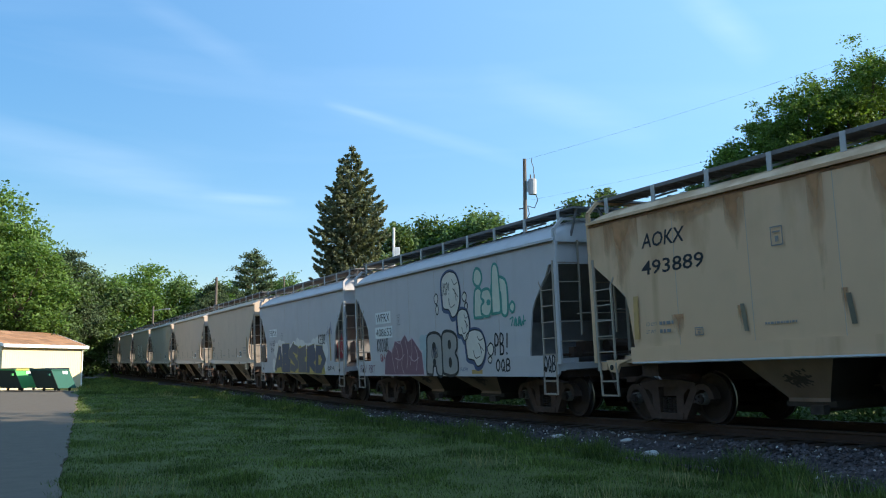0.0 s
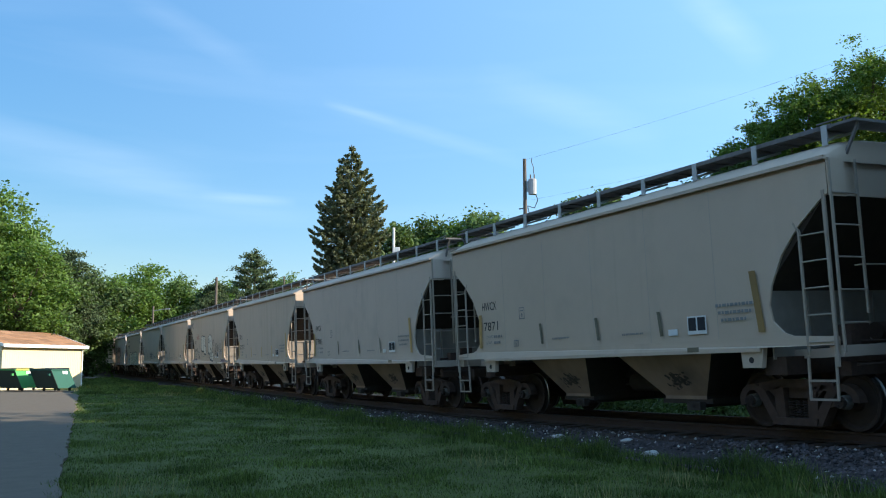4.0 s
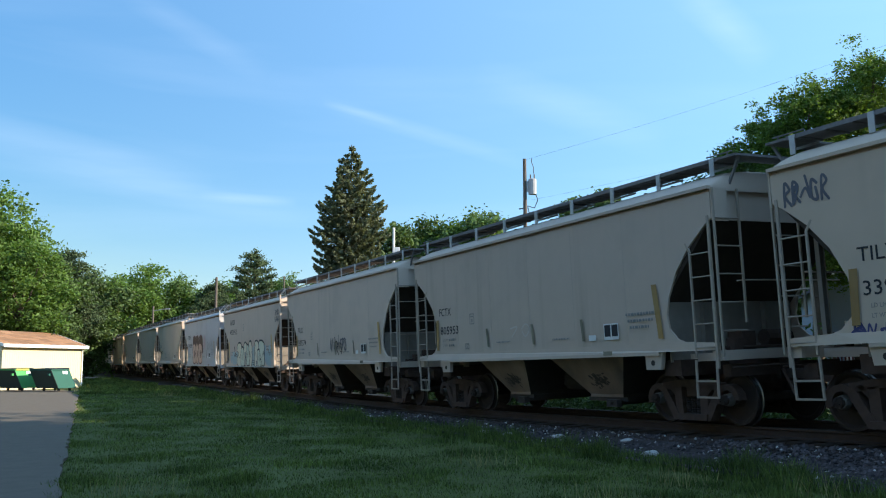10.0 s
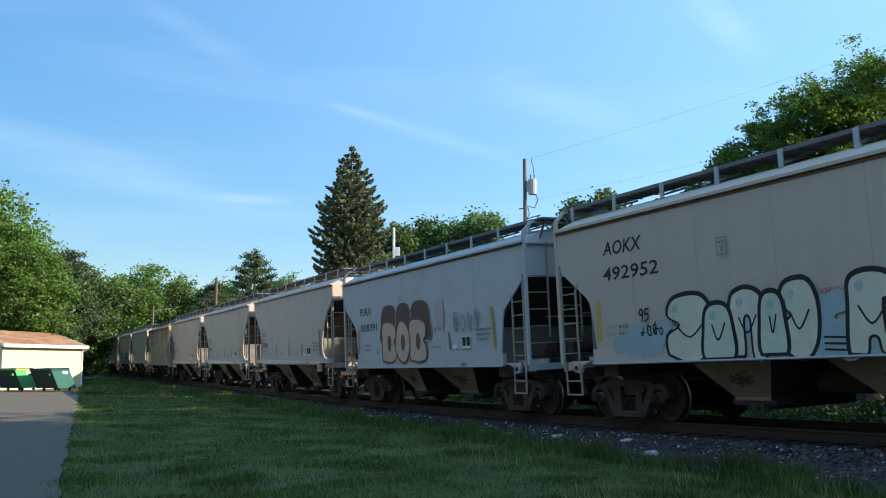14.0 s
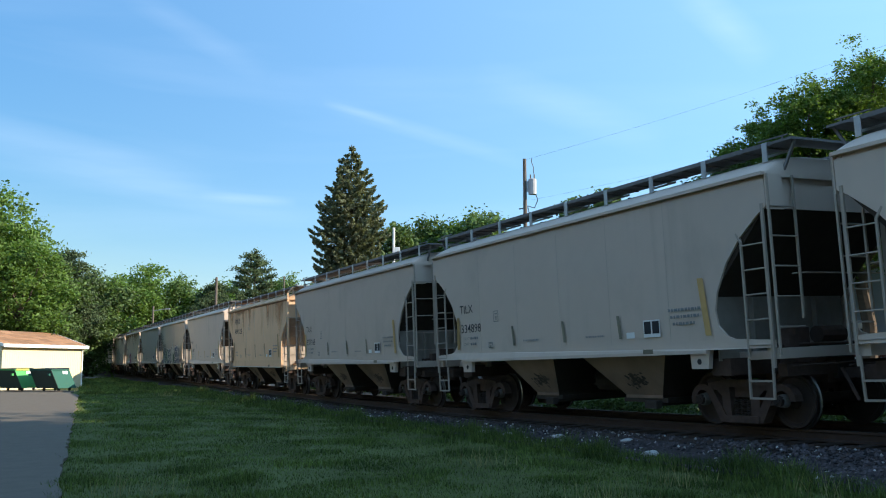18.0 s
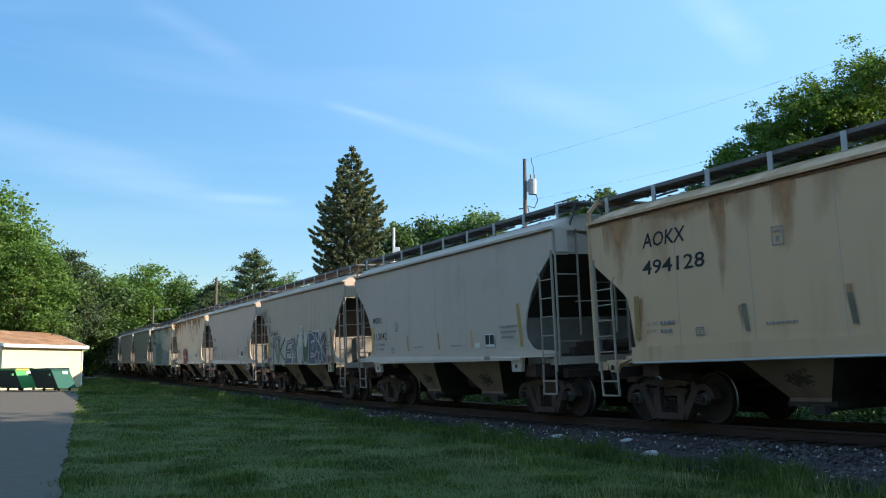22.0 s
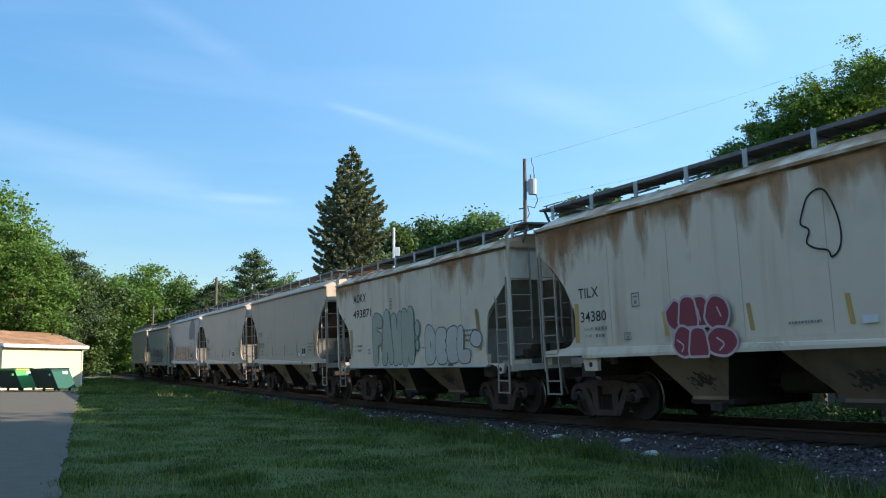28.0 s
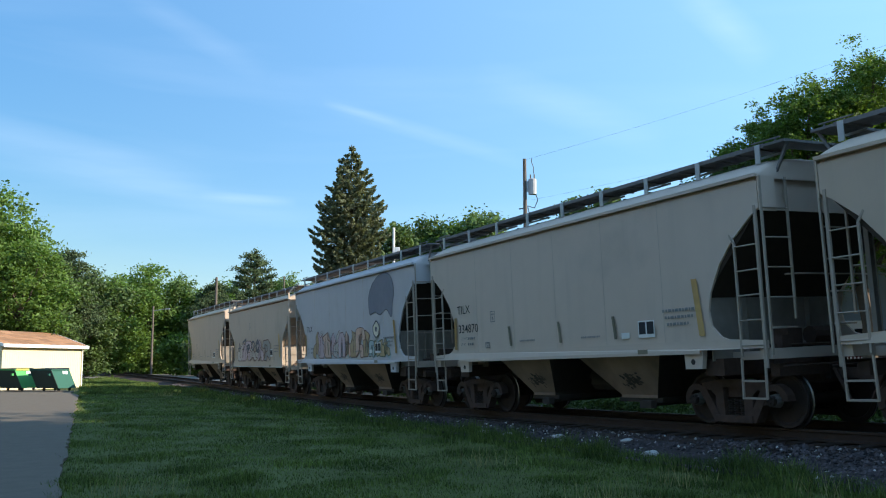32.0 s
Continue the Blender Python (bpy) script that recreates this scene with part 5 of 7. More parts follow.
def common_marks(car, shape, yellow=False):
    """Inspection strips, load lines, placard and small print on a side."""
    strip = "stripe_yellow" if yellow else "stripe_worn"
    for x in (1.88, -0.12, -1.98):
        part("reflector_strip", kept(("strip", strip, x), lambda: finish(rect_mesh(x, x - 0.09, 1.58, 2.02, skew=0.06), "reflector_strip", strip)), None, car)
    part("end_strip", kept(("endstrip", yellow, 0), lambda: finish(rect_mesh(-4.30, -4.44, 1.55, 2.52, skew=0.12), "end_strip", "stripe_yellow" if yellow else "stripe_worn_yellow")), None, car)
    part("end_strip", kept(("endstrip", yellow, 1), lambda: finish(rect_mesh(4.58, 4.44, 1.56, 2.35, skew=-0.03), "end_strip", "stripe_yellow" if yellow else "stripe_worn_yellow")), None, car)
    part("placard", kept(("placard",), lambda: finish(placard_mesh(-2.70, 1.58, 0.46, 0.31), "placard", ["label_white", "letter_black"])), None, car, "white framed black stencil panel")
    part("notice", kept(("notice",), lambda: finish(rect_mesh(-2.20, -2.44, 1.58, 1.69), "notice", "label_white")), None, car)
    part("sill_plate", kept(("sillplate", shape), lambda: finish(rect_mesh(-2.70, -2.98, SHAPES[shape]["sill"][0] + 0.03, SHAPES[shape]["sill"][0] + 0.11, 1.67), "sill_plate", "stripe_worn")), None, car)
    for word, z in (("LD LMT", 1.79), ("LT WT", 1.65)):
        letter(car, word, 4.26, z, 0.30 if word[1] == "D" else 0.25, 0.062, "faint_ink", bold=0.0)
    for row in ((3.88, 1.79, 0.36, 0.06), (3.88, 1.65, 0.3, 0.06), (-3.4, 2.0, 0.75, 0.05), (-3.45, 1.88, 0.7, 0.05), (-3.5, 1.76, 0.55, 0.05), (1.45, 1.66, 0.6, 0.035), (-0.9, 1.64, 0.6, 0.035)):
        part("small_print", kept(("print", row), lambda: finish(bars_mesh([row]), "small_print", "faint_ink")), None, car)
    part("stencil_box", kept(("sbox", shape), lambda: finish(ring_mesh(2.75, 2.16, 0.22, 0.26) if shape == "round" else ring_mesh(1.2, 2.85, 0.24, 0.30), "stencil_box", "faint_ink")), None, car)
    part("stencil_box", kept(("sbox2",), lambda: finish(ring_mesh(3.0, 1.56, 0.2, 0.14), "stencil_box", "faint_ink")), None, car)


def marks(car, shape, word, number, yellow=False):
    if shape == "round":
        letter(car, word, 4.40, 2.44, 0.66, 0.20, bold=0.003)
        if number:
            letter(car, number, 4.36, 1.96, 0.165 * len(number), 0.21, bold=0.004)
    else:
        letter(car, word, 4.24, 3.20, 1.15, 0.27, shear=0.18)
        letter(car, number, 4.28, 2.71, 1.60, 0.26, shear=0.06)
    common_marks(car, shape, yellow)


# ---- the train, first car to last ----
c = hopper_car("angle", "tan", "tan weathered two-bay covered hopper car with rust streaks")
marks(c, "angle", "AOKX", "493889")
for x, w, h in ((-4.7, 1.7, 2.3), (-3.2, 0.7, 1.6), (-0.9, 0.5, 1.3), (0.3, 0.3, 1.9), (1.9, 0.45, 1.0), (2.9, 2.2, 0.35), (4.8, 1.0, 1.4)):
    rust_area(c, x, 3.81, w, h)
for x, z, w, h in ((1.95, 2.0, 0.10, 0.5), (-0.05, 2.1, 0.12, 0.6), (-1.9, 2.15, 0.14, 0.65), (3.4, 1.95, 0.3, 0.5)):
    rust_area(c, x, z, w, h)
c = hopper_car("deep", "blue", "pale blue-grey covered hopper car covered in bubble graffiti")
part("name_panel", rect_mesh(4.20, 3.02, 2.44, 2.79), "label_white", c)
part("number_panel", rect_mesh(4.24, 2.92, 2.01, 2.35), "label_white", c)
letter(c, "WFRX", 4.12, 2.49, 1.02, 0.25, y=1.609, bold=0.0)
letter(c, "408653", 4.18, 2.06, 1.2, 0.24, y=1.609, bold=0.0)
overspray(c, 151, 0.95, 0.55, 1.0, 1.9, 14, 0.22, "spray_sky")
fat_shape(c, "mass", 3.60, 0.80, 0.92, 2.12, "spray_plum", "spray_pink", 0.025, soft=False)
squiggles(c, [[(3.05, 1.75), (2.95, 1.35), (2.8, 1.0)], [(2.7, 1.75), (2.55, 1.5), (2.62, 1.1)], [(2.35, 1.85), (2.2, 1.55), (2.3, 1.2), (2.15, 0.95)], [(2.0, 1.9), (1.85, 1.5), (1.95, 1.1)],
              [(1.6, 2.0), (1.55, 1.6), (1.7, 1.2)], [(1.35, 1.7), (1.2, 1.45), (1.3, 1.05)], [(2.75, 1.4), (2.4, 1.35), (2.1, 1.5)], [(1.75, 1.45), (1.45, 1.3), (1.1, 1.4)]], "spray_pink", 0.022)
fat_shape(c, "A", 0.62, -0.36, 0.92, 2.04, "spray_grey", "spray_black", 0.075, 0.0, True, ((.5, .66, .12, .12), (.5, .3, .10, .09)))
fat_shape(c, "B", -0.36, -1.24, 0.90, 2.04, "spray_grey", "spray_black", 0.075, 0.006, True, ((.5, .70, .11, .11), (.52, .30, .11, .12)))
for kind, xa, xb, za, zb in (("head", -0.44, -1.48, 2.39, 3.56), ("head", -1.28, -1.93, 1.78, 2.56), ("head", -1.70, -2.70, 1.14, 2.02)):
    fat_shape(c, kind, xa + 0.03, xb + 0.02, za - 0.05, zb, "spray_blue", "spray_blue", 0.13)
    fat_shape(c, kind, xa, xb, za, zb, "spray_white", "spray_black", 0.035, 0.007)
    w, h = xa - xb, zb - za
    squiggles(c, [[(xa - .40 * w, za + .42 * h), (xa - .5 * w, za + .22 * h), (xa - .72 * w, za + .26 * h)], [(xa - .62 * w, za + .82 * h), (xa - .74 * w, za + .7 * h), (xa - .9 * w, za + .74 * h)],
                  [(xa - .66 * w, za + .62 * h), (xa - .92 * w, za + .42 * h)], [(xa - .74 * w, za + .60 * h), (xa - .82 * w, za + .34 * h)]], "spray_black", 0.022, 0.006)
scrawl(c, "ASP!", -0.52, -0.95, 2.98, 3.28, "spray_black", 0.022, lay=0.011)
for xa, xb, za, zb in ((0.02, -0.22, 2.78, 3.06), (-0.06, -0.22, 2.5, 2.76), (-1.60, -1.84, 2.74, 2.98), (-1.72, -1.88, 2.54, 2.72), (-2.80, -3.10, 1.38, 1.68), (-2.80, -3.0, 1.20, 1.36)):
    fat_shape(c, "drop", xa, xb, za, zb, "spray_white", "spray_black", 0.035)
fat_shape(c, "lobe", -2.22, -2.66, 3.06, 3.50, "spray_mist", "spray_sea", 0.07)
fat_shape(c, "hump", -2.24, -2.66, 2.30, 3.02, "spray_mist", "spray_sea", 0.07, 0.004)
fat_shape(c, "arch", -3.10, -3.84, 2.34, 3.18, "spray_mist", "spray_sea", 0.07)
fat_shape(c, "hump", -3.14, -3.50, 2.36, 3.52, "spray_mist", "spray_sea", 0.06, 0.005)
fat_shape(c, "S", -2.60, -3.12, 2.32, 2.95, "spray_mist", "spray_sea", 0.07, 0.010, True, ((.72, .5, .2, .12),))
fat_shape(c, "drop", -3.92, -4.16, 2.34, 2.58, "spray_mist", "spray_sea", 0.06)
scrawl(c, "PB!", -3.12, -3.85, 1.40, 1.86, "spray_black", 0.05)
scrawl(c, "OQB", -3.15, -3.85, 1.02, 1.28, "spray_black", 0.045)
scrawl(c, "OQB", -5.25, -5.72, 1.0, 1.32, "spray_black", 0.04)
scrawl(c, "K8OQB", 4.15, 3.25, 1.62, 1.98, "spray_black", 0.035)
scrawl(c, "RBV RBT", 5.6, 4.35, 1.0, 1.2, "spray_plum", 0.03)
tag(c, 303, 3.9, 3.55, 1.3, 1.55, 3, "spray_red", 0.025)
tag(c, 12, -3.9, -4.6, 2.0, 2.25, 4, "spray_sea", 0.035)
scrawl(c, "OQB", 0.3, -0.1, 1.38, 1.62, "spray_slate", 0.03, lay=0.012)
letter(c, "FLOW", -1.35, 1.02, 0.42, 0.09, "spray_blue")
part("end_strip", rect_mesh(-1.95, -2.5, 0.95, 1.05), "stripe_yellow", c)
part("stencil_box", ring_mesh(2.55, 2.35, 0.22, 0.3), "faint_ink", c)
c = hopper_car("deep", "blue", "pale blue-grey covered hopper car with blue and yellow graffiti")
part("name_panel", rect_mesh(4.26, 3.0, 2.40, 2.72), "label_white", c)
letter(c, "MRMX", 4.17, 2.44, 1.10, 0.24, y=1.609, bold=-0.005)
letter(c, "16162", 4.20, 2.02, 0.95, 0.23, bold=0.0)
tag(c, 300, 4.0, 3.4, 1.74, 1.96, 3, "spray_black", 0.03)
for k in range(13):
    fat_shape(c, "lobe", 3.45 - 0.53 * k, 2.65 - 0.56 * k, 1.50 + 0.28 * math.sin(k * 1.9), 2.14 + 0.12 * math.sin(k * 1.3), "spray_cloud", "spray_cloud", 0.02, 0.00004 * k)
fat_shape(c, "lobe", 3.75, 3.2, 0.94, 1.5, "spray_cloud", "spray_cloud", 0.02)
fat_shape(c, "lobe", -3.2, -3.85, 0.94, 1.6, "spray_cloud", "spray_cloud", 0.02)
fat_shape(c, "mass", 3.42, -3.70, 0.92, 2.02, "spray_yellow", "spray_yellow", 0.03, 0.0022, False)
block(c, "ABSERD", 3.30, -3.62, 0.94, 1.98, ("spray_navy", "spray_slate", "spray_navy"), "spray_ochre", 0.40, 0.03, 21, 0.003, 0.2)
scrawl(c, "KEGS", -2.90, -3.78, 1.98, 2.30, "spray_black", 0.045, lay=0.006)
tag(c, 23, -3.9, -4.5, 2.2, 2.7, 2, "spray_blue", 0.03)
fat_shape(c, "mass", -4.42, -5.45, 1.46, 2.35, "spray_red", "spray_plum", 0.03).location.y = -0.20
squiggles(c, [[(-4.6, 2.0), (-4.7, 1.7), (-4.65, 1.55)], [(-4.9, 2.1), (-4.95, 1.8), (-5.1, 1.6)], [(-5.2, 2.0), (-5.25, 1.7), (-5.3, 1.55)]], "spray_pink", 0.02, -0.20)
part("recessed_sheet", recess_mesh(), "end_slate", c, "grimy recessed sheet inside the end cut")
tag(c, 301, -3.95, -4.7, 1.02, 1.2, 3, "spray_black", 0.035)
tag(c, 302, -4.8, -5.3, 1.02, 1.2, 2, "spray_lilac", 0.03)
part("end_strip", rect_mesh(-4.30, -4.42, 1.38, 2.5, skew=0.12), "stripe_yellow", c)
part("placard", placard_mesh(-2.85, 1.62, 0.46, 0.32), ["label_white", "letter_black"], c)
part("stencil_box", ring_mesh(2.3, 2.2, 0.25, 0.32), "faint_ink", c)
c = hopper_car("round", "warm", "beige-grey two-bay covered hopper car with rounded end cuts")
marks(c, "round", "HWCX", "7871")
c = hopper_car("round", "pale", "pale grey two-bay covered hopper car")
marks(c, "round", "HWCX", "7981")
c = hopper_car("round", "warm", "pale grey covered hopper car with yellow reflector strips")
marks(c, "round", "TILX", "329232", True)
c = hopper_car("round", "warm", "pale grey covered hopper car with white bubble graffiti")
marks(c, "round", "TILX", "339493")
for kind, xa, xb, za, zb in (("B", 2.02, 1.12, 1.98, 2.88), ("L", 1.25, 0.50, 1.82, 2.86)):
    fat_shape(c, kind, xa + 0.03, xb + 0.03, za - 0.04, zb - 0.04, "spray_black", "spray_black", 0.07)
    fat_shape(c, kind, xa, xb, za, zb, "spray_white", "spray_black", 0.045, 0.004 if kind == "B" else 0.008)
squiggles(c, [[(1.55, 2.85), (1.5, 2.6), (1.6, 2.45)], [(1.35, 2.45), (1.2, 2.3), (1.35, 2.15)], [(1.0, 2.3), (0.75, 2.25), (0.7, 2.05)]], "spray_black", 0.03, 0.008)
for kind, xa, xb, za, zb, l in (("head", -0.10, -1.40, 1.62, 2.88, 0.0), ("lobe", -0.66, -1.28, 1.50, 2.06, 0.008), ("lobe", -1.12, -1.76, 1.42, 1.92, 0.012)):
    fat_shape(c, kind, xa + 0.06, xb + 0.05, za - 0.07, zb - 0.04, "spray_slate", "spray_slate", 0.06, l)
    fat_shape(c, kind, xa, xb, za, zb, "spray_white", "spray_black", 0.045, l + 0.004)
scrawl(c, "OQB", -0.25, -0.62, 2.42, 2.68, "spray_black", 0.028, lay=0.010)
squiggles(c, [[(-0.78, 2.2), (-0.9, 1.95), (-0.82, 1.78)], [(-1.0, 2.35), (-1.12, 2.1), (-1.22, 2.3)], [(-0.95, 2.12), (-1.26, 1.98)], [(-0.95, 1.9), (-1.05, 1.66), (-1.12, 1.86)], [(-0.92, 2.56), (-1.1, 2.5), (-1.22, 2.36)]], "spray_black", 0.03, 0.018)
scrawl(c, "VE!", -1.48, -1.88, 2.28, 2.58, "spray_black", 0.035)
scrawl(c, "AR", -2.10, -2.62, 1.76, 2.34, "spray_black", 0.04)
scrawl(c, "VE!", -2.78, -3.2, 1.88, 2.26, "spray_black", 0.035)
scrawl(c, "FL.", -3.48, -3.95, 1.96, 2.32, "spray_black", 0.035)
tag(c, 304, -3.70, -5.3, 1.30, 1.56, 9, "spray_indigo", 0.045)
tag(c, 305, 3.62, 2.80, 2.62, 3.05, 4, "spray_faded_red", 0.035)
tag(c, 306, 5.6, 4.75, 3.40, 3.78, 5, "spray_slate", 0.04)
tag(c, 307, 4.6, 3.5, 1.42, 1.60, 5, "spray_indigo", 0.035)
tag(c, 308, 3.15, 2.55, 1.54, 1.84, 3, "spray_black", 0.035)
tag(c, 309, 3.45, 2.7, 1.9, 2.04, 6, "spray_slate", 0.022)
c = hopper_car("round", "grey", "grey two-bay covered hopper car with faded red tag")
marks(c, "round", "FCTX", "805953")
tag(c, 41, 0.9, 0.0, 1.75, 2.1, 2, "spray_lilac", 0.03)
c = hopper_car("round", "pale", "pale grey covered hopper car with black outlined tag")
marks(c, "round", "TILX", "337574")
tag(c, 319, 0.5, -1.3, 1.60, 2.20, 5, "spray_slate", 0.045)
tag(c, 320, -0.1, -0.9, 1.55, 2.05, 2, "spray_black", 0.035).location.y = 0.006
c = hopper_car("angle", "pale", "pale grey covered hopper car with mint bubble graffiti", "end_black")
marks(c, "angle", "AOKX", "492952", True)
overspray(c, 431, 3.9, 2.3, 1.26, 1.75, 26, 0.22, "spray_sky")
overspray(c, 432, 2.4, -0.9, 1.3, 2.05, 30, 0.25, "spray_sky")
overspray(c, 433, -0.7, -4.45, 1.26, 1.95, 60, 0.26, "spray_sky")
for kind, xa, xb, za, zb, l in (("S", 2.52, 1.42, 1.14, 2.24, 0.0), ("hump", 1.62, 0.98, 1.16, 2.06, 0.006), ("arch", 1.02, 0.30, 1.16, 2.24, 0.0), ("hump", 0.38, -0.10, 1.20, 2.16, 0.006), ("S", -0.02, -0.72, 1.14, 2.28, 0.0),
                                ("A", -1.22, -2.02, 1.14, 2.30, 0.0), ("L", -1.85, -2.5, 1.14, 1.9, 0.010), ("B", -2.05, -3.12, 1.14, 2.28, 0.005)):
    fat_shape(c, kind, xa + 0.02, xb - 0.02, za, zb + 0.03, "spray_black", "spray_black", 0.06, l)
    fat_shape(c, kind, xa, xb, za, zb, "spray_mist" if l else "spray_bone", "spray_black", 0.04, l + 0.0035)
    fat_shape(c, "drop", xa - 0.16, xa - 0.30, zb - 0.26, zb - 0.12, "spray_mint", "spray_mint", 0.01, l + 0.006)
    squiggles(c, [[(xa - 0.2, (za + zb) / 2 + 0.1), ((xa + xb) / 2, (za + zb) / 2 - 0.15), (xb + 0.15, (za + zb) / 2 + 0.12)]], "spray_black", 0.03, l + 0.004)
squiggles(c, [[(-0.8, 1.42), (-1.2, 1.40)], [(-0.8, 1.33), (-1.2, 1.31)], [(-0.8, 1.24), (-1.2, 1.22)]], "spray_black", 0.03)
letter(c, "WARNING", -0.76, 2.04, 0.48, 0.09, "spray_faded_red", bold=0.0)
for z in (1.96, 1.88, 1.80):
    part("small_print", finish(bars_mesh([(-0.76, z, 0.5, 0.035)]), "small_print", "faint_ink"), None, c)
letter(c, "We Ride By TRAIN.", 3.86, 1.24, 1.36, 0.13, "spray_teal", bold=0.02)
scrawl(c, "95", 3.30, 2.98, 1.88, 2.10, "spray_black", 0.035)
tag(c, 314, 3.25, 2.60, 1.60, 1.84, 4, "spray_black", 0.035)
tag(c, 311, -3.66, -4.30, 1.60, 1.88, 3, "spray_brown", 0.035)
tag(c, 312, -5.05, -5.72, 3.30, 3.56, 4, "spray_slate", 0.03)
tag(c, 313, -5.0, -5.70, 3.0, 3.26, 5, "spray_slate", 0.03)
c = hopper_car("angle", "blue", "pale blue-grey covered hopper car with dark red bubble graffiti", "end_black")
letter(c, "FURX", 4.35, 2.75, 0.95, 0.24)
letter(c, "008391", 4.32, 2.25, 1.35, 0.24)
for k, (xa, xb) in enumerate(((2.60, 1.35), (1.45, 0.35), (0.45, -0.85))):
    fat_shape(c, "hump", xa, xb, 1.85, 2.98, "spray_umber", "spray_pink", 0.03, 0.0055 * (k % 2))
for k, (kind, xa, xb) in enumerate((("B", 2.50, 1.45), ("lobe", 1.50, 0.45), ("B", 0.50, -0.62))):
    fat_shape(c, kind, xa, xb, 1.26, 2.46, "spray_salmon", "spray_brown", 0.07, 0.012 + 0.005 * (k % 2), True, ((.54, .48, .14, .20),))
overspray(c, 521, 2.5, -0.7, 1.30, 1.5, 10, 0.16, "spray_salmon")
fat_shape(c, "ghost", -1.10, -1.72, 2.05, 2.92, "spray_pink", "spray_lilac", 0.025)
tag(c, 310, -2.2, -3.7, 1.95, 2.55, 4, "spray_grey", 0.035)
common_marks(c, "angle")
c = hopper_car("round", "pale", "clean pale grey two-bay covered hopper car")
marks(c, "round", "TILX", "335085")
c = hopper_car("round", "pale", "clean pale grey two-bay covered hopper car")
marks(c, "round", "TILX", "334898")
c = hopper_car("round", "grey", "grey covered hopper car with faint panel seams")
marks(c, "round", "TILX", "337965")
c = hopper_car("angle", "tan", "tan dusty covered hopper car with rust stains")
marks(c, "angle", "AOKX", "494128")
for x, w, h in ((-4.6, 1.2, 1.7), (-2.6, 0.6, 1.4), (0.9, 0.5, 1.2), (2.3, 0.35, 1.7), (3.0, 2.4, 0.3), (4.9, 0.9, 1.2)):
    rust_area(c, x, 3.81, w, h)
for x, z, w, h in ((1.95, 2.0, 0.12, 0.5), (-0.1, 2.15, 0.14, 0.6), (-1.9, 2.15, 0.14, 0.6), (4.4, 2.3, 0.16, 0.8)):
    rust_area(c, x, z, w, h)
c = hopper_car("round", "pale", "pale grey covered hopper car with yellow reflector strips")
marks(c, "round", "MQRX", "113042", True)
c = hopper_car("round", "warm", "grey covered hopper car with teal and white graffiti")
marks(c, "round", "TILX", "338143")
SKIN["low"] = True
overspray(c, 611, 4.1, 3.3, 1.5, 1.85, 16, 0.2, "spray_sand")
fat_shape(c, "mass", 3.85, 0.2, 1.27, 2.45, "spray_silver", "spray_chalk", 0.03, 0.0, False)
fat_shape(c, "mass", 0.45, -3.75, 1.27, 2.62, "spray_slate", "spray_chalk", 0.03, 0.0005, False)
block(c, "NKEM", 3.65, -0.15, 1.28, 2.36, ("spray_green", "spray_slate", "spray_azure", "spray_grey"), "spray_white", 0.25, 0.032, 612, 0.003, 0.25, "spray_silver")
block(c, "BK", -1.65, -3.65, 1.28, 2.50, ("spray_azure", "spray_green", "spray_navy"), "spray_white", 0.32, 0.036, 617, 0.003, 0.2)
fat_shape(c, "lobe", -0.20, -1.02, 1.30, 2.45, "spray_silver", "spray_white", 0.035, 0.021)
fat_shape(c, "lobe", -0.95, -1.75, 1.30, 2.42, "spray_green", "spray_white", 0.035, 0.0235)
for xa, xb in ((-0.38, -0.84), (-1.12, -1.56)):
    fat_shape(c, "drop", xa, xb, 1.92, 2.38, "spray_lilac", "spray_white", 0.04, 0.028, True, ((.5, .5, .14, .14),))
fat_shape(c, "spike", -0.40, -0.90, 2.44, 2.72, "spray_silver", "spray_white", 0.03, 0.021, False)
for k in range(2):
    fat_shape(c, "drop", -2.62 - 0.42 * k, -3.0 - 0.42 * k, 1.34, 1.74, "spray_navy", "spray_white", 0.03, 0.022)
squiggles(c, [[(-2.1, 2.4), (-2.5, 2.2), (-2.3, 1.8)], [(-2.6, 2.3), (-2.95, 2.05), (-3.3, 1.9)], [(-2.9, 2.5), (-3.25, 2.2), (-3.5, 1.5)]], "spray_white", 0.04, 0.024)
for k in range(3):
    fat_shape(c, "drop", -3.78 - 0.26 * k, -4.06 - 0.26 * k, 1.30, 1.62, "spray_brown", "spray_lilac", 0.02, 0.003 * (k % 2))
    fat_shape(c, "drop", 4.55 - 0.25 * k, 4.27 - 0.25 * k, 1.30, 1.58, "spray_plum", "spray_lilac", 0.02, 0.003 * (k % 2))
scrawl(c, "$MAD", 5.62, 4.62, 3.05, 3.60, "spray_black", 0.03)
tag(c, 315, 5.2, 4.62, 2.65, 3.05, 3, "spray_black", 0.028)
scrawl(c, "ESC.", 4.45, 3.98, 3.02, 3.26, "spray_black", 0.026)
scrawl(c, "WH.", 4.45, 4.02, 2.66, 2.9, "spray_black", 0.026)
tag(c, 316, 3.70, 2.85, 2.44, 2.66, 6, "spray_slate", 0.032)
tag(c, 317, 3.75, 2.85, 2.22, 2.40, 7, "spray_slate", 0.03)
tag(c, 318, -3.55, -3.85, 2.05, 2.3, 2, "spray_black", 0.03)
c = hopper_car("round", "pale", "pale grey two-bay covered hopper car")
marks(c, "round", "TILX", "337974")
c = hopper_car("round", "rusty", "rust-streaked pale covered hopper car with pink bubble graffiti")
marks(c, "round", "TILX", "34380", True)
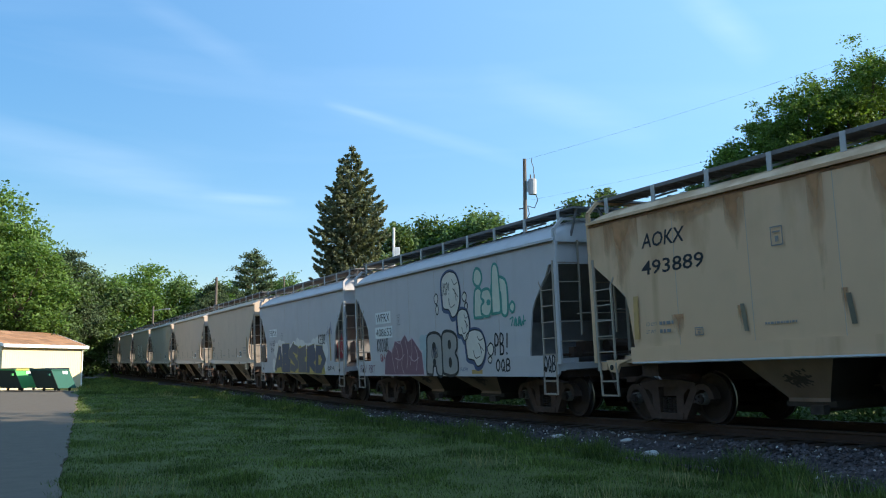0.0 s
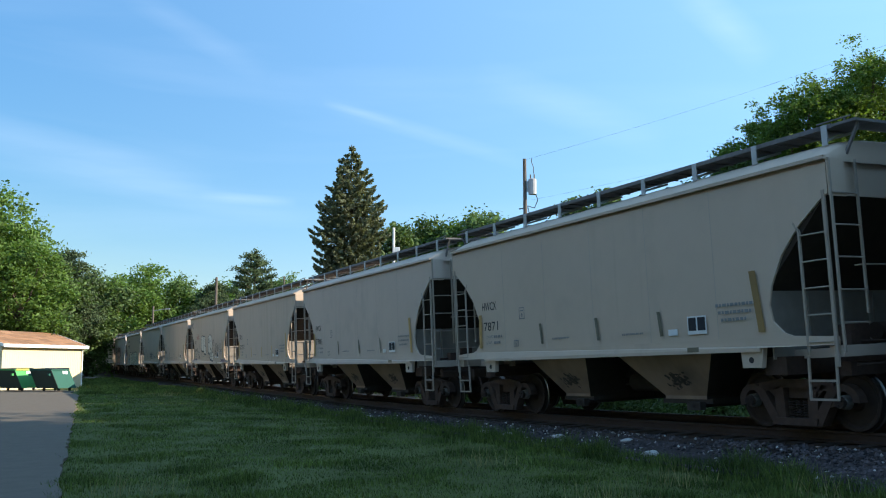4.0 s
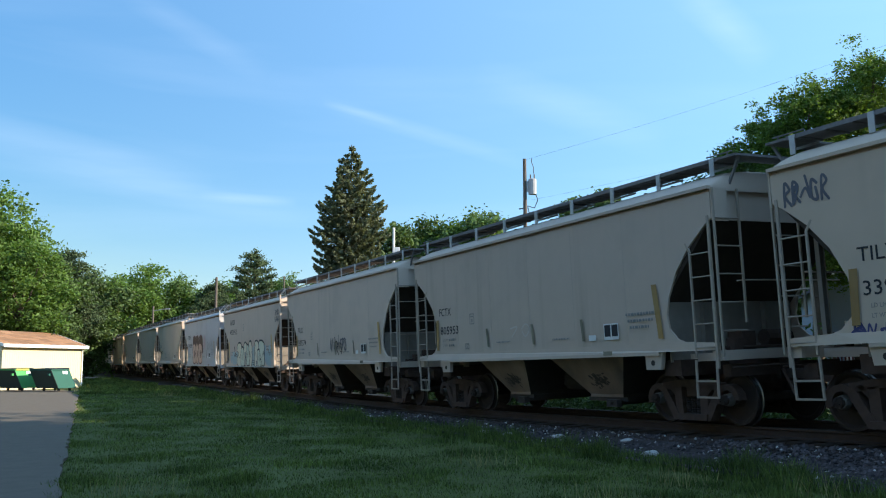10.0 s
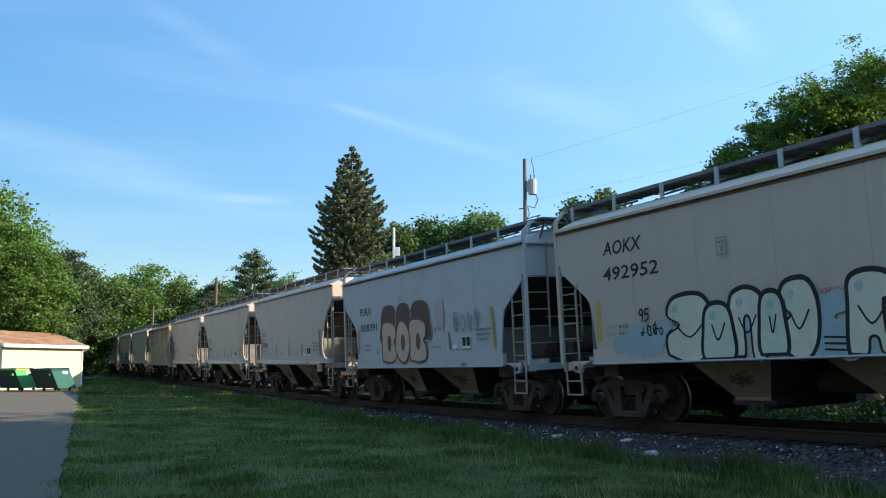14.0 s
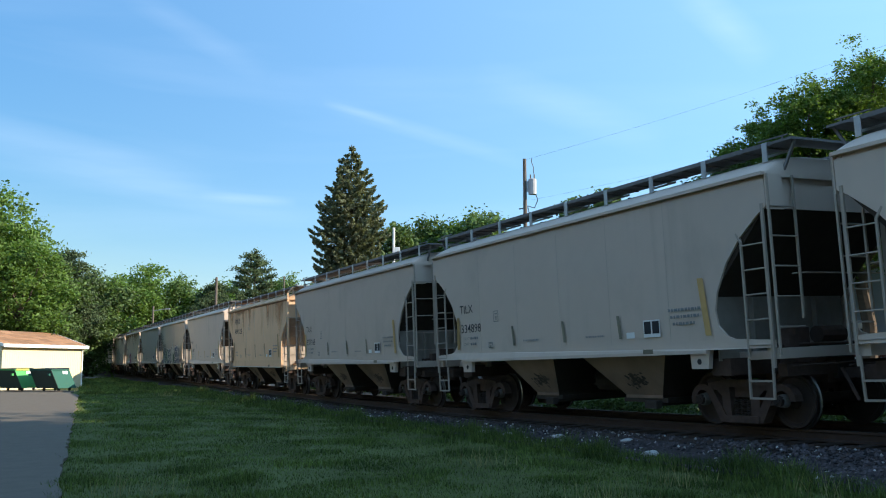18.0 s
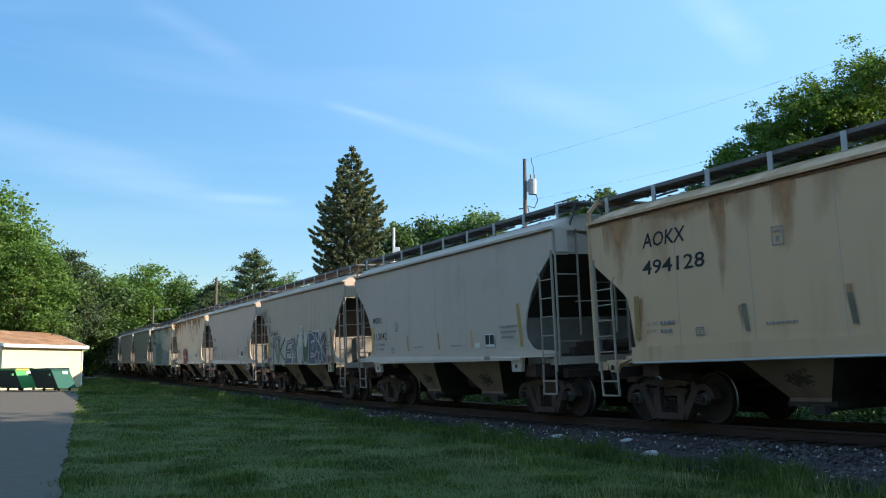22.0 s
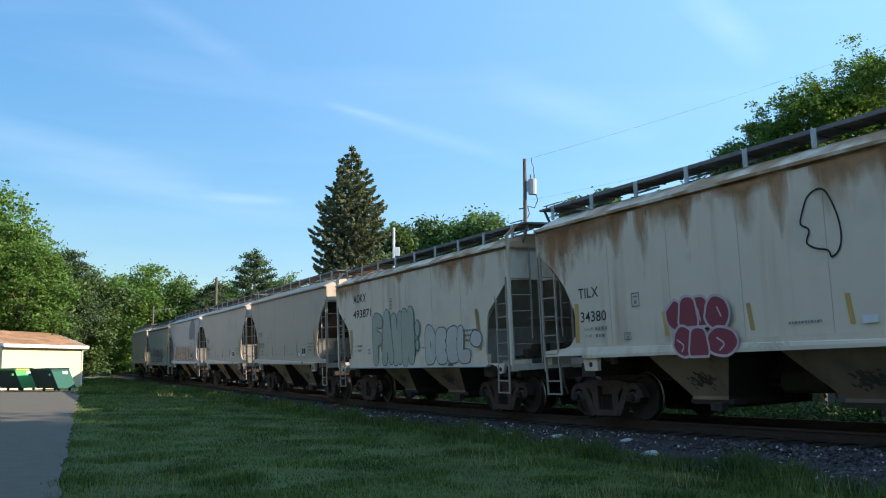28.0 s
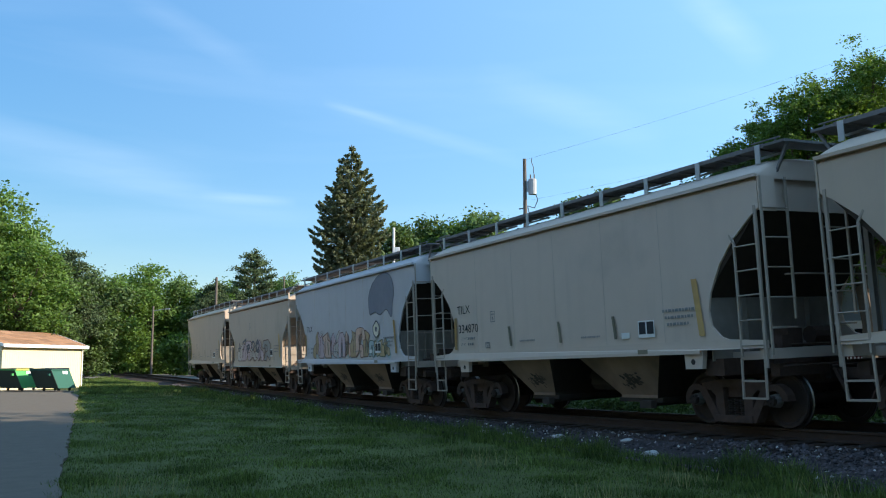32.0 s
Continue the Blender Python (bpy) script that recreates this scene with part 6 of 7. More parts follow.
for kind, xa, xb, za, zb, l in (("drop", 1.78, 1.30, 1.66, 2.20, 0.0), ("hump", 1.42, 1.0, 1.70, 2.24, 0.004), ("hump", 1.12, 0.72, 1.70, 2.22, 0.0), ("lobe", 0.82, 0.24, 1.62, 2.20, 0.004),
                                ("lobe", 1.62, 1.10, 1.20, 1.74, 0.008), ("hump", 1.20, 0.78, 1.20, 1.70, 0.012), ("lobe", 0.84, 0.10, 1.20, 1.68, 0.008)):
    fat_shape(c, kind, xa, xb, za, zb, "spray_crimson", "spray_pink", 0.045, l + 0.06)
squiggles(c, [[(1.5, 1.5), (1.35, 1.4), (1.4, 1.3)], [(0.95, 2.0), (0.9, 1.8)], [(0.55, 1.5), (0.4, 1.4), (0.5, 1.3)], [(0.5, 2.0), (0.42, 1.85)]], "spray_pink", 0.03, 0.075)
squiggles(c, [[(-1.30, 3.22), (-1.45, 3.5), (-1.72, 3.56), (-1.90, 3.25), (-1.97, 2.9), (-1.92, 2.66), (-1.78, 2.56), (-1.72, 2.66), (-1.5, 2.72), (-1.36, 2.82), (-1.42, 3.0), (-1.28, 3.1), (-1.30, 3.22)]], "spray_black", 0.03)
tag(c, 72, -0.05, -0.95, 1.27, 1.40, 7, "spray_bone", 0.022).location.y = 0.06
for x, w, h in ((5.2, 1.2, 1.7), (4.7, 2.0, 1.2), (3.9, 2.4, 0.7), (3.1, 0.5, 0.95), (2.35, 0.4, 1.35), (1.5, 1.5, 0.40), (1.15, 0.35, 0.9), (-0.2, 1.4, 0.30), (-0.9, 0.4, 1.1), (-2.3, 1.6, 0.5), (-2.9, 0.4, 1.0), (-3.9, 1.0, 0.7)):
    rust_area(c, x, 3.94, w, h)
c = hopper_car("angle", "rusty", "pale covered hopper car with rust patches and silver graffiti")
marks(c, "angle", "AOKX", "493871")
throw_up(c, "FAWN", 2.55, -0.5, 1.17, 2.80, ("spray_silver",), "spray_teal", 0.50, 0.03, seed=73)
fat_shape(c, "drop", -0.58, -0.95, 1.95, 2.44, "spray_silver", "spray_teal", 0.04)
fat_shape(c, "drop", -0.58, -0.85, 1.58, 1.92, "spray_silver", "spray_teal", 0.04)
throw_up(c, "DEEL", -1.30, -3.85, 1.17, 2.20, ("spray_lilac",), "spray_slate", 0.44, 0.03, seed=74)
fat_shape(c, "lobe", -3.87, -4.50, 1.60, 2.02, "spray_lilac", "spray_slate", 0.035)
rust_area(c, 5.1, 3.80, 1.95, 0.47)
rust_area(c, 0.4, 3.80, 0.60, 0.34)
rust_area(c, -3.9, 3.80, 0.75, 1.08)
rust_area(c, -3.0, 3.80, 1.20, 0.34)
c = hopper_car("round", "warm", "grey covered hopper car with faint panel seams")
marks(c, "round", "TILX", "337920")
c = hopper_car("round", "pale", "pale grey two-bay covered hopper car")
marks(c, "round", "TILX", "334870")
c = hopper_car("round", "blue", "pale blue-grey covered hopper car with pastel graffiti")
marks(c, "round", "TILX", "")
overspray(c, 811, 3.8, -3.9, 1.50, 1.85, 50, 0.2, "spray_sky")
blades(c, 812, 3.55, -2.2, 1.47, 2.42, 10, ("spray_salmon", "spray_pink", "spray_sand", "spray_lilac"), "spray_brown", 0.028, 0.0035)
blades(c, 813, -2.2, -3.8, 1.47, 2.05, 4, ("spray_sand", "spray_sky", "spray_yellow"), "spray_green", 0.026, 0.0035)
fat_shape(c, "drop", -2.55, -3.10, 2.05, 2.55, "spray_bone", "spray_slate", 0.05, 0.02, True, ((.5, .5, .16, .16),))
fat_shape(c, "ghost", -2.20, -4.30, 2.62, 3.94, "spray_dusk", "spray_slate", 0.03)
c = hopper_car("angle", "warm", "beige covered hopper car with faded graffiti")
blades(c, 841, 3.6, -2.4, 1.40, 2.35, 7, ("spray_dusk", "spray_lilac", "spray_grey", "spray_pink"), "spray_brown", 0.04)
tag(c, 321, 3.6, -1.0, 1.75, 2.35, 5, "spray_slate", 0.09).location.y = 0.022
common_marks(c, "angle")
c = hopper_car("round", "warm", "beige-grey covered hopper car at the end of the train")
common_marks(c, "round")


# ================= trees =================
def crown_mesh(rng, lobes, count, size, material, flat=0.6, shell=0.55):
    """Many small leaf quads gathered round the lobes (centre, radii)."""
    vol = np.array([r[0] * r[1] * r[2] for _, r in lobes])
    pick = rng.choice(len(lobes), count, p=vol / vol.sum())
    cen, rad = np.array([c for c, _ in lobes])[pick], np.array([r for _, r in lobes])[pick]
    d = rng.normal(0, 1, (count, 3))
    d /= np.linalg.norm(d, axis=1)[:, None]
    r = shell + (1 - shell) * rng.random(count) ** 0.7
    # clumps: leaves gather round twig ends so that gaps open between them
    bump = 1 + 0.22 * np.sin(d[:, 0] * 7 + pick) * np.sin(d[:, 1] * 8 + pick * 2) + 0.16 * np.sin(d[:, 2] * 11 + pick)
    p = cen + d * rad * (r * bump)[:, None]
    twigs = max(12, count // 34)
    home = rng.integers(0, twigs, count)
    loose = rng.random(count) < 0.12
    near = p[home] + rng.normal(0, 1, (count, 3)) * (size * np.array([2.3, 2.3, 1.5]) * (0.6 + 0.8 * rng.random(twigs))[home][:, None])
    p = np.where(loose[:, None], p, near)
    a = rng.normal(0, 1, (count, 3))
    a[:, 2] *= flat
    a /= np.linalg.norm(a, axis=1)[:, None]
    b = np.cross(a, rng.normal(0, 1, (count, 3)))
    b /= np.linalg.norm(b, axis=1)[:, None]
    s = size * rng.uniform(0.6, 1.4, count)[:, None]
    a, b = a * s, b * s * 0.62
    v = np.stack([p - a, p + b * 0.9, p + a, p - b * 0.9], 1).reshape(-1, 3)
    f = np.arange(count * 4).reshape(-1, 4)
    return raw_mesh("crown", v.tolist(), f.tolist(), material)


def limb(bm, a, b, r0, r1, n=7, seg=4, bow=0.1, rng=random):
    pts = [Vector(a).lerp(Vector(b), k / seg) for k in range(seg + 1)]
    for k in range(1, seg):
        pts[k] += Vector((rng.uniform(-bow, bow), rng.uniform(-bow, bow), rng.uniform(-bow, bow) * 0.5))
    for k in range(seg):
        tube(bm, pts[k], pts[k + 1], r0 + (r1 - r0) * k / seg, r0 + (r1 - r0) * (k + 1) / seg, n, caps=False)


def broad_tree(x, y, height, radius, seed, leaf="leaf", label="broad-leaved tree in full green leaf", low=0.22, count=5200, size=0.26, lobes=11, group="trees round the line"):
    rng, rnd = np.random.default_rng(seed), random.Random(seed)
    t = thing("tree", label, "tree", group)
    t.location = (x, y, ground_z(x, y) - 0.05)
    bm = bmesh.new()
    limb(bm, (0, 0, 0), (rnd.uniform(-.3, .3), rnd.uniform(-.3, .3), height * 0.55), height * 0.022, height * 0.012, 9, 5, 0.1, rnd)
    ls = []
    for k in range(lobes):
        a = 2.4 * k + rnd.uniform(-0.4, 0.4)
        f = low + (1 - low) * (k + 0.6) / lobes
        rr = radius * (0.62 * math.sin(math.pi * min(1, 0.18 + 0.82 * (1 - f) ** 0.8 + 0.12)) + 0.1)
        c = (math.cos(a) * rr, math.sin(a) * rr, height * (low + (0.92 - low) * (k + 0.5) / lobes))
        s = radius * rnd.uniform(0.36, 0.55)
        ls.append((c, (s, s, s * rnd.uniform(0.7, 0.95))))
        limb(bm, (0, 0, height * (0.25 + 0.3 * f)), (c[0] * 0.9, c[1] * 0.9, c[2]), height * 0.009, height * 0.003, 6, 3, 0.15, rnd)
    ls.append(((0, 0, height * 0.86), (radius * 0.42, radius * 0.42, height * 0.13)))
    part("trunk", bm, "bark", t)
    part("crown", crown_mesh(rng, ls, count, size, leaf), None, t)
    return t


def spruce(x, y, height, radius, seed, label="tall dark spruce with drooping tiered branches", needle="needle"):
    rng, rnd = np.random.default_rng(seed), random.Random(seed)
    t = thing("spruce_tree", label, "tree", "trees round the line")
    t.location = (x, y, ground_z(x, y) - 0.05)
    bm = bmesh.new()
    tube(bm, (0, 0, 0), (0, 0, height), height * 0.014, 0.02, 9)
    P, A = [], []
    tiers = 46
    for k in range(tiers):
        z = height * (0.985 - 0.87 * (k / (tiers - 1)) ** 0.92)
        depth = height - z
        reach = radius * min(1.0, (depth / 5.2) ** 0.72) * rnd.uniform(0.86, 1.08) + 0.06
        n = max(4, int(4 + 7 * reach / radius))
        for j in range(n):
            a = 2 * math.pi * (j + rnd.random() * 0.9) / n + k * 1.3
            rl = reach * rnd.uniform(0.60, 1.12)
            base = Vector((0, 0, z + 0.10 * rl))
            # the bough sinks, then lifts at its tip
            bough = [base, Vector((math.cos(a) * rl * 0.5, math.sin(a) * rl * 0.5, z - 0.12 * rl)), Vector((math.cos(a) * rl * 0.82, math.sin(a) * rl * 0.82, z - 0.16 * rl)), Vector((math.cos(a) * rl, math.sin(a) * rl, z - 0.04 * rl))]
            for p, q in zip(bough, bough[1:]):
                tube(bm, p, q, 0.022, 0.012, 4, caps=False)
            m = int(30 + 150 * (rl / radius))
            for q in range(m):
                u = 0.10 + 0.90 * rnd.random() ** 0.75
                f3 = u * 2.999
                p = bough[int(f3)].lerp(bough[int(f3) + 1], f3 - int(f3))
                side = rnd.gauss(0, 0.16) * (1.15 - u) * min(1.6, rl)
                P.append(p + Vector((-math.sin(a) * side + rnd.gauss(0, 0.03), math.cos(a) * side + rnd.gauss(0, 0.03), 0.04 - abs(rnd.gauss(0, 0.17)) * (1.1 - 0.7 * u))))
                A.append(Vector((math.cos(a) * 0.7 + rnd.gauss(0, .4), math.sin(a) * 0.7 + rnd.gauss(0, .4), -0.45 + 0.9 * (u > 0.86) + rnd.gauss(0, .35))))
    P, A = np.array(P), np.array(A)
    A /= np.linalg.norm(A, axis=1)[:, None]
    B = np.cross(A, rng.normal(0, 1, A.shape))
    B /= np.linalg.norm(B, axis=1)[:, None]
    s = rng.uniform(0.08, 0.17, len(P))[:, None]
    v = np.stack([P - A * s, P + B * s * 0.5, P + A * s, P - B * s * 0.5], 1).reshape(-1, 3)
    part("trunk", bm, "bark", t)
    part("crown", raw_mesh("crown", v.tolist(), np.arange(len(v)).reshape(-1, 4).tolist(), needle), None, t)
    return t


def pine(x, y, height, radius, seed, label="white pine with level open tiers of dark needles"):
    rng, rnd = np.random.default_rng(seed), random.Random(seed)
    t = thing("pine_tree", label, "tree", "trees round the line")
    t.location = (x, y, ground_z(x, y) - 0.05)
    bm = bmesh.new()
    limb(bm, (0, 0, 0), (0.2, 0.1, height * 0.97), height * 0.018, 0.04, 9, 6, 0.1, rnd)
    ls = []
    for k in range(11):
        f = k / 10
        z = height * (0.30 + 0.62 * f)
        n = 6 if f < 0.8 else 4
        for j in range(n):
            a = 2 * math.pi * (j + 0.6 * rnd.random()) / n + k * 0.7
            r = radius * (1.0 - 0.72 * f ** 1.5) * rnd.uniform(0.55, 1.08)
            tip = Vector((math.cos(a) * r, math.sin(a) * r, z + 0.30 * r))
            limb(bm, (0, 0, z - 0.2), tip, 0.06, 0.015, 5, 3, 0.1, rnd)
            for q in range(4):
                g = 0.45 + 0.55 * q / 3
                c = Vector((0, 0, z - 0.2)).lerp(tip, g) + Vector((rnd.gauss(0, 0.2), rnd.gauss(0, 0.2), 0.10))
                ls.append((tuple(c), (0.62, 0.62, 0.17)))
    ls.append(((0.2, 0.1, height * 0.97), (0.5, 0.5, 0.5)))
    part("trunk", bm, "bark", t)
    part("crown", crown_mesh(rng, ls, 26000, 0.11, "pine_needle", 1.6, 0.25), None, t)
    return t


def bare_tree(x, y, height, seed):
    rnd = random.Random(seed)
    t = thing("dead_tree", "leafless grey tree with thin forked branches", "tree", "trees round the line")
    t.location = (x, y, ground_z(x, y) - 0.05)
    bm = bmesh.new()
    limb(bm, (0, 0, 0), (0.4, 0, height * 0.6), 0.09, 0.05, 8, 4, 0.1, rnd)
    for k in range(16):
        a, z = 2.4 * k, height * (0.35 + 0.03 * k)
        tip = Vector((math.cos(a) * height * 0.16, math.sin(a) * height * 0.16, min(height, z + height * rnd.uniform(0.15, 0.32))))
        limb(bm, (0.3, 0, z * 0.85), tip, 0.05, 0.012, 5, 3, 0.2, rnd)
        for q in range(4):
            limb(bm, Vector((0.3, 0, z * 0.85)).lerp(tip, 0.4 + 0.15 * q), tip + Vector((rnd.uniform(-.9, .9), rnd.uniform(-.9, .9), rnd.uniform(0, .9))), 0.018, 0.006, 4, 2, 0.08, rnd)
    part("trunk", bm, "dead_wood", t)
    return t


def px(u, d):
    """Ground place d metres ahead, u in the image plane's units to the side (-1 left edge, 1 right edge)."""
    return u * d * 0.478, d


# behind the shed and down the line
X, Y = px(-1.12, 66)
broad_tree(X, Y, 14.5, 5.6, 3, "leaf", "large maple in bright green leaf behind the shed", 0.12, 30000, 0.14, 19)
X, Y = px(-0.955, 64)
broad_tree(X, Y, 10.2, 3.0, 13, "leaf", "young maple in bright green leaf beside the shed", 0.15, 16000, 0.13, 14)
X, Y = px(-1.0, 68)
broad_tree(X, Y, 12.3, 3.4, 14, "leaf", "maple in bright green leaf behind the shed", 0.12, 18000, 0.13, 15)
X, Y = px(-1.22, 70)
broad_tree(X, Y, 15, 5, 4, "leaf", "large maple in bright green leaf behind the shed", 0.12, 6000, 0.26)
X, Y = px(-0.855, 92)
pine(X, Y, 13.0, 4.2, 5, "dark pine with ragged tiers beside the maple")
X, Y = px(-0.80, 113)
bare_tree(X, Y, 12.6, 6)
for i, (u, d, h, r, leaf) in enumerate(((-0.80, 104, 12.2, 4.2, "leaf_dark"), (-0.73, 118, 12.6, 4.2, "leaf"), (-0.66, 125, 14.2, 4.6, "leaf"), (-0.60, 128, 13.4, 4.0, "leaf_light"),
                                        (-0.90, 84, 11.0, 3.4, "leaf_dark"), (-0.70, 150, 12.5, 5.5, "leaf_dark"), (-0.79, 150, 12.5, 5.5, "leaf_dark"), (-0.545, 140, 11.5, 3.6, "leaf_light"), (-0.50, 145, 13.6, 4.6, "leaf"),
                                        (-0.36, 140, 14.2, 4.2, "leaf_light"), (-0.31, 150, 14.0, 4.0, "leaf"), (-0.105, 92, 15.6, 3.6, "leaf_dark"), (-0.04, 96, 16.6, 3.6, "leaf_dark"), (0.02, 94, 16.0, 3.2, "leaf"), (0.075, 92, 16.6, 3.0, "leaf_light"),
                                        (0.02, 110, 15.0, 4.0, "leaf_dark"), (0.305, 80, 15.7, 1.9, "leaf_dark"), (0.37, 80, 16.7, 2.0, "leaf_dark"))):
    X, Y = px(u, d)
    broad_tree(X, Y, h, r, 20 + i, leaf, low=0.10 if u < -0.3 else 0.25, count=15000, size=0.19)
# low growth that closes the view along the line
for i, (s, o, h, r) in enumerate(((118, 7.5, 6.0, 2.6), (128, 8.5, 7.0, 3.2), (140, 7.5, 8.5, 3.6), (150, 6.2, 9.5, 3.8), (110, -7, 5.0, 3.0), (100, -8, 5, 3.0), (124, -7, 7, 3.4), (136, -7.5, 8, 3.6), (150, -7, 9, 4.0), (164, -6.5, 10, 4.2), (166, 5.0, 10, 4.2), (180, 4.5, 11, 4.5), (180, -6.5, 11, 4.5),
                                  (88, -9, 4.0, 2.6), (76, -9, 3.6, 2.4), (64, -10, 3.4, 2.2), (52, -10, 3.2, 2.4), (42, -11, 3.0, 2.4), (32, -10, 2.8, 2.2))):
    X, Y, _ = beside(s, o)
    broad_tree(X, Y, h, r, 60 + i, "leaf_dark" if i % 2 else "leaf", "dense dark green shrubby tree beside the track", 0.05, 3200, 0.24, 9)
X, Y = px(-0.43, 112)
pine(X, Y, 15.4, 4.4, 7)
X, Y = px(-0.515, 125)
pine(X, Y, 12.6, 4.4, 8, "spreading dark pine behind the train")
X, Y = px(-0.21, 68)
spruce(X, Y, 17.9, 2.75, 9)
for i, (u, d, h, r, n) in enumerate(((0.650, 34, 9.7, 1.5, 28000), (0.735, 34, 11.3, 1.8, 38000), (0.84, 33, 12.1, 2.1, 46000), (0.965, 33, 13.4, 2.0, 50000), (1.10, 33, 14.0, 2.7, 34000))):
    X, Y = px(u, d)
    broad_tree(X, Y, h, r, 40 + i, "leaf_dark" if i < 1 else "leaf", "broad-leaved tree with open clumped crown beyond the track", 0.40, n, 0.056, 17)

# low growth beyond the track, seen through the gaps and under the cars
for i in range(26):
    X, Y, _ = beside(-12 + 2.6 * i, -7.6 - 0.8 * math.sin(i * 2.1))
    if 0.375 < X / Y < 0.70:
        continue
    broad_tree(X, Y, 2.7 + 0.5 * math.sin(i * 1.7), 2.0, 140 + i, "leaf_dark", "leafy green shrub beyond the track", 0.0, 2800, 0.13, 9, "shrubs beyond the track")
# weeds and brush on the far side of the ballast
rng = np.random.default_rng(61)
clumps = []
for k in range(220):
    s0 = -10 + 0.28 * k
    X, Y, _ = beside(s0 + rng.uniform(-0.3, 0.3), -4.3 - 1.5 * rng.random())
    clumps.append(((X, Y, GROUND + 0.25 + 0.28 * rng.random()), (0.5, 0.5, 0.38)))
tagged(new("brush", crown_mesh(rng, clumps, 52000, 0.06, "leaf_dark")), "low leafy weeds beside the far ballast", "weeds", kind="stuff")
# woods beyond the house, below the line of the car roofs
for i, (u, d, h) in enumerate(((0.13, 72, 7.0), (0.22, 66, 7.0), (0.30, 62, 7.5), (0.38, 60, 7.5), (0.46, 58, 8.0), (0.54, 58, 8.0), (0.62, 56, 8.5), (0.70, 56, 8.5), (0.78, 54, 9.0), (0.86, 54, 9.0), (0.94, 52, 9.0), (1.02, 52, 9.0))):
    X, Y = px(u, d)
    broad_tree(X, Y, h, 3.6, 220 + i, "leaf_dark", "dense leafy tree behind the house", 0.0, 5200, 0.2, 11, "woods behind the house")
# unseen trees behind and left of the lot, added to hold off sky light
for i, (x, y, h, r) in enumerate(((-36, -14, 15, 6.0), (-24, -20, 16, 6.0), (-12, -17, 15, 5.5), (0, -22, 16, 6.0), (-21, 5, 16, 6), (-26, 17, 16, 6), (-31, 29, 13, 5.0), (-44, 50, 18, 6.0), (-48, 60, 19, 6.5))):
    broad_tree(x, y, h, r, 180 + i, "leaf_dark", "tall unseen tree added to cut sky light on the lot", 0.08, 3200, 0.5, 14, "shade trees behind the lot")
# trees out of view behind the shed, added to block sky light on far cars
for i, s0 in enumerate((73, 84, 95, 106, 117)):
    X, Y, _ = beside(s0, 17.0 + 1.5 * (i % 2))
    broad_tree(X, Y, 14 + i % 2, 5.0, 250 + i, "leaf_dark", "tall unseen tree added to dim the far cars", 0.04, 6500, 0.42, 15, "wood behind the shed")
# trees beyond the track and out of view: they shade the near cars, the lawn and the lot
for i, (s, o, h, r) in enumerate(((-34, -9, 17, 5.5), (-26, -13, 18, 5.5), (-18, -9, 16.5, 5.0), (-11, -14, 18, 5.5), (-5, -9.5, 16, 4.6), (-3, -14.5, 15, 4.6), (-42, -12, 17, 5.5), (-14, -22, 19, 6.0), (-2, -22, 19, 6))):
    X, Y, _ = beside(s, o)
    broad_tree(X, Y, h, r, 80 + i, "leaf_dark", "tall shade tree beyond the track", 0.08, 5600, 0.42, 14, "shade trees beside the line")


for i, (x, y, h, r) in enumerate(((18, 12.5, 17, 4.6), (19, 19.0, 17, 4.2), (20.5, 25.2, 17, 3.0), (23, 7, 18, 5.0), (17, 5.0, 16, 4.5))):
    broad_tree(x, y, h, r, 95 + i, "leaf_dark", "tall shade tree beyond the track", 0.08, 5600, 0.42, 14, "shade trees beside the line")


# ================= grass blades =================
def grass_mesh(seed, count, place, height, width, material, name, label):
    rng = np.random.default_rng(seed)
    P = np.array([place(rng) for _ in range(count)])
    a = rng.uniform(0, 2 * math.pi, count)
    h = rng.uniform(*height, count) * P[:, 3]
    lean = rng.normal(0, 0.35, (count, 2)) * h[:, None]
    w = width * (0.6 + P[:, 4])
    dx, dy = np.cos(a) * w, np.sin(a) * w
    v = np.empty((count, 3, 3))
    v[:, 0] = P[:, :3] + np.stack([-dx, -dy, np.full(count, -0.02)], 1)
    v[:, 1] = P[:, :3] + np.stack([dx, dy, np.full(count, -0.02)], 1)
    v[:, 2] = P[:, :3] + np.stack([lean[:, 0], lean[:, 1], h], 1)
    me = raw_mesh(name, v.reshape(-1, 3).tolist(), np.arange(count * 3).reshape(-1, 3).tolist(), material)
    return tagged(new(name, me), label, "grass", kind="stuff")


def in_lawn(rng):
    while True:
        y = 8.5 + 46 * rng.random() ** 2.2
        x0 = lot_x(y) - 0.10 + 0.2 * noise.noise((y * 1.7, 0.0, 1.0))
        x = x0 + (13.5 + y * 0.1) * rng.random()
        s_near = 28 + (y - 37.1) / 0.91
        tx, ty, _, th = track(s_near)
        off = -(x - tx) * math.cos(th) + (y - ty) * math.sin(th)
        if off > 2.3 + 0.35 * noise.noise((x * 0.8, y * 0.8, 3.0)):
            if noise.noise((x * 0.7, y * 0.7, 21.0)) < -0.12 and rng.random() < 0.6:
                continue
            tuft = 0.5 + 2.0 * max(0, noise.noise((x * 0.9, y * 0.9, 8.0))) + (0.5 if off < 3.2 else 0)
            return x, y, ground_z(x, y), tuft, y / 40


grass_mesh(1, 210000, in_lawn, (0.028, 0.090), 0.0085, "blade", "lawn_grass", "short green grass blades of the lawn in shade")


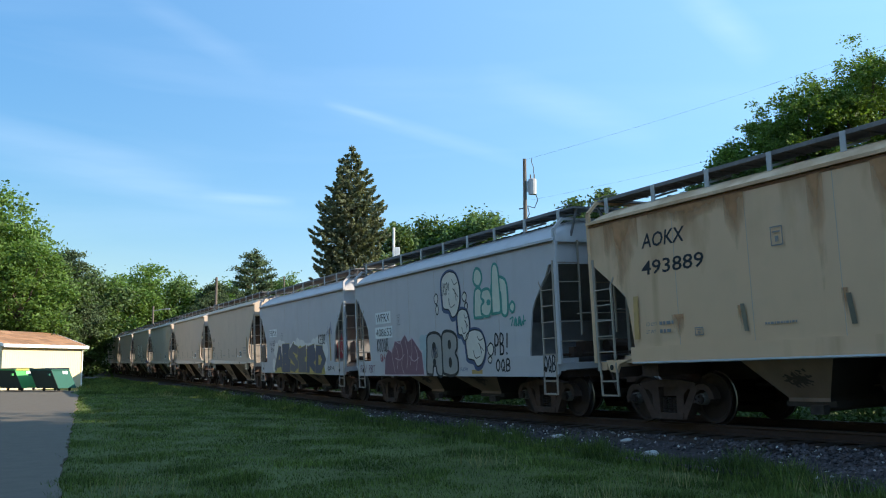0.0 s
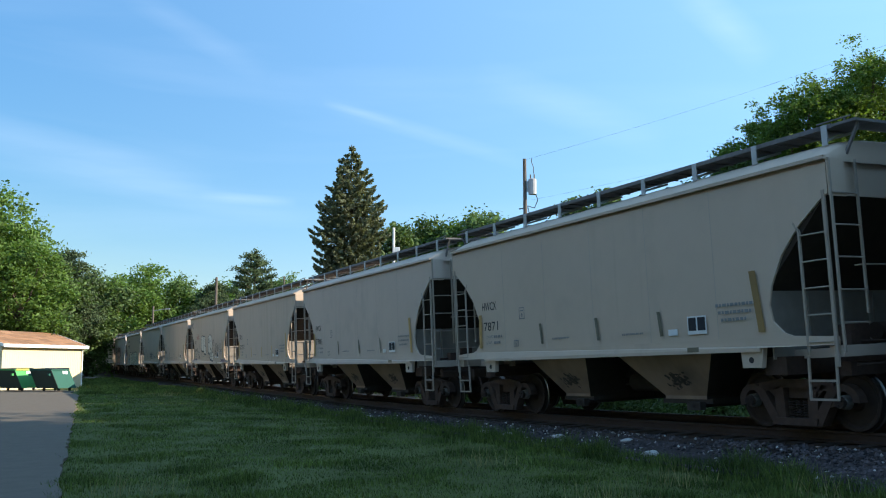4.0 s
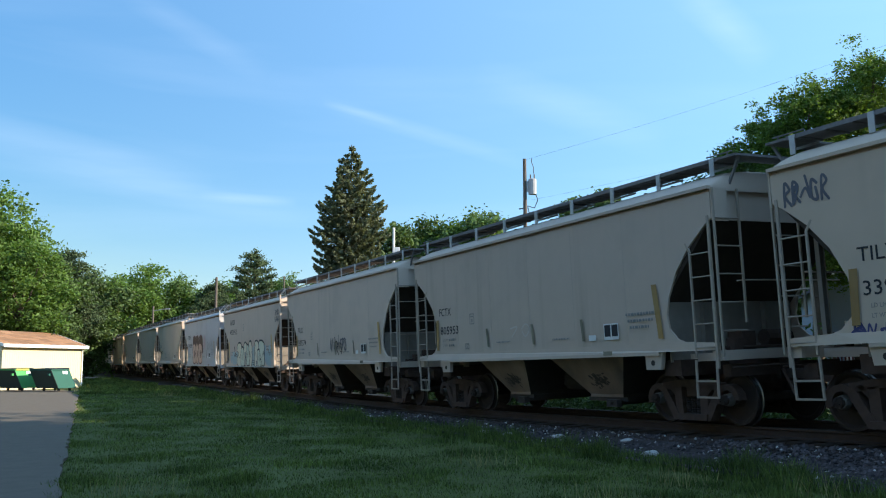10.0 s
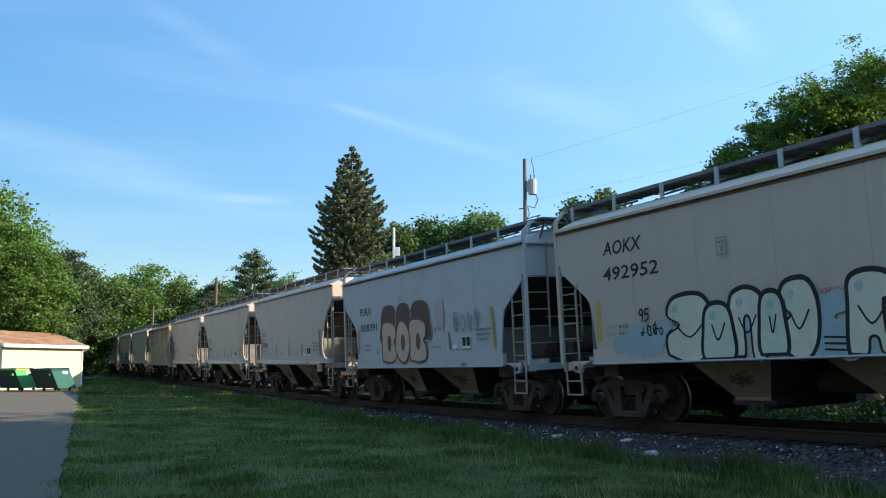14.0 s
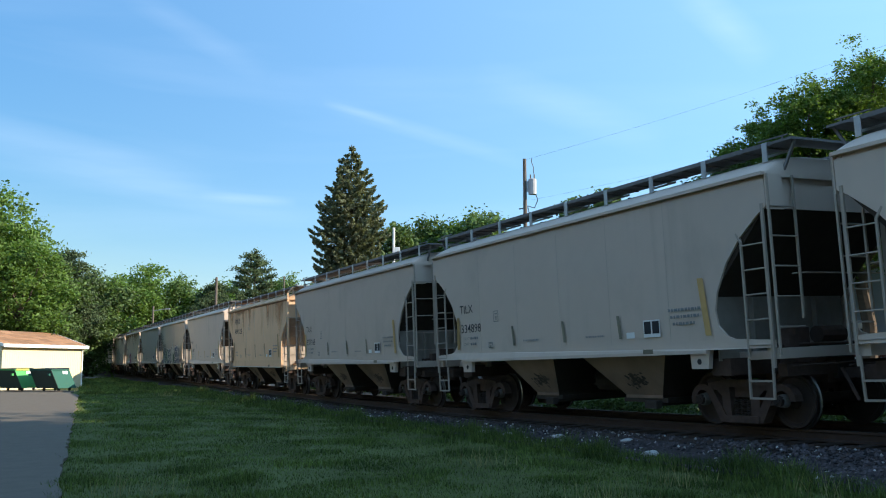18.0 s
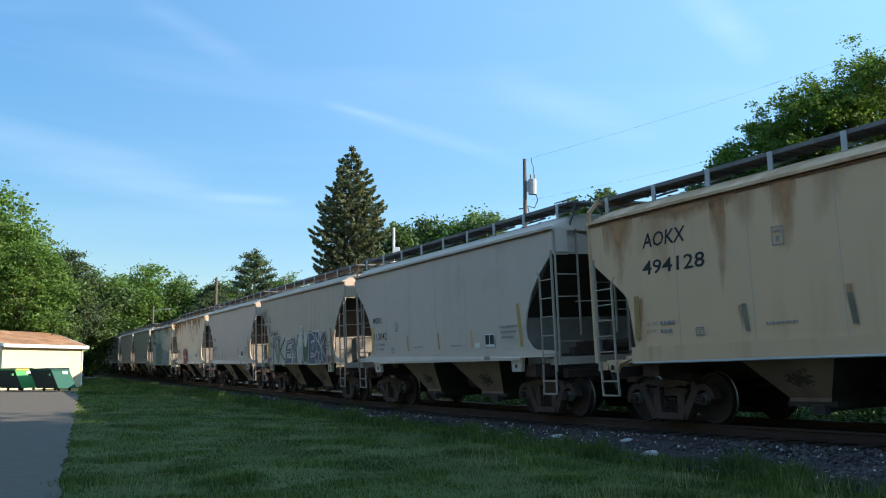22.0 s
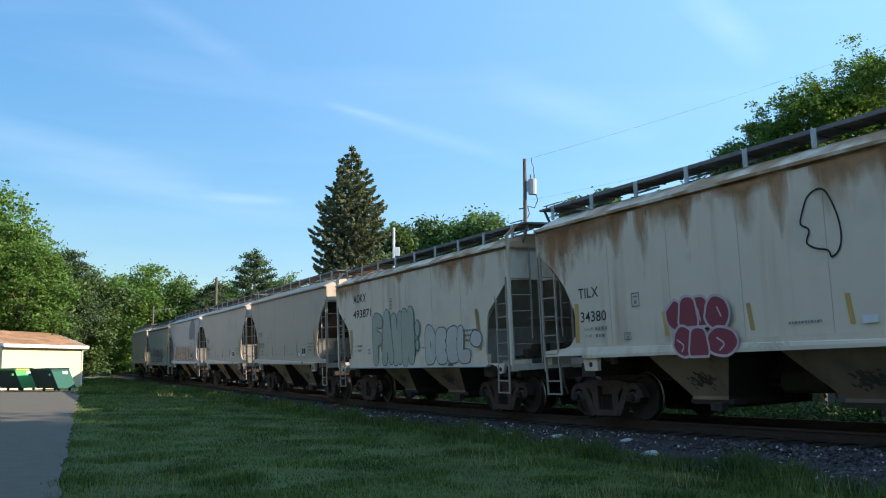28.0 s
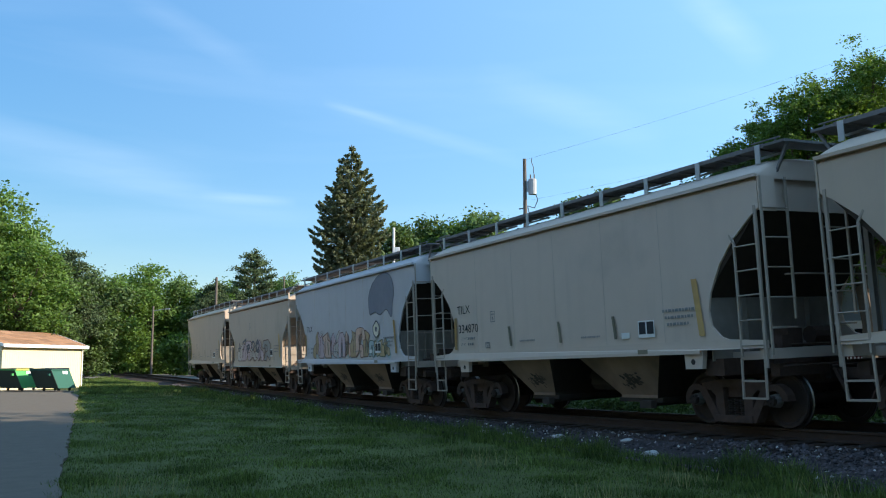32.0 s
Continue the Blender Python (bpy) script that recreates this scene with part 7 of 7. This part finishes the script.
def in_far_lawn(rng):
    while True:
        y = 50 + 55 * rng.random() ** 1.3
        x = lot_x(min(y, 50)) - 14 + 32 * rng.random()
        tx, ty, _, th = track(28 + (y - 37.1) / 0.91)
        off = -(x - tx) * math.cos(th) + (y - ty) * math.sin(th)
        if 2.6 < off < 14 and x > -0.388 * y and not (y > 92 and off < 6):
            return x, y, ground_z(x, y), 0.8 + 1.4 * max(0, noise.noise((x * 0.4, y * 0.4, 8.0))), y / 40


grass_mesh(4, 52000, in_far_lawn, (0.08, 0.22), 0.016, "blade", "far_grass", "rough green grass beside the far track")


def in_verge(rng):
    s = 0.5 + 55 * rng.random() ** 1.5
    o = 2.35 + abs(rng.normal(0, 0.38))
    x, y, _ = beside(s, o + 0.3 * noise.noise((s * 0.7, 2.0, 0)))
    return x, y, max(GROUND, ground_z(x, y)), 0.75 + 1.5 * max(0, noise.noise((s * 1.3, 5.0, o))), y / 40


grass_mesh(2, 26000, in_verge, (0.12, 0.30), 0.009, "blade", "verge_grass", "tall tufted grass along the edge of the ballast")


def in_dry(rng):
    k = rng.integers(0, 7)
    cx, cy = ((1.9, 11.2), (4.6, 11.6), (-3.9, 12.0), (3.2, 12.6), (-13.5, 46.0), (-9.5, 42.0), (0.6, 15.2))[k]
    x, y = cx + rng.normal(0, 0.25), cy + rng.normal(0, 0.25)
    return x, y, ground_z(x, y), 1.0, y / 40


grass_mesh(3, 260, in_dry, (0.15, 0.38), 0.006, "dry_blade", "dry_grass", "pale dry grass stalks standing in the lawn")


# ================= shed and bins =================
def shed():
    """Gabled shed: local x runs along its long lit wall, y to its back."""
    t = thing("shed", "cream-sided gabled shed with a brown shingle roof and white trim", "shed")
    t.matrix_world = pose(-26.0, 55.0, 0, 0, 0, 78.7)
    w, d, ze, zr, ov = 8.2, 5.0, 2.36, 3.28, 0.28
    bm = bmesh.new()
    box(bm, 0, w, 0, 0.15, GROUND, ze)
    front = part("wall", bm, "cream_siding", t)
    for k in range(41):
        bm = bmesh.new()
        xx = 0.1 + (w - 0.2) * k / 40
        box(bm, xx - 0.012, xx + 0.012, -0.006, 0.01, GROUND + 0.02, ze - 0.03)
        part("batten", bm, "cream_siding", front)
    bm = bmesh.new()
    box(bm, 0, w, d - 0.15, d, GROUND, ze)
    part("wall", bm, "cream_siding", t)
    for x in (0, w - 0.15):
        bm = bmesh.new()
        a = [bm.verts.new((x, y, z)) for y, z in ((0.15, GROUND), (d - 0.15, GROUND), (d - 0.15, ze), (d / 2, zr - 0.1), (0.15, ze))]
        b = [bm.verts.new((x + 0.15, v.co.y, v.co.z)) for v in a]
        bm.faces.new(a)
        bm.faces.new(b[::-1])
        for k in range(5):
            bm.faces.new((a[k], b[k], b[(k + 1) % 5], a[(k + 1) % 5]))
        part("gable_wall", bm, "white_paint", t)
    rows, n = 8, 9
    for sgn in (0, 1):
        ya, yb = (-ov, d / 2) if sgn == 0 else (d + ov, d / 2)
        za = ze - 0.02
        bm = bmesh.new()
        vs = [bm.verts.new(p) for p in ((-ov, ya, za), (w + ov, ya, za), (w + ov, yb, zr), (-ov, yb, zr), (-ov, ya, za - 0.08), (w + ov, ya, za - 0.08), (w + ov, yb, zr - 0.08), (-ov, yb, zr - 0.08))]
        for f in ((0, 1, 2, 3), (7, 6, 5, 4), (0, 4, 5, 1), (1, 5, 6, 2), (3, 2, 6, 7), (0, 3, 7, 4)):
            bm.faces.new([vs[q] for q in f])
        roof = part("roof", bm, "shingle", t)
        for k in range(rows):
            f0, f1 = k / rows, min(1.0, (k + 1.06) / rows)
            for j in range(n):
                bm = bmesh.new()
                u0, u1 = -ov + (w + 2 * ov) * j / n, -ov + (w + 2 * ov) * (j + 1) / n - 0.012
                y0, y1, z0, z1 = ya + (yb - ya) * f0, ya + (yb - ya) * f1, za + (zr - za) * f0, za + (zr - za) * f1
                q = [bm.verts.new(p) for p in ((u0, y0, z0 + 0.03), (u1, y0, z0 + 0.03), (u1, y1, z1 + 0.012), (u0, y1, z1 + 0.012), (u0, y0, z0 + 0.004), (u1, y0, z0 + 0.004))]
                bm.faces.new(q[:4])
                bm.faces.new((q[4], q[5], q[1], q[0]))
                part("shingle", bm, "shingle", roof)
    bm = bmesh.new()
    box(bm, -ov, w + ov, -ov - 0.035, -ov - 0.002, ze - 0.17, ze + 0.03)
    part("fascia", bm, "white_paint", t)
    for x in (-ov - 0.035, w + ov + 0.002):
        bm = bmesh.new()
        beam(bm, (x + 0.017, -ov, ze - 0.06), (x + 0.017, d / 2, zr - 0.03), 0.033, 0.16)
        beam(bm, (x + 0.017, d + ov, ze - 0.06), (x + 0.017, d / 2, zr - 0.03), 0.033, 0.16)
        part("rake_board", bm, "white_paint", t)
    bm = bmesh.new()
    beam(bm, (w - 0.1, -0.06, GROUND), (w - 0.1, -0.06, ze - 0.3), 0.08, 0.08)
    beam(bm, (w - 0.1, -0.06, ze - 0.3), (w, -ov, ze - 0.1), 0.08, 0.08)
    part("downpipe", bm, "white_paint", t)
    return t


shed()


def dumpster(x, y, color, label):
    """Steel front-loading bin: raked front, sloped black lids, rim, ribs, fork pockets, casters and a label on its end."""
    t = thing("dumpster", label, "dumpster", "bins by the shed")
    t.matrix_world = pose(x, y, GROUND + 0.075, 0, 0, -20.5)
    w, d, h = 1.52, 1.36, 1.18
    lo = [(px_ + 0.30, py_ + 0.29, 0.16) for px_, py_ in ((-w / 2, -d / 2), (w / 2, -d / 2), (w / 2, d / 2), (-w / 2, d / 2))]
    hi = [(-w / 2, -d / 2, h), (w / 2, -d / 2, h), (w / 2, d / 2, h), (-w / 2, d / 2, h)]
    bm = bmesh.new()
    a, b = [bm.verts.new(p) for p in lo], [bm.verts.new(p) for p in hi]
    bm.faces.new(a[::-1])
    for i in range(4):
        bm.faces.new((a[i], a[(i + 1) % 4], b[(i + 1) % 4], b[i]))
    bm.faces.new(b)
    body = part("bin_body", bm, color, t, bevel=0.02)
    # added front plate: its near-black green paints in the unlit face's shade
    bm = bmesh.new()
    f = [Vector(lo[0]), Vector(lo[1]), Vector(hi[1]), Vector(hi[0])]
    a, b = [bm.verts.new(p + Vector((0, -0.004, 0))) for p in f], [bm.verts.new(p + Vector((0, -0.03, 0))) for p in f]
    bm.faces.new(b)
    for i in range(4):
        bm.faces.new((a[i], a[(i + 1) % 4], b[(i + 1) % 4], b[i]))
    part("front_panel", bm, "bin_dark", body, "front plate coloured dark for the bin's shaded side")
    bm = bmesh.new()
    for p, q in zip(hi, hi[1:] + hi[:1]):
        beam(bm, p, q, 0.06, 0.07)
    part("rim", bm, color, t)
    for k in range(2):
        xa, xb = -w / 2 - 0.02 + (w + 0.04) / 2 * k, -w / 2 - 0.03 + (w + 0.04) / 2 * (k + 1)
        bm = bmesh.new()
        vs = [bm.verts.new(p) for p in ((xa, -d / 2 - 0.03, h + 0.037), (xb, -d / 2 - 0.03, h + 0.037), (xb, d / 2, h + 0.037), (xa, d / 2, h + 0.037), (xa, -d / 2 - 0.03, h + 0.06), (xb, -d / 2 - 0.03, h + 0.06), (xb, d / 2, h + 0.105), (xa, d / 2, h + 0.105))]
        for f in ((3, 2, 1, 0), (4, 5, 6, 7), (0, 1, 5, 4), (1, 2, 6, 5), (2, 3, 7, 6), (3, 0, 4, 7)):
            bm.faces.new([vs[q] for q in f])
        part("lid", bm, "black_plastic", t)
    bm = bmesh.new()
    box(bm, w / 2 + 0.052, w / 2 + 0.075, 0.10, 0.48, h - 0.24, h - 0.07)
    part("label_plate", bm, "label_white", t)
    if color == "bin_green":
        bm = bmesh.new()
        box(bm, w / 2 + 0.03, w / 2 + 0.045, -0.60, 0.30, h - 0.03, h + 0.06)
        part("edge_strip", bm, "label_yellow", t, "worn yellow strip along the rim")
    for e in (-1, 1):
        bm = bmesh.new()
        box(bm, e * (w / 2 - 0.06) - 0.07, e * (w / 2 - 0.06) + 0.07, -d / 2 - 0.10, -d / 2 + 0.35, 0.86, 0.98) if e < 0 else box(bm, w / 2 - 0.18, w / 2 - 0.06, -d / 2 - 0.10, -d / 2 + 0.35, 0.86, 0.98)
        part("fork_pocket", bm, color, t)
    for k in (-1, 1):
        for q in (-1, 1):
            bm = bmesh.new()
            cx, cy = k * w * 0.34 + 0.30, 0.29 + q * 0.42
            tube(bm, (cx - 0.03, cy, 0.08), (cx + 0.03, cy, 0.08), 0.08, n=10)
            box(bm, cx - 0.05, cx + 0.05, cy - 0.06, cy + 0.06, 0.12, 0.17)
            part("caster", bm, "black_plastic", t)
    return t


dumpster(-24.45, 53.2, "bin_green", "green steel dumpster with black lids beside the shed")
dumpster(-22.15, 52.6, "bin_teal", "dark teal steel dumpster with black lids beside the shed")


# ================= buildings beyond the track =================
def gabled(name, label, x0, x1, y0, y1, ze, zr, siding, roof):
    """A small clapboard house, its gable to the viewer; returns it with its front wall."""
    t = thing(name, label, "house" if name == "house" else "shed")
    xm = (x0 + x1) / 2
    walls = []
    for ya in (y0, y1 - 0.2):
        bm = bmesh.new()
        plate(bm, [(x0, GROUND), (x1, GROUND), (x1, ze), (xm, zr), (x0, ze)], ya, ya + 0.2)
        walls.append(part("wall", bm, siding, t))
    for xa in (x0, x1 - 0.2):
        bm = bmesh.new()
        box(bm, xa, xa + 0.2, y0 + 0.2, y1 - 0.2, GROUND, ze - 0.02)
        part("wall", bm, siding, t)
    n = int((ze - GROUND) / 0.16)
    for k in range(n):
        bm = bmesh.new()
        z = GROUND + 0.05 + 0.16 * k
        vs = [bm.verts.new(p) for p in ((x0, y0 - 0.014, z), (x1, y0 - 0.014, z), (x1, y0 - 0.004, z + 0.15), (x0, y0 - 0.004, z + 0.15), (x0, y0 - 0.002, z), (x1, y0 - 0.002, z))]
        bm.faces.new(vs[:4])
        bm.faces.new((vs[4], vs[5], vs[1], vs[0]))
        part("clapboard", bm, siding, walls[0])
    for sgn, xe in ((-1, x0), (1, x1)):
        drop = 0.35 * (zr - ze) / (xm - x0)
        bm = bmesh.new()
        plate(bm, [(xe + sgn * 0.35, ze - drop + 0.02), (xm, zr + 0.02), (xm, zr + 0.20), (xe + sgn * 0.35, ze - drop + 0.20)], y0 - 0.35, y1 + 0.35)
        part("roof", bm, roof, t)
        bm = bmesh.new()
        plate(bm, [(xe + sgn * 0.35, ze - drop), (xm, zr), (xm, zr + 0.19), (xe + sgn * 0.35, ze - drop + 0.19)], y0 - 0.39, y0 - 0.353)
        part("rake_board", bm, "white_paint", t)
    return t, walls[0]


def opening(parent, name, x0, x1, z0, z1, y, panel):
    """A framed door or window on a front wall."""
    bm = bmesh.new()
    box(bm, x0 - 0.09, x1 + 0.09, y - 0.07, y - 0.03, z0 - 0.06, z1 + 0.09)
    frame_ = part(name, bm, "white_paint", parent)
    bm = bmesh.new()
    box(bm, x0, x1, y - 0.085, y - 0.072, z0, z1)
    part("pane" if name == "window" else "door_panel", bm, panel, frame_)
    return frame_


house, _ = gabled("house", "blue-grey clapboard house with white trim beyond the track", 15.1, 24.0, 37.0, 45.0, 4.3, 7.6, "house_siding", "roof_slate")
entry = opening(house, "door", 16.05, 16.95, 0.72, 2.78, 37.0, "white_paint")
bm = bmesh.new()
box(bm, 16.3, 16.7, 36.90, 36.914, 2.05, 2.55)
part("door_light", bm, "window_dark", entry)
opening(house, "window", 18.4, 19.5, 1.5, 2.9, 37.0, "window_dark")
deck = thing("deck", "dark red wooden porch deck with a low slatted rail", "deck")
bm = bmesh.new()
box(bm, 15.2, 22.0, 35.0, 36.95, 0.52, 0.66)
part("floor_boards", bm, "deck_red", deck)
for k in range(6):
    bm = bmesh.new()
    xx = 15.3 + 1.3 * k
    box(bm, xx - 0.06, xx + 0.06, 35.05, 35.17, GROUND - 0.1, 1.52)
    part("post", bm, "deck_red", deck)
bm = bmesh.new()
box(bm, 15.24, 21.86, 35.08, 35.14, 1.44, 1.52)
part("rail", bm, "deck_red", deck)
for k in range(50):
    bm = bmesh.new()
    xx = 15.42 + 0.13 * k
    box(bm, xx - 0.03, xx + 0.03, 35.09, 35.13, 0.66, 1.44)
    part("slat", bm, "deck_red", deck)
turn = Matrix.Translation((15.6, 37.0, 0)) @ Matrix.Rotation(radians(-16), 4, "Z") @ Matrix.Translation((-15.6, -37.0, 0))
house.matrix_world, deck.matrix_world = turn, turn
outbuilding, _ = gabled("garden_shed", "small cream garden shed with a dark window beyond the track", -1.0, 1.6, 62.0, 65.0, 2.35, 3.0, "cream_siding", "roof_slate")
opening(outbuilding, "window", 0.35, 0.85, 1.2, 1.75, 62.0, "window_dark")


# ================= poles and wires =================
def utility_pole(x, y, height, r=0.13, label="weathered wooden utility pole", transformer=False, arm=False, white=False):
    t = thing("utility_pole", label, "utility pole", "poles along the line")
    t.location = (x, y, GROUND - 0.05)
    bm = bmesh.new()
    tube(bm, (0, 0, 0), (0, 0, height), r, r * 0.72, 12)
    part("pole", bm, "white_paint" if white else "pole_wood", t)
    if transformer:
        bm = bmesh.new()
        tube(bm, (0.36, -0.05, height - 1.75), (0.36, -0.05, height - 1.02), 0.2, n=14)
        tube(bm, (0.36, -0.05, height - 1.02), (0.36, -0.05, height - 0.96), 0.2, 0.06, 14)
        can = part("transformer", bm, "grey_metal", t, "grey cylindrical transformer")
        for k in (-1, 1):
            bm = bmesh.new()
            tube(bm, (0.36 + k * 0.09, -0.05, height - 0.98), (0.36 + k * 0.09, -0.05, height - 0.78), 0.03, n=8)
            part("bushing", bm, "pole_wood", can)
        bm = bmesh.new()
        box(bm, 0.1, 0.2, -0.1, 0.05, height - 1.6, height - 1.1)
        part("bracket", bm, "grey_metal", t)
        bm = bmesh.new()
        pts = [(0.45, 0, height - 0.78), (0.42, 0, height - 0.4), (0.33, 0, height - 0.12), (0.36, 0, height + 0.05)]
        for a, b in zip(pts, pts[1:]):
            tube(bm, a, b, 0.018, n=5)
        pts = [(0.5, 0, height - 1.7), (0.62, 0, height - 2.0), (0.45, 0, height - 2.4), (0.12, 0, height - 2.3), (0.2, 0, height - 2.7), (0.1, 0, height - 2.9)]
        for a, b in zip(pts, pts[1:]):
            tube(bm, a, b, 0.02, n=5)
        tube(bm, (-0.3, 0, height - 2.45), (0.1, 0, height - 2.4), 0.03, n=6)
        part("jumper_cable", bm, "wire", t)
    if arm:
        bm = bmesh.new()
        beam(bm, (-1.1, 0, height - 0.9), (1.1, 0, height - 0.9), 0.1, 0.12)
        part("crossarm", bm, "pole_wood", t)
    return t


def cable(a, b, sag, r, label="thin overhead power cable"):
    a, b = Vector(a), Vector(b)
    n = 24
    side = (b - a).cross(Vector((0, 0, 1))).normalized()
    v = []
    for k in range(n + 1):
        p = a.lerp(b, k / n) - Vector((0, 0, sag * 4 * (k / n) * (1 - k / n)))
        v += [tuple(p + side * (r * math.cos(1.2566 * q)) + Vector((0, 0, r * math.sin(1.2566 * q)))) for q in range(5)]
    f = [(5 * k + q, 5 * k + (q + 1) % 5, 5 * k + 5 + (q + 1) % 5, 5 * k + 5 + q) for k in range(n) for q in range(5)]
    return tagged(new("power_cable", raw_mesh("power_cable", v, f, "wire")), label, "cable", "overhead cables")


X, Y = px(0.188, 44)
utility_pole(X, Y, 11.45, 0.12, "weathered wooden utility pole with a grey transformer", True)
cable((X + 0.1, Y, 11.0), (30, 29, 17.4), 0.5, 0.004)
cable((X + 0.3, Y, 9.0), (26, 33, 13.2), 0.4, 0.0035)
X, Y = px(-0.112, 75)
pale = utility_pole(X, Y, 12.6, 0.14, "pale round pole with a small white box", white=True)
bm = bmesh.new()
box(bm, 0.12, 0.5, -0.1, 0.15, 10.3, 11.0)
part("equipment_box", bm, "white_paint", pale, bevel=0.02)
X, Y = px(-0.513, 95)
utility_pole(X, Y, 10.4, 0.17, "dark wooden pole among the far trees")
X, Y = px(-0.36, 100)
utility_pole(X, Y, 11.0, 0.10, "thin wooden pole among the far trees")
X, Y = px(-0.654, 98)
lamp = utility_pole(X, Y, 7.6, 0.13, "wooden street lamp pole at the crossing")
bm = bmesh.new()
beam(bm, (0, 0, 7.1), (1.5, -0.1, 7.35), 0.07, 0.07)
box(bm, 1.3, 1.8, -0.22, 0.02, 7.25, 7.38)
part("lamp_arm", bm, "grey_metal", lamp)

# ================= sleepers under the rails, nearest first =================
bm = bmesh.new()
box(bm, -0.115, 0.115, -1.28, 1.28, -0.36, -0.165)
tie = finish(bm, "sleeper", "sleeper_wood")
for k in range(130):
    s = -8 + 0.55 * k
    x, y, rise, th = track(s)
    ob = new("sleeper", tie)
    ob.parent = track_bed
    ob.matrix_basis = Matrix.Translation((x, y, rise)) @ Matrix.Rotation(math.pi / 2 - th + 0.02 * math.sin(k * 7.1), 4, "Z") @ Matrix.Rotation(-radians(CANT), 4, "X")



# ================= what moves =================
SPEED = 8.21
LENGTH = 12.9


def gap_at(g, t):
    """Track distance of the coupling behind car g at time t."""
    late = {17: 0.25, 18: 0.3, 19: 0.3, 20: 0.32, 21: 0.4, 22: 0.6, 23: 0.8, 24: 0.85, 25: 0.9}.get(g, 0.0)
    return LENGTH * g - 135.68 - late - SPEED * (t - 16) - 0.008 * max(0.0, t - 24) ** 2


def car_pose(s):
    a, b = track(s - 4.4), track(s + 4.4)
    d = Vector((b[0] - a[0], b[1] - a[1], b[2] - a[2]))
    return (Matrix.Translation(((a[0] + b[0]) / 2, (a[1] + b[1]) / 2, (a[2] + b[2]) / 2))
            @ Matrix.Rotation(math.atan2(d.y, d.x), 4, "Z") @ Matrix.Rotation(-math.atan2(d.z, d.xy.length), 4, "Y")
            @ Matrix.Rotation(-radians(CANT), 4, "X"))


def motions():
    times = [i * 0.5 for i in range(65)]
    for i, car in enumerate(CARS, start=1):
        walk(car, [(t, car_pose((gap_at(i - 1, t) + gap_at(i, t)) / 2)) for t in times])
    # all wheels turn at the same rate: one rolling track, keyed on the first set and shared by the rest
    first = WHEELSETS[0]
    walk(first, [(k / 15, Matrix.Rotation(-((SPEED * k / 15 + 0.008 * max(0.0, k / 15 - 24) ** 2) / 0.457) % (2 * math.pi), 4, "Y")) for k in range(481)])
    for w in WHEELSETS[1:]:
        w.rotation_mode = "QUATERNION"
        w.animation_data_create()
        w.animation_data.action = first.animation_data.action
        w.animation_data.action_slot = first.animation_data.action_slot


motions()
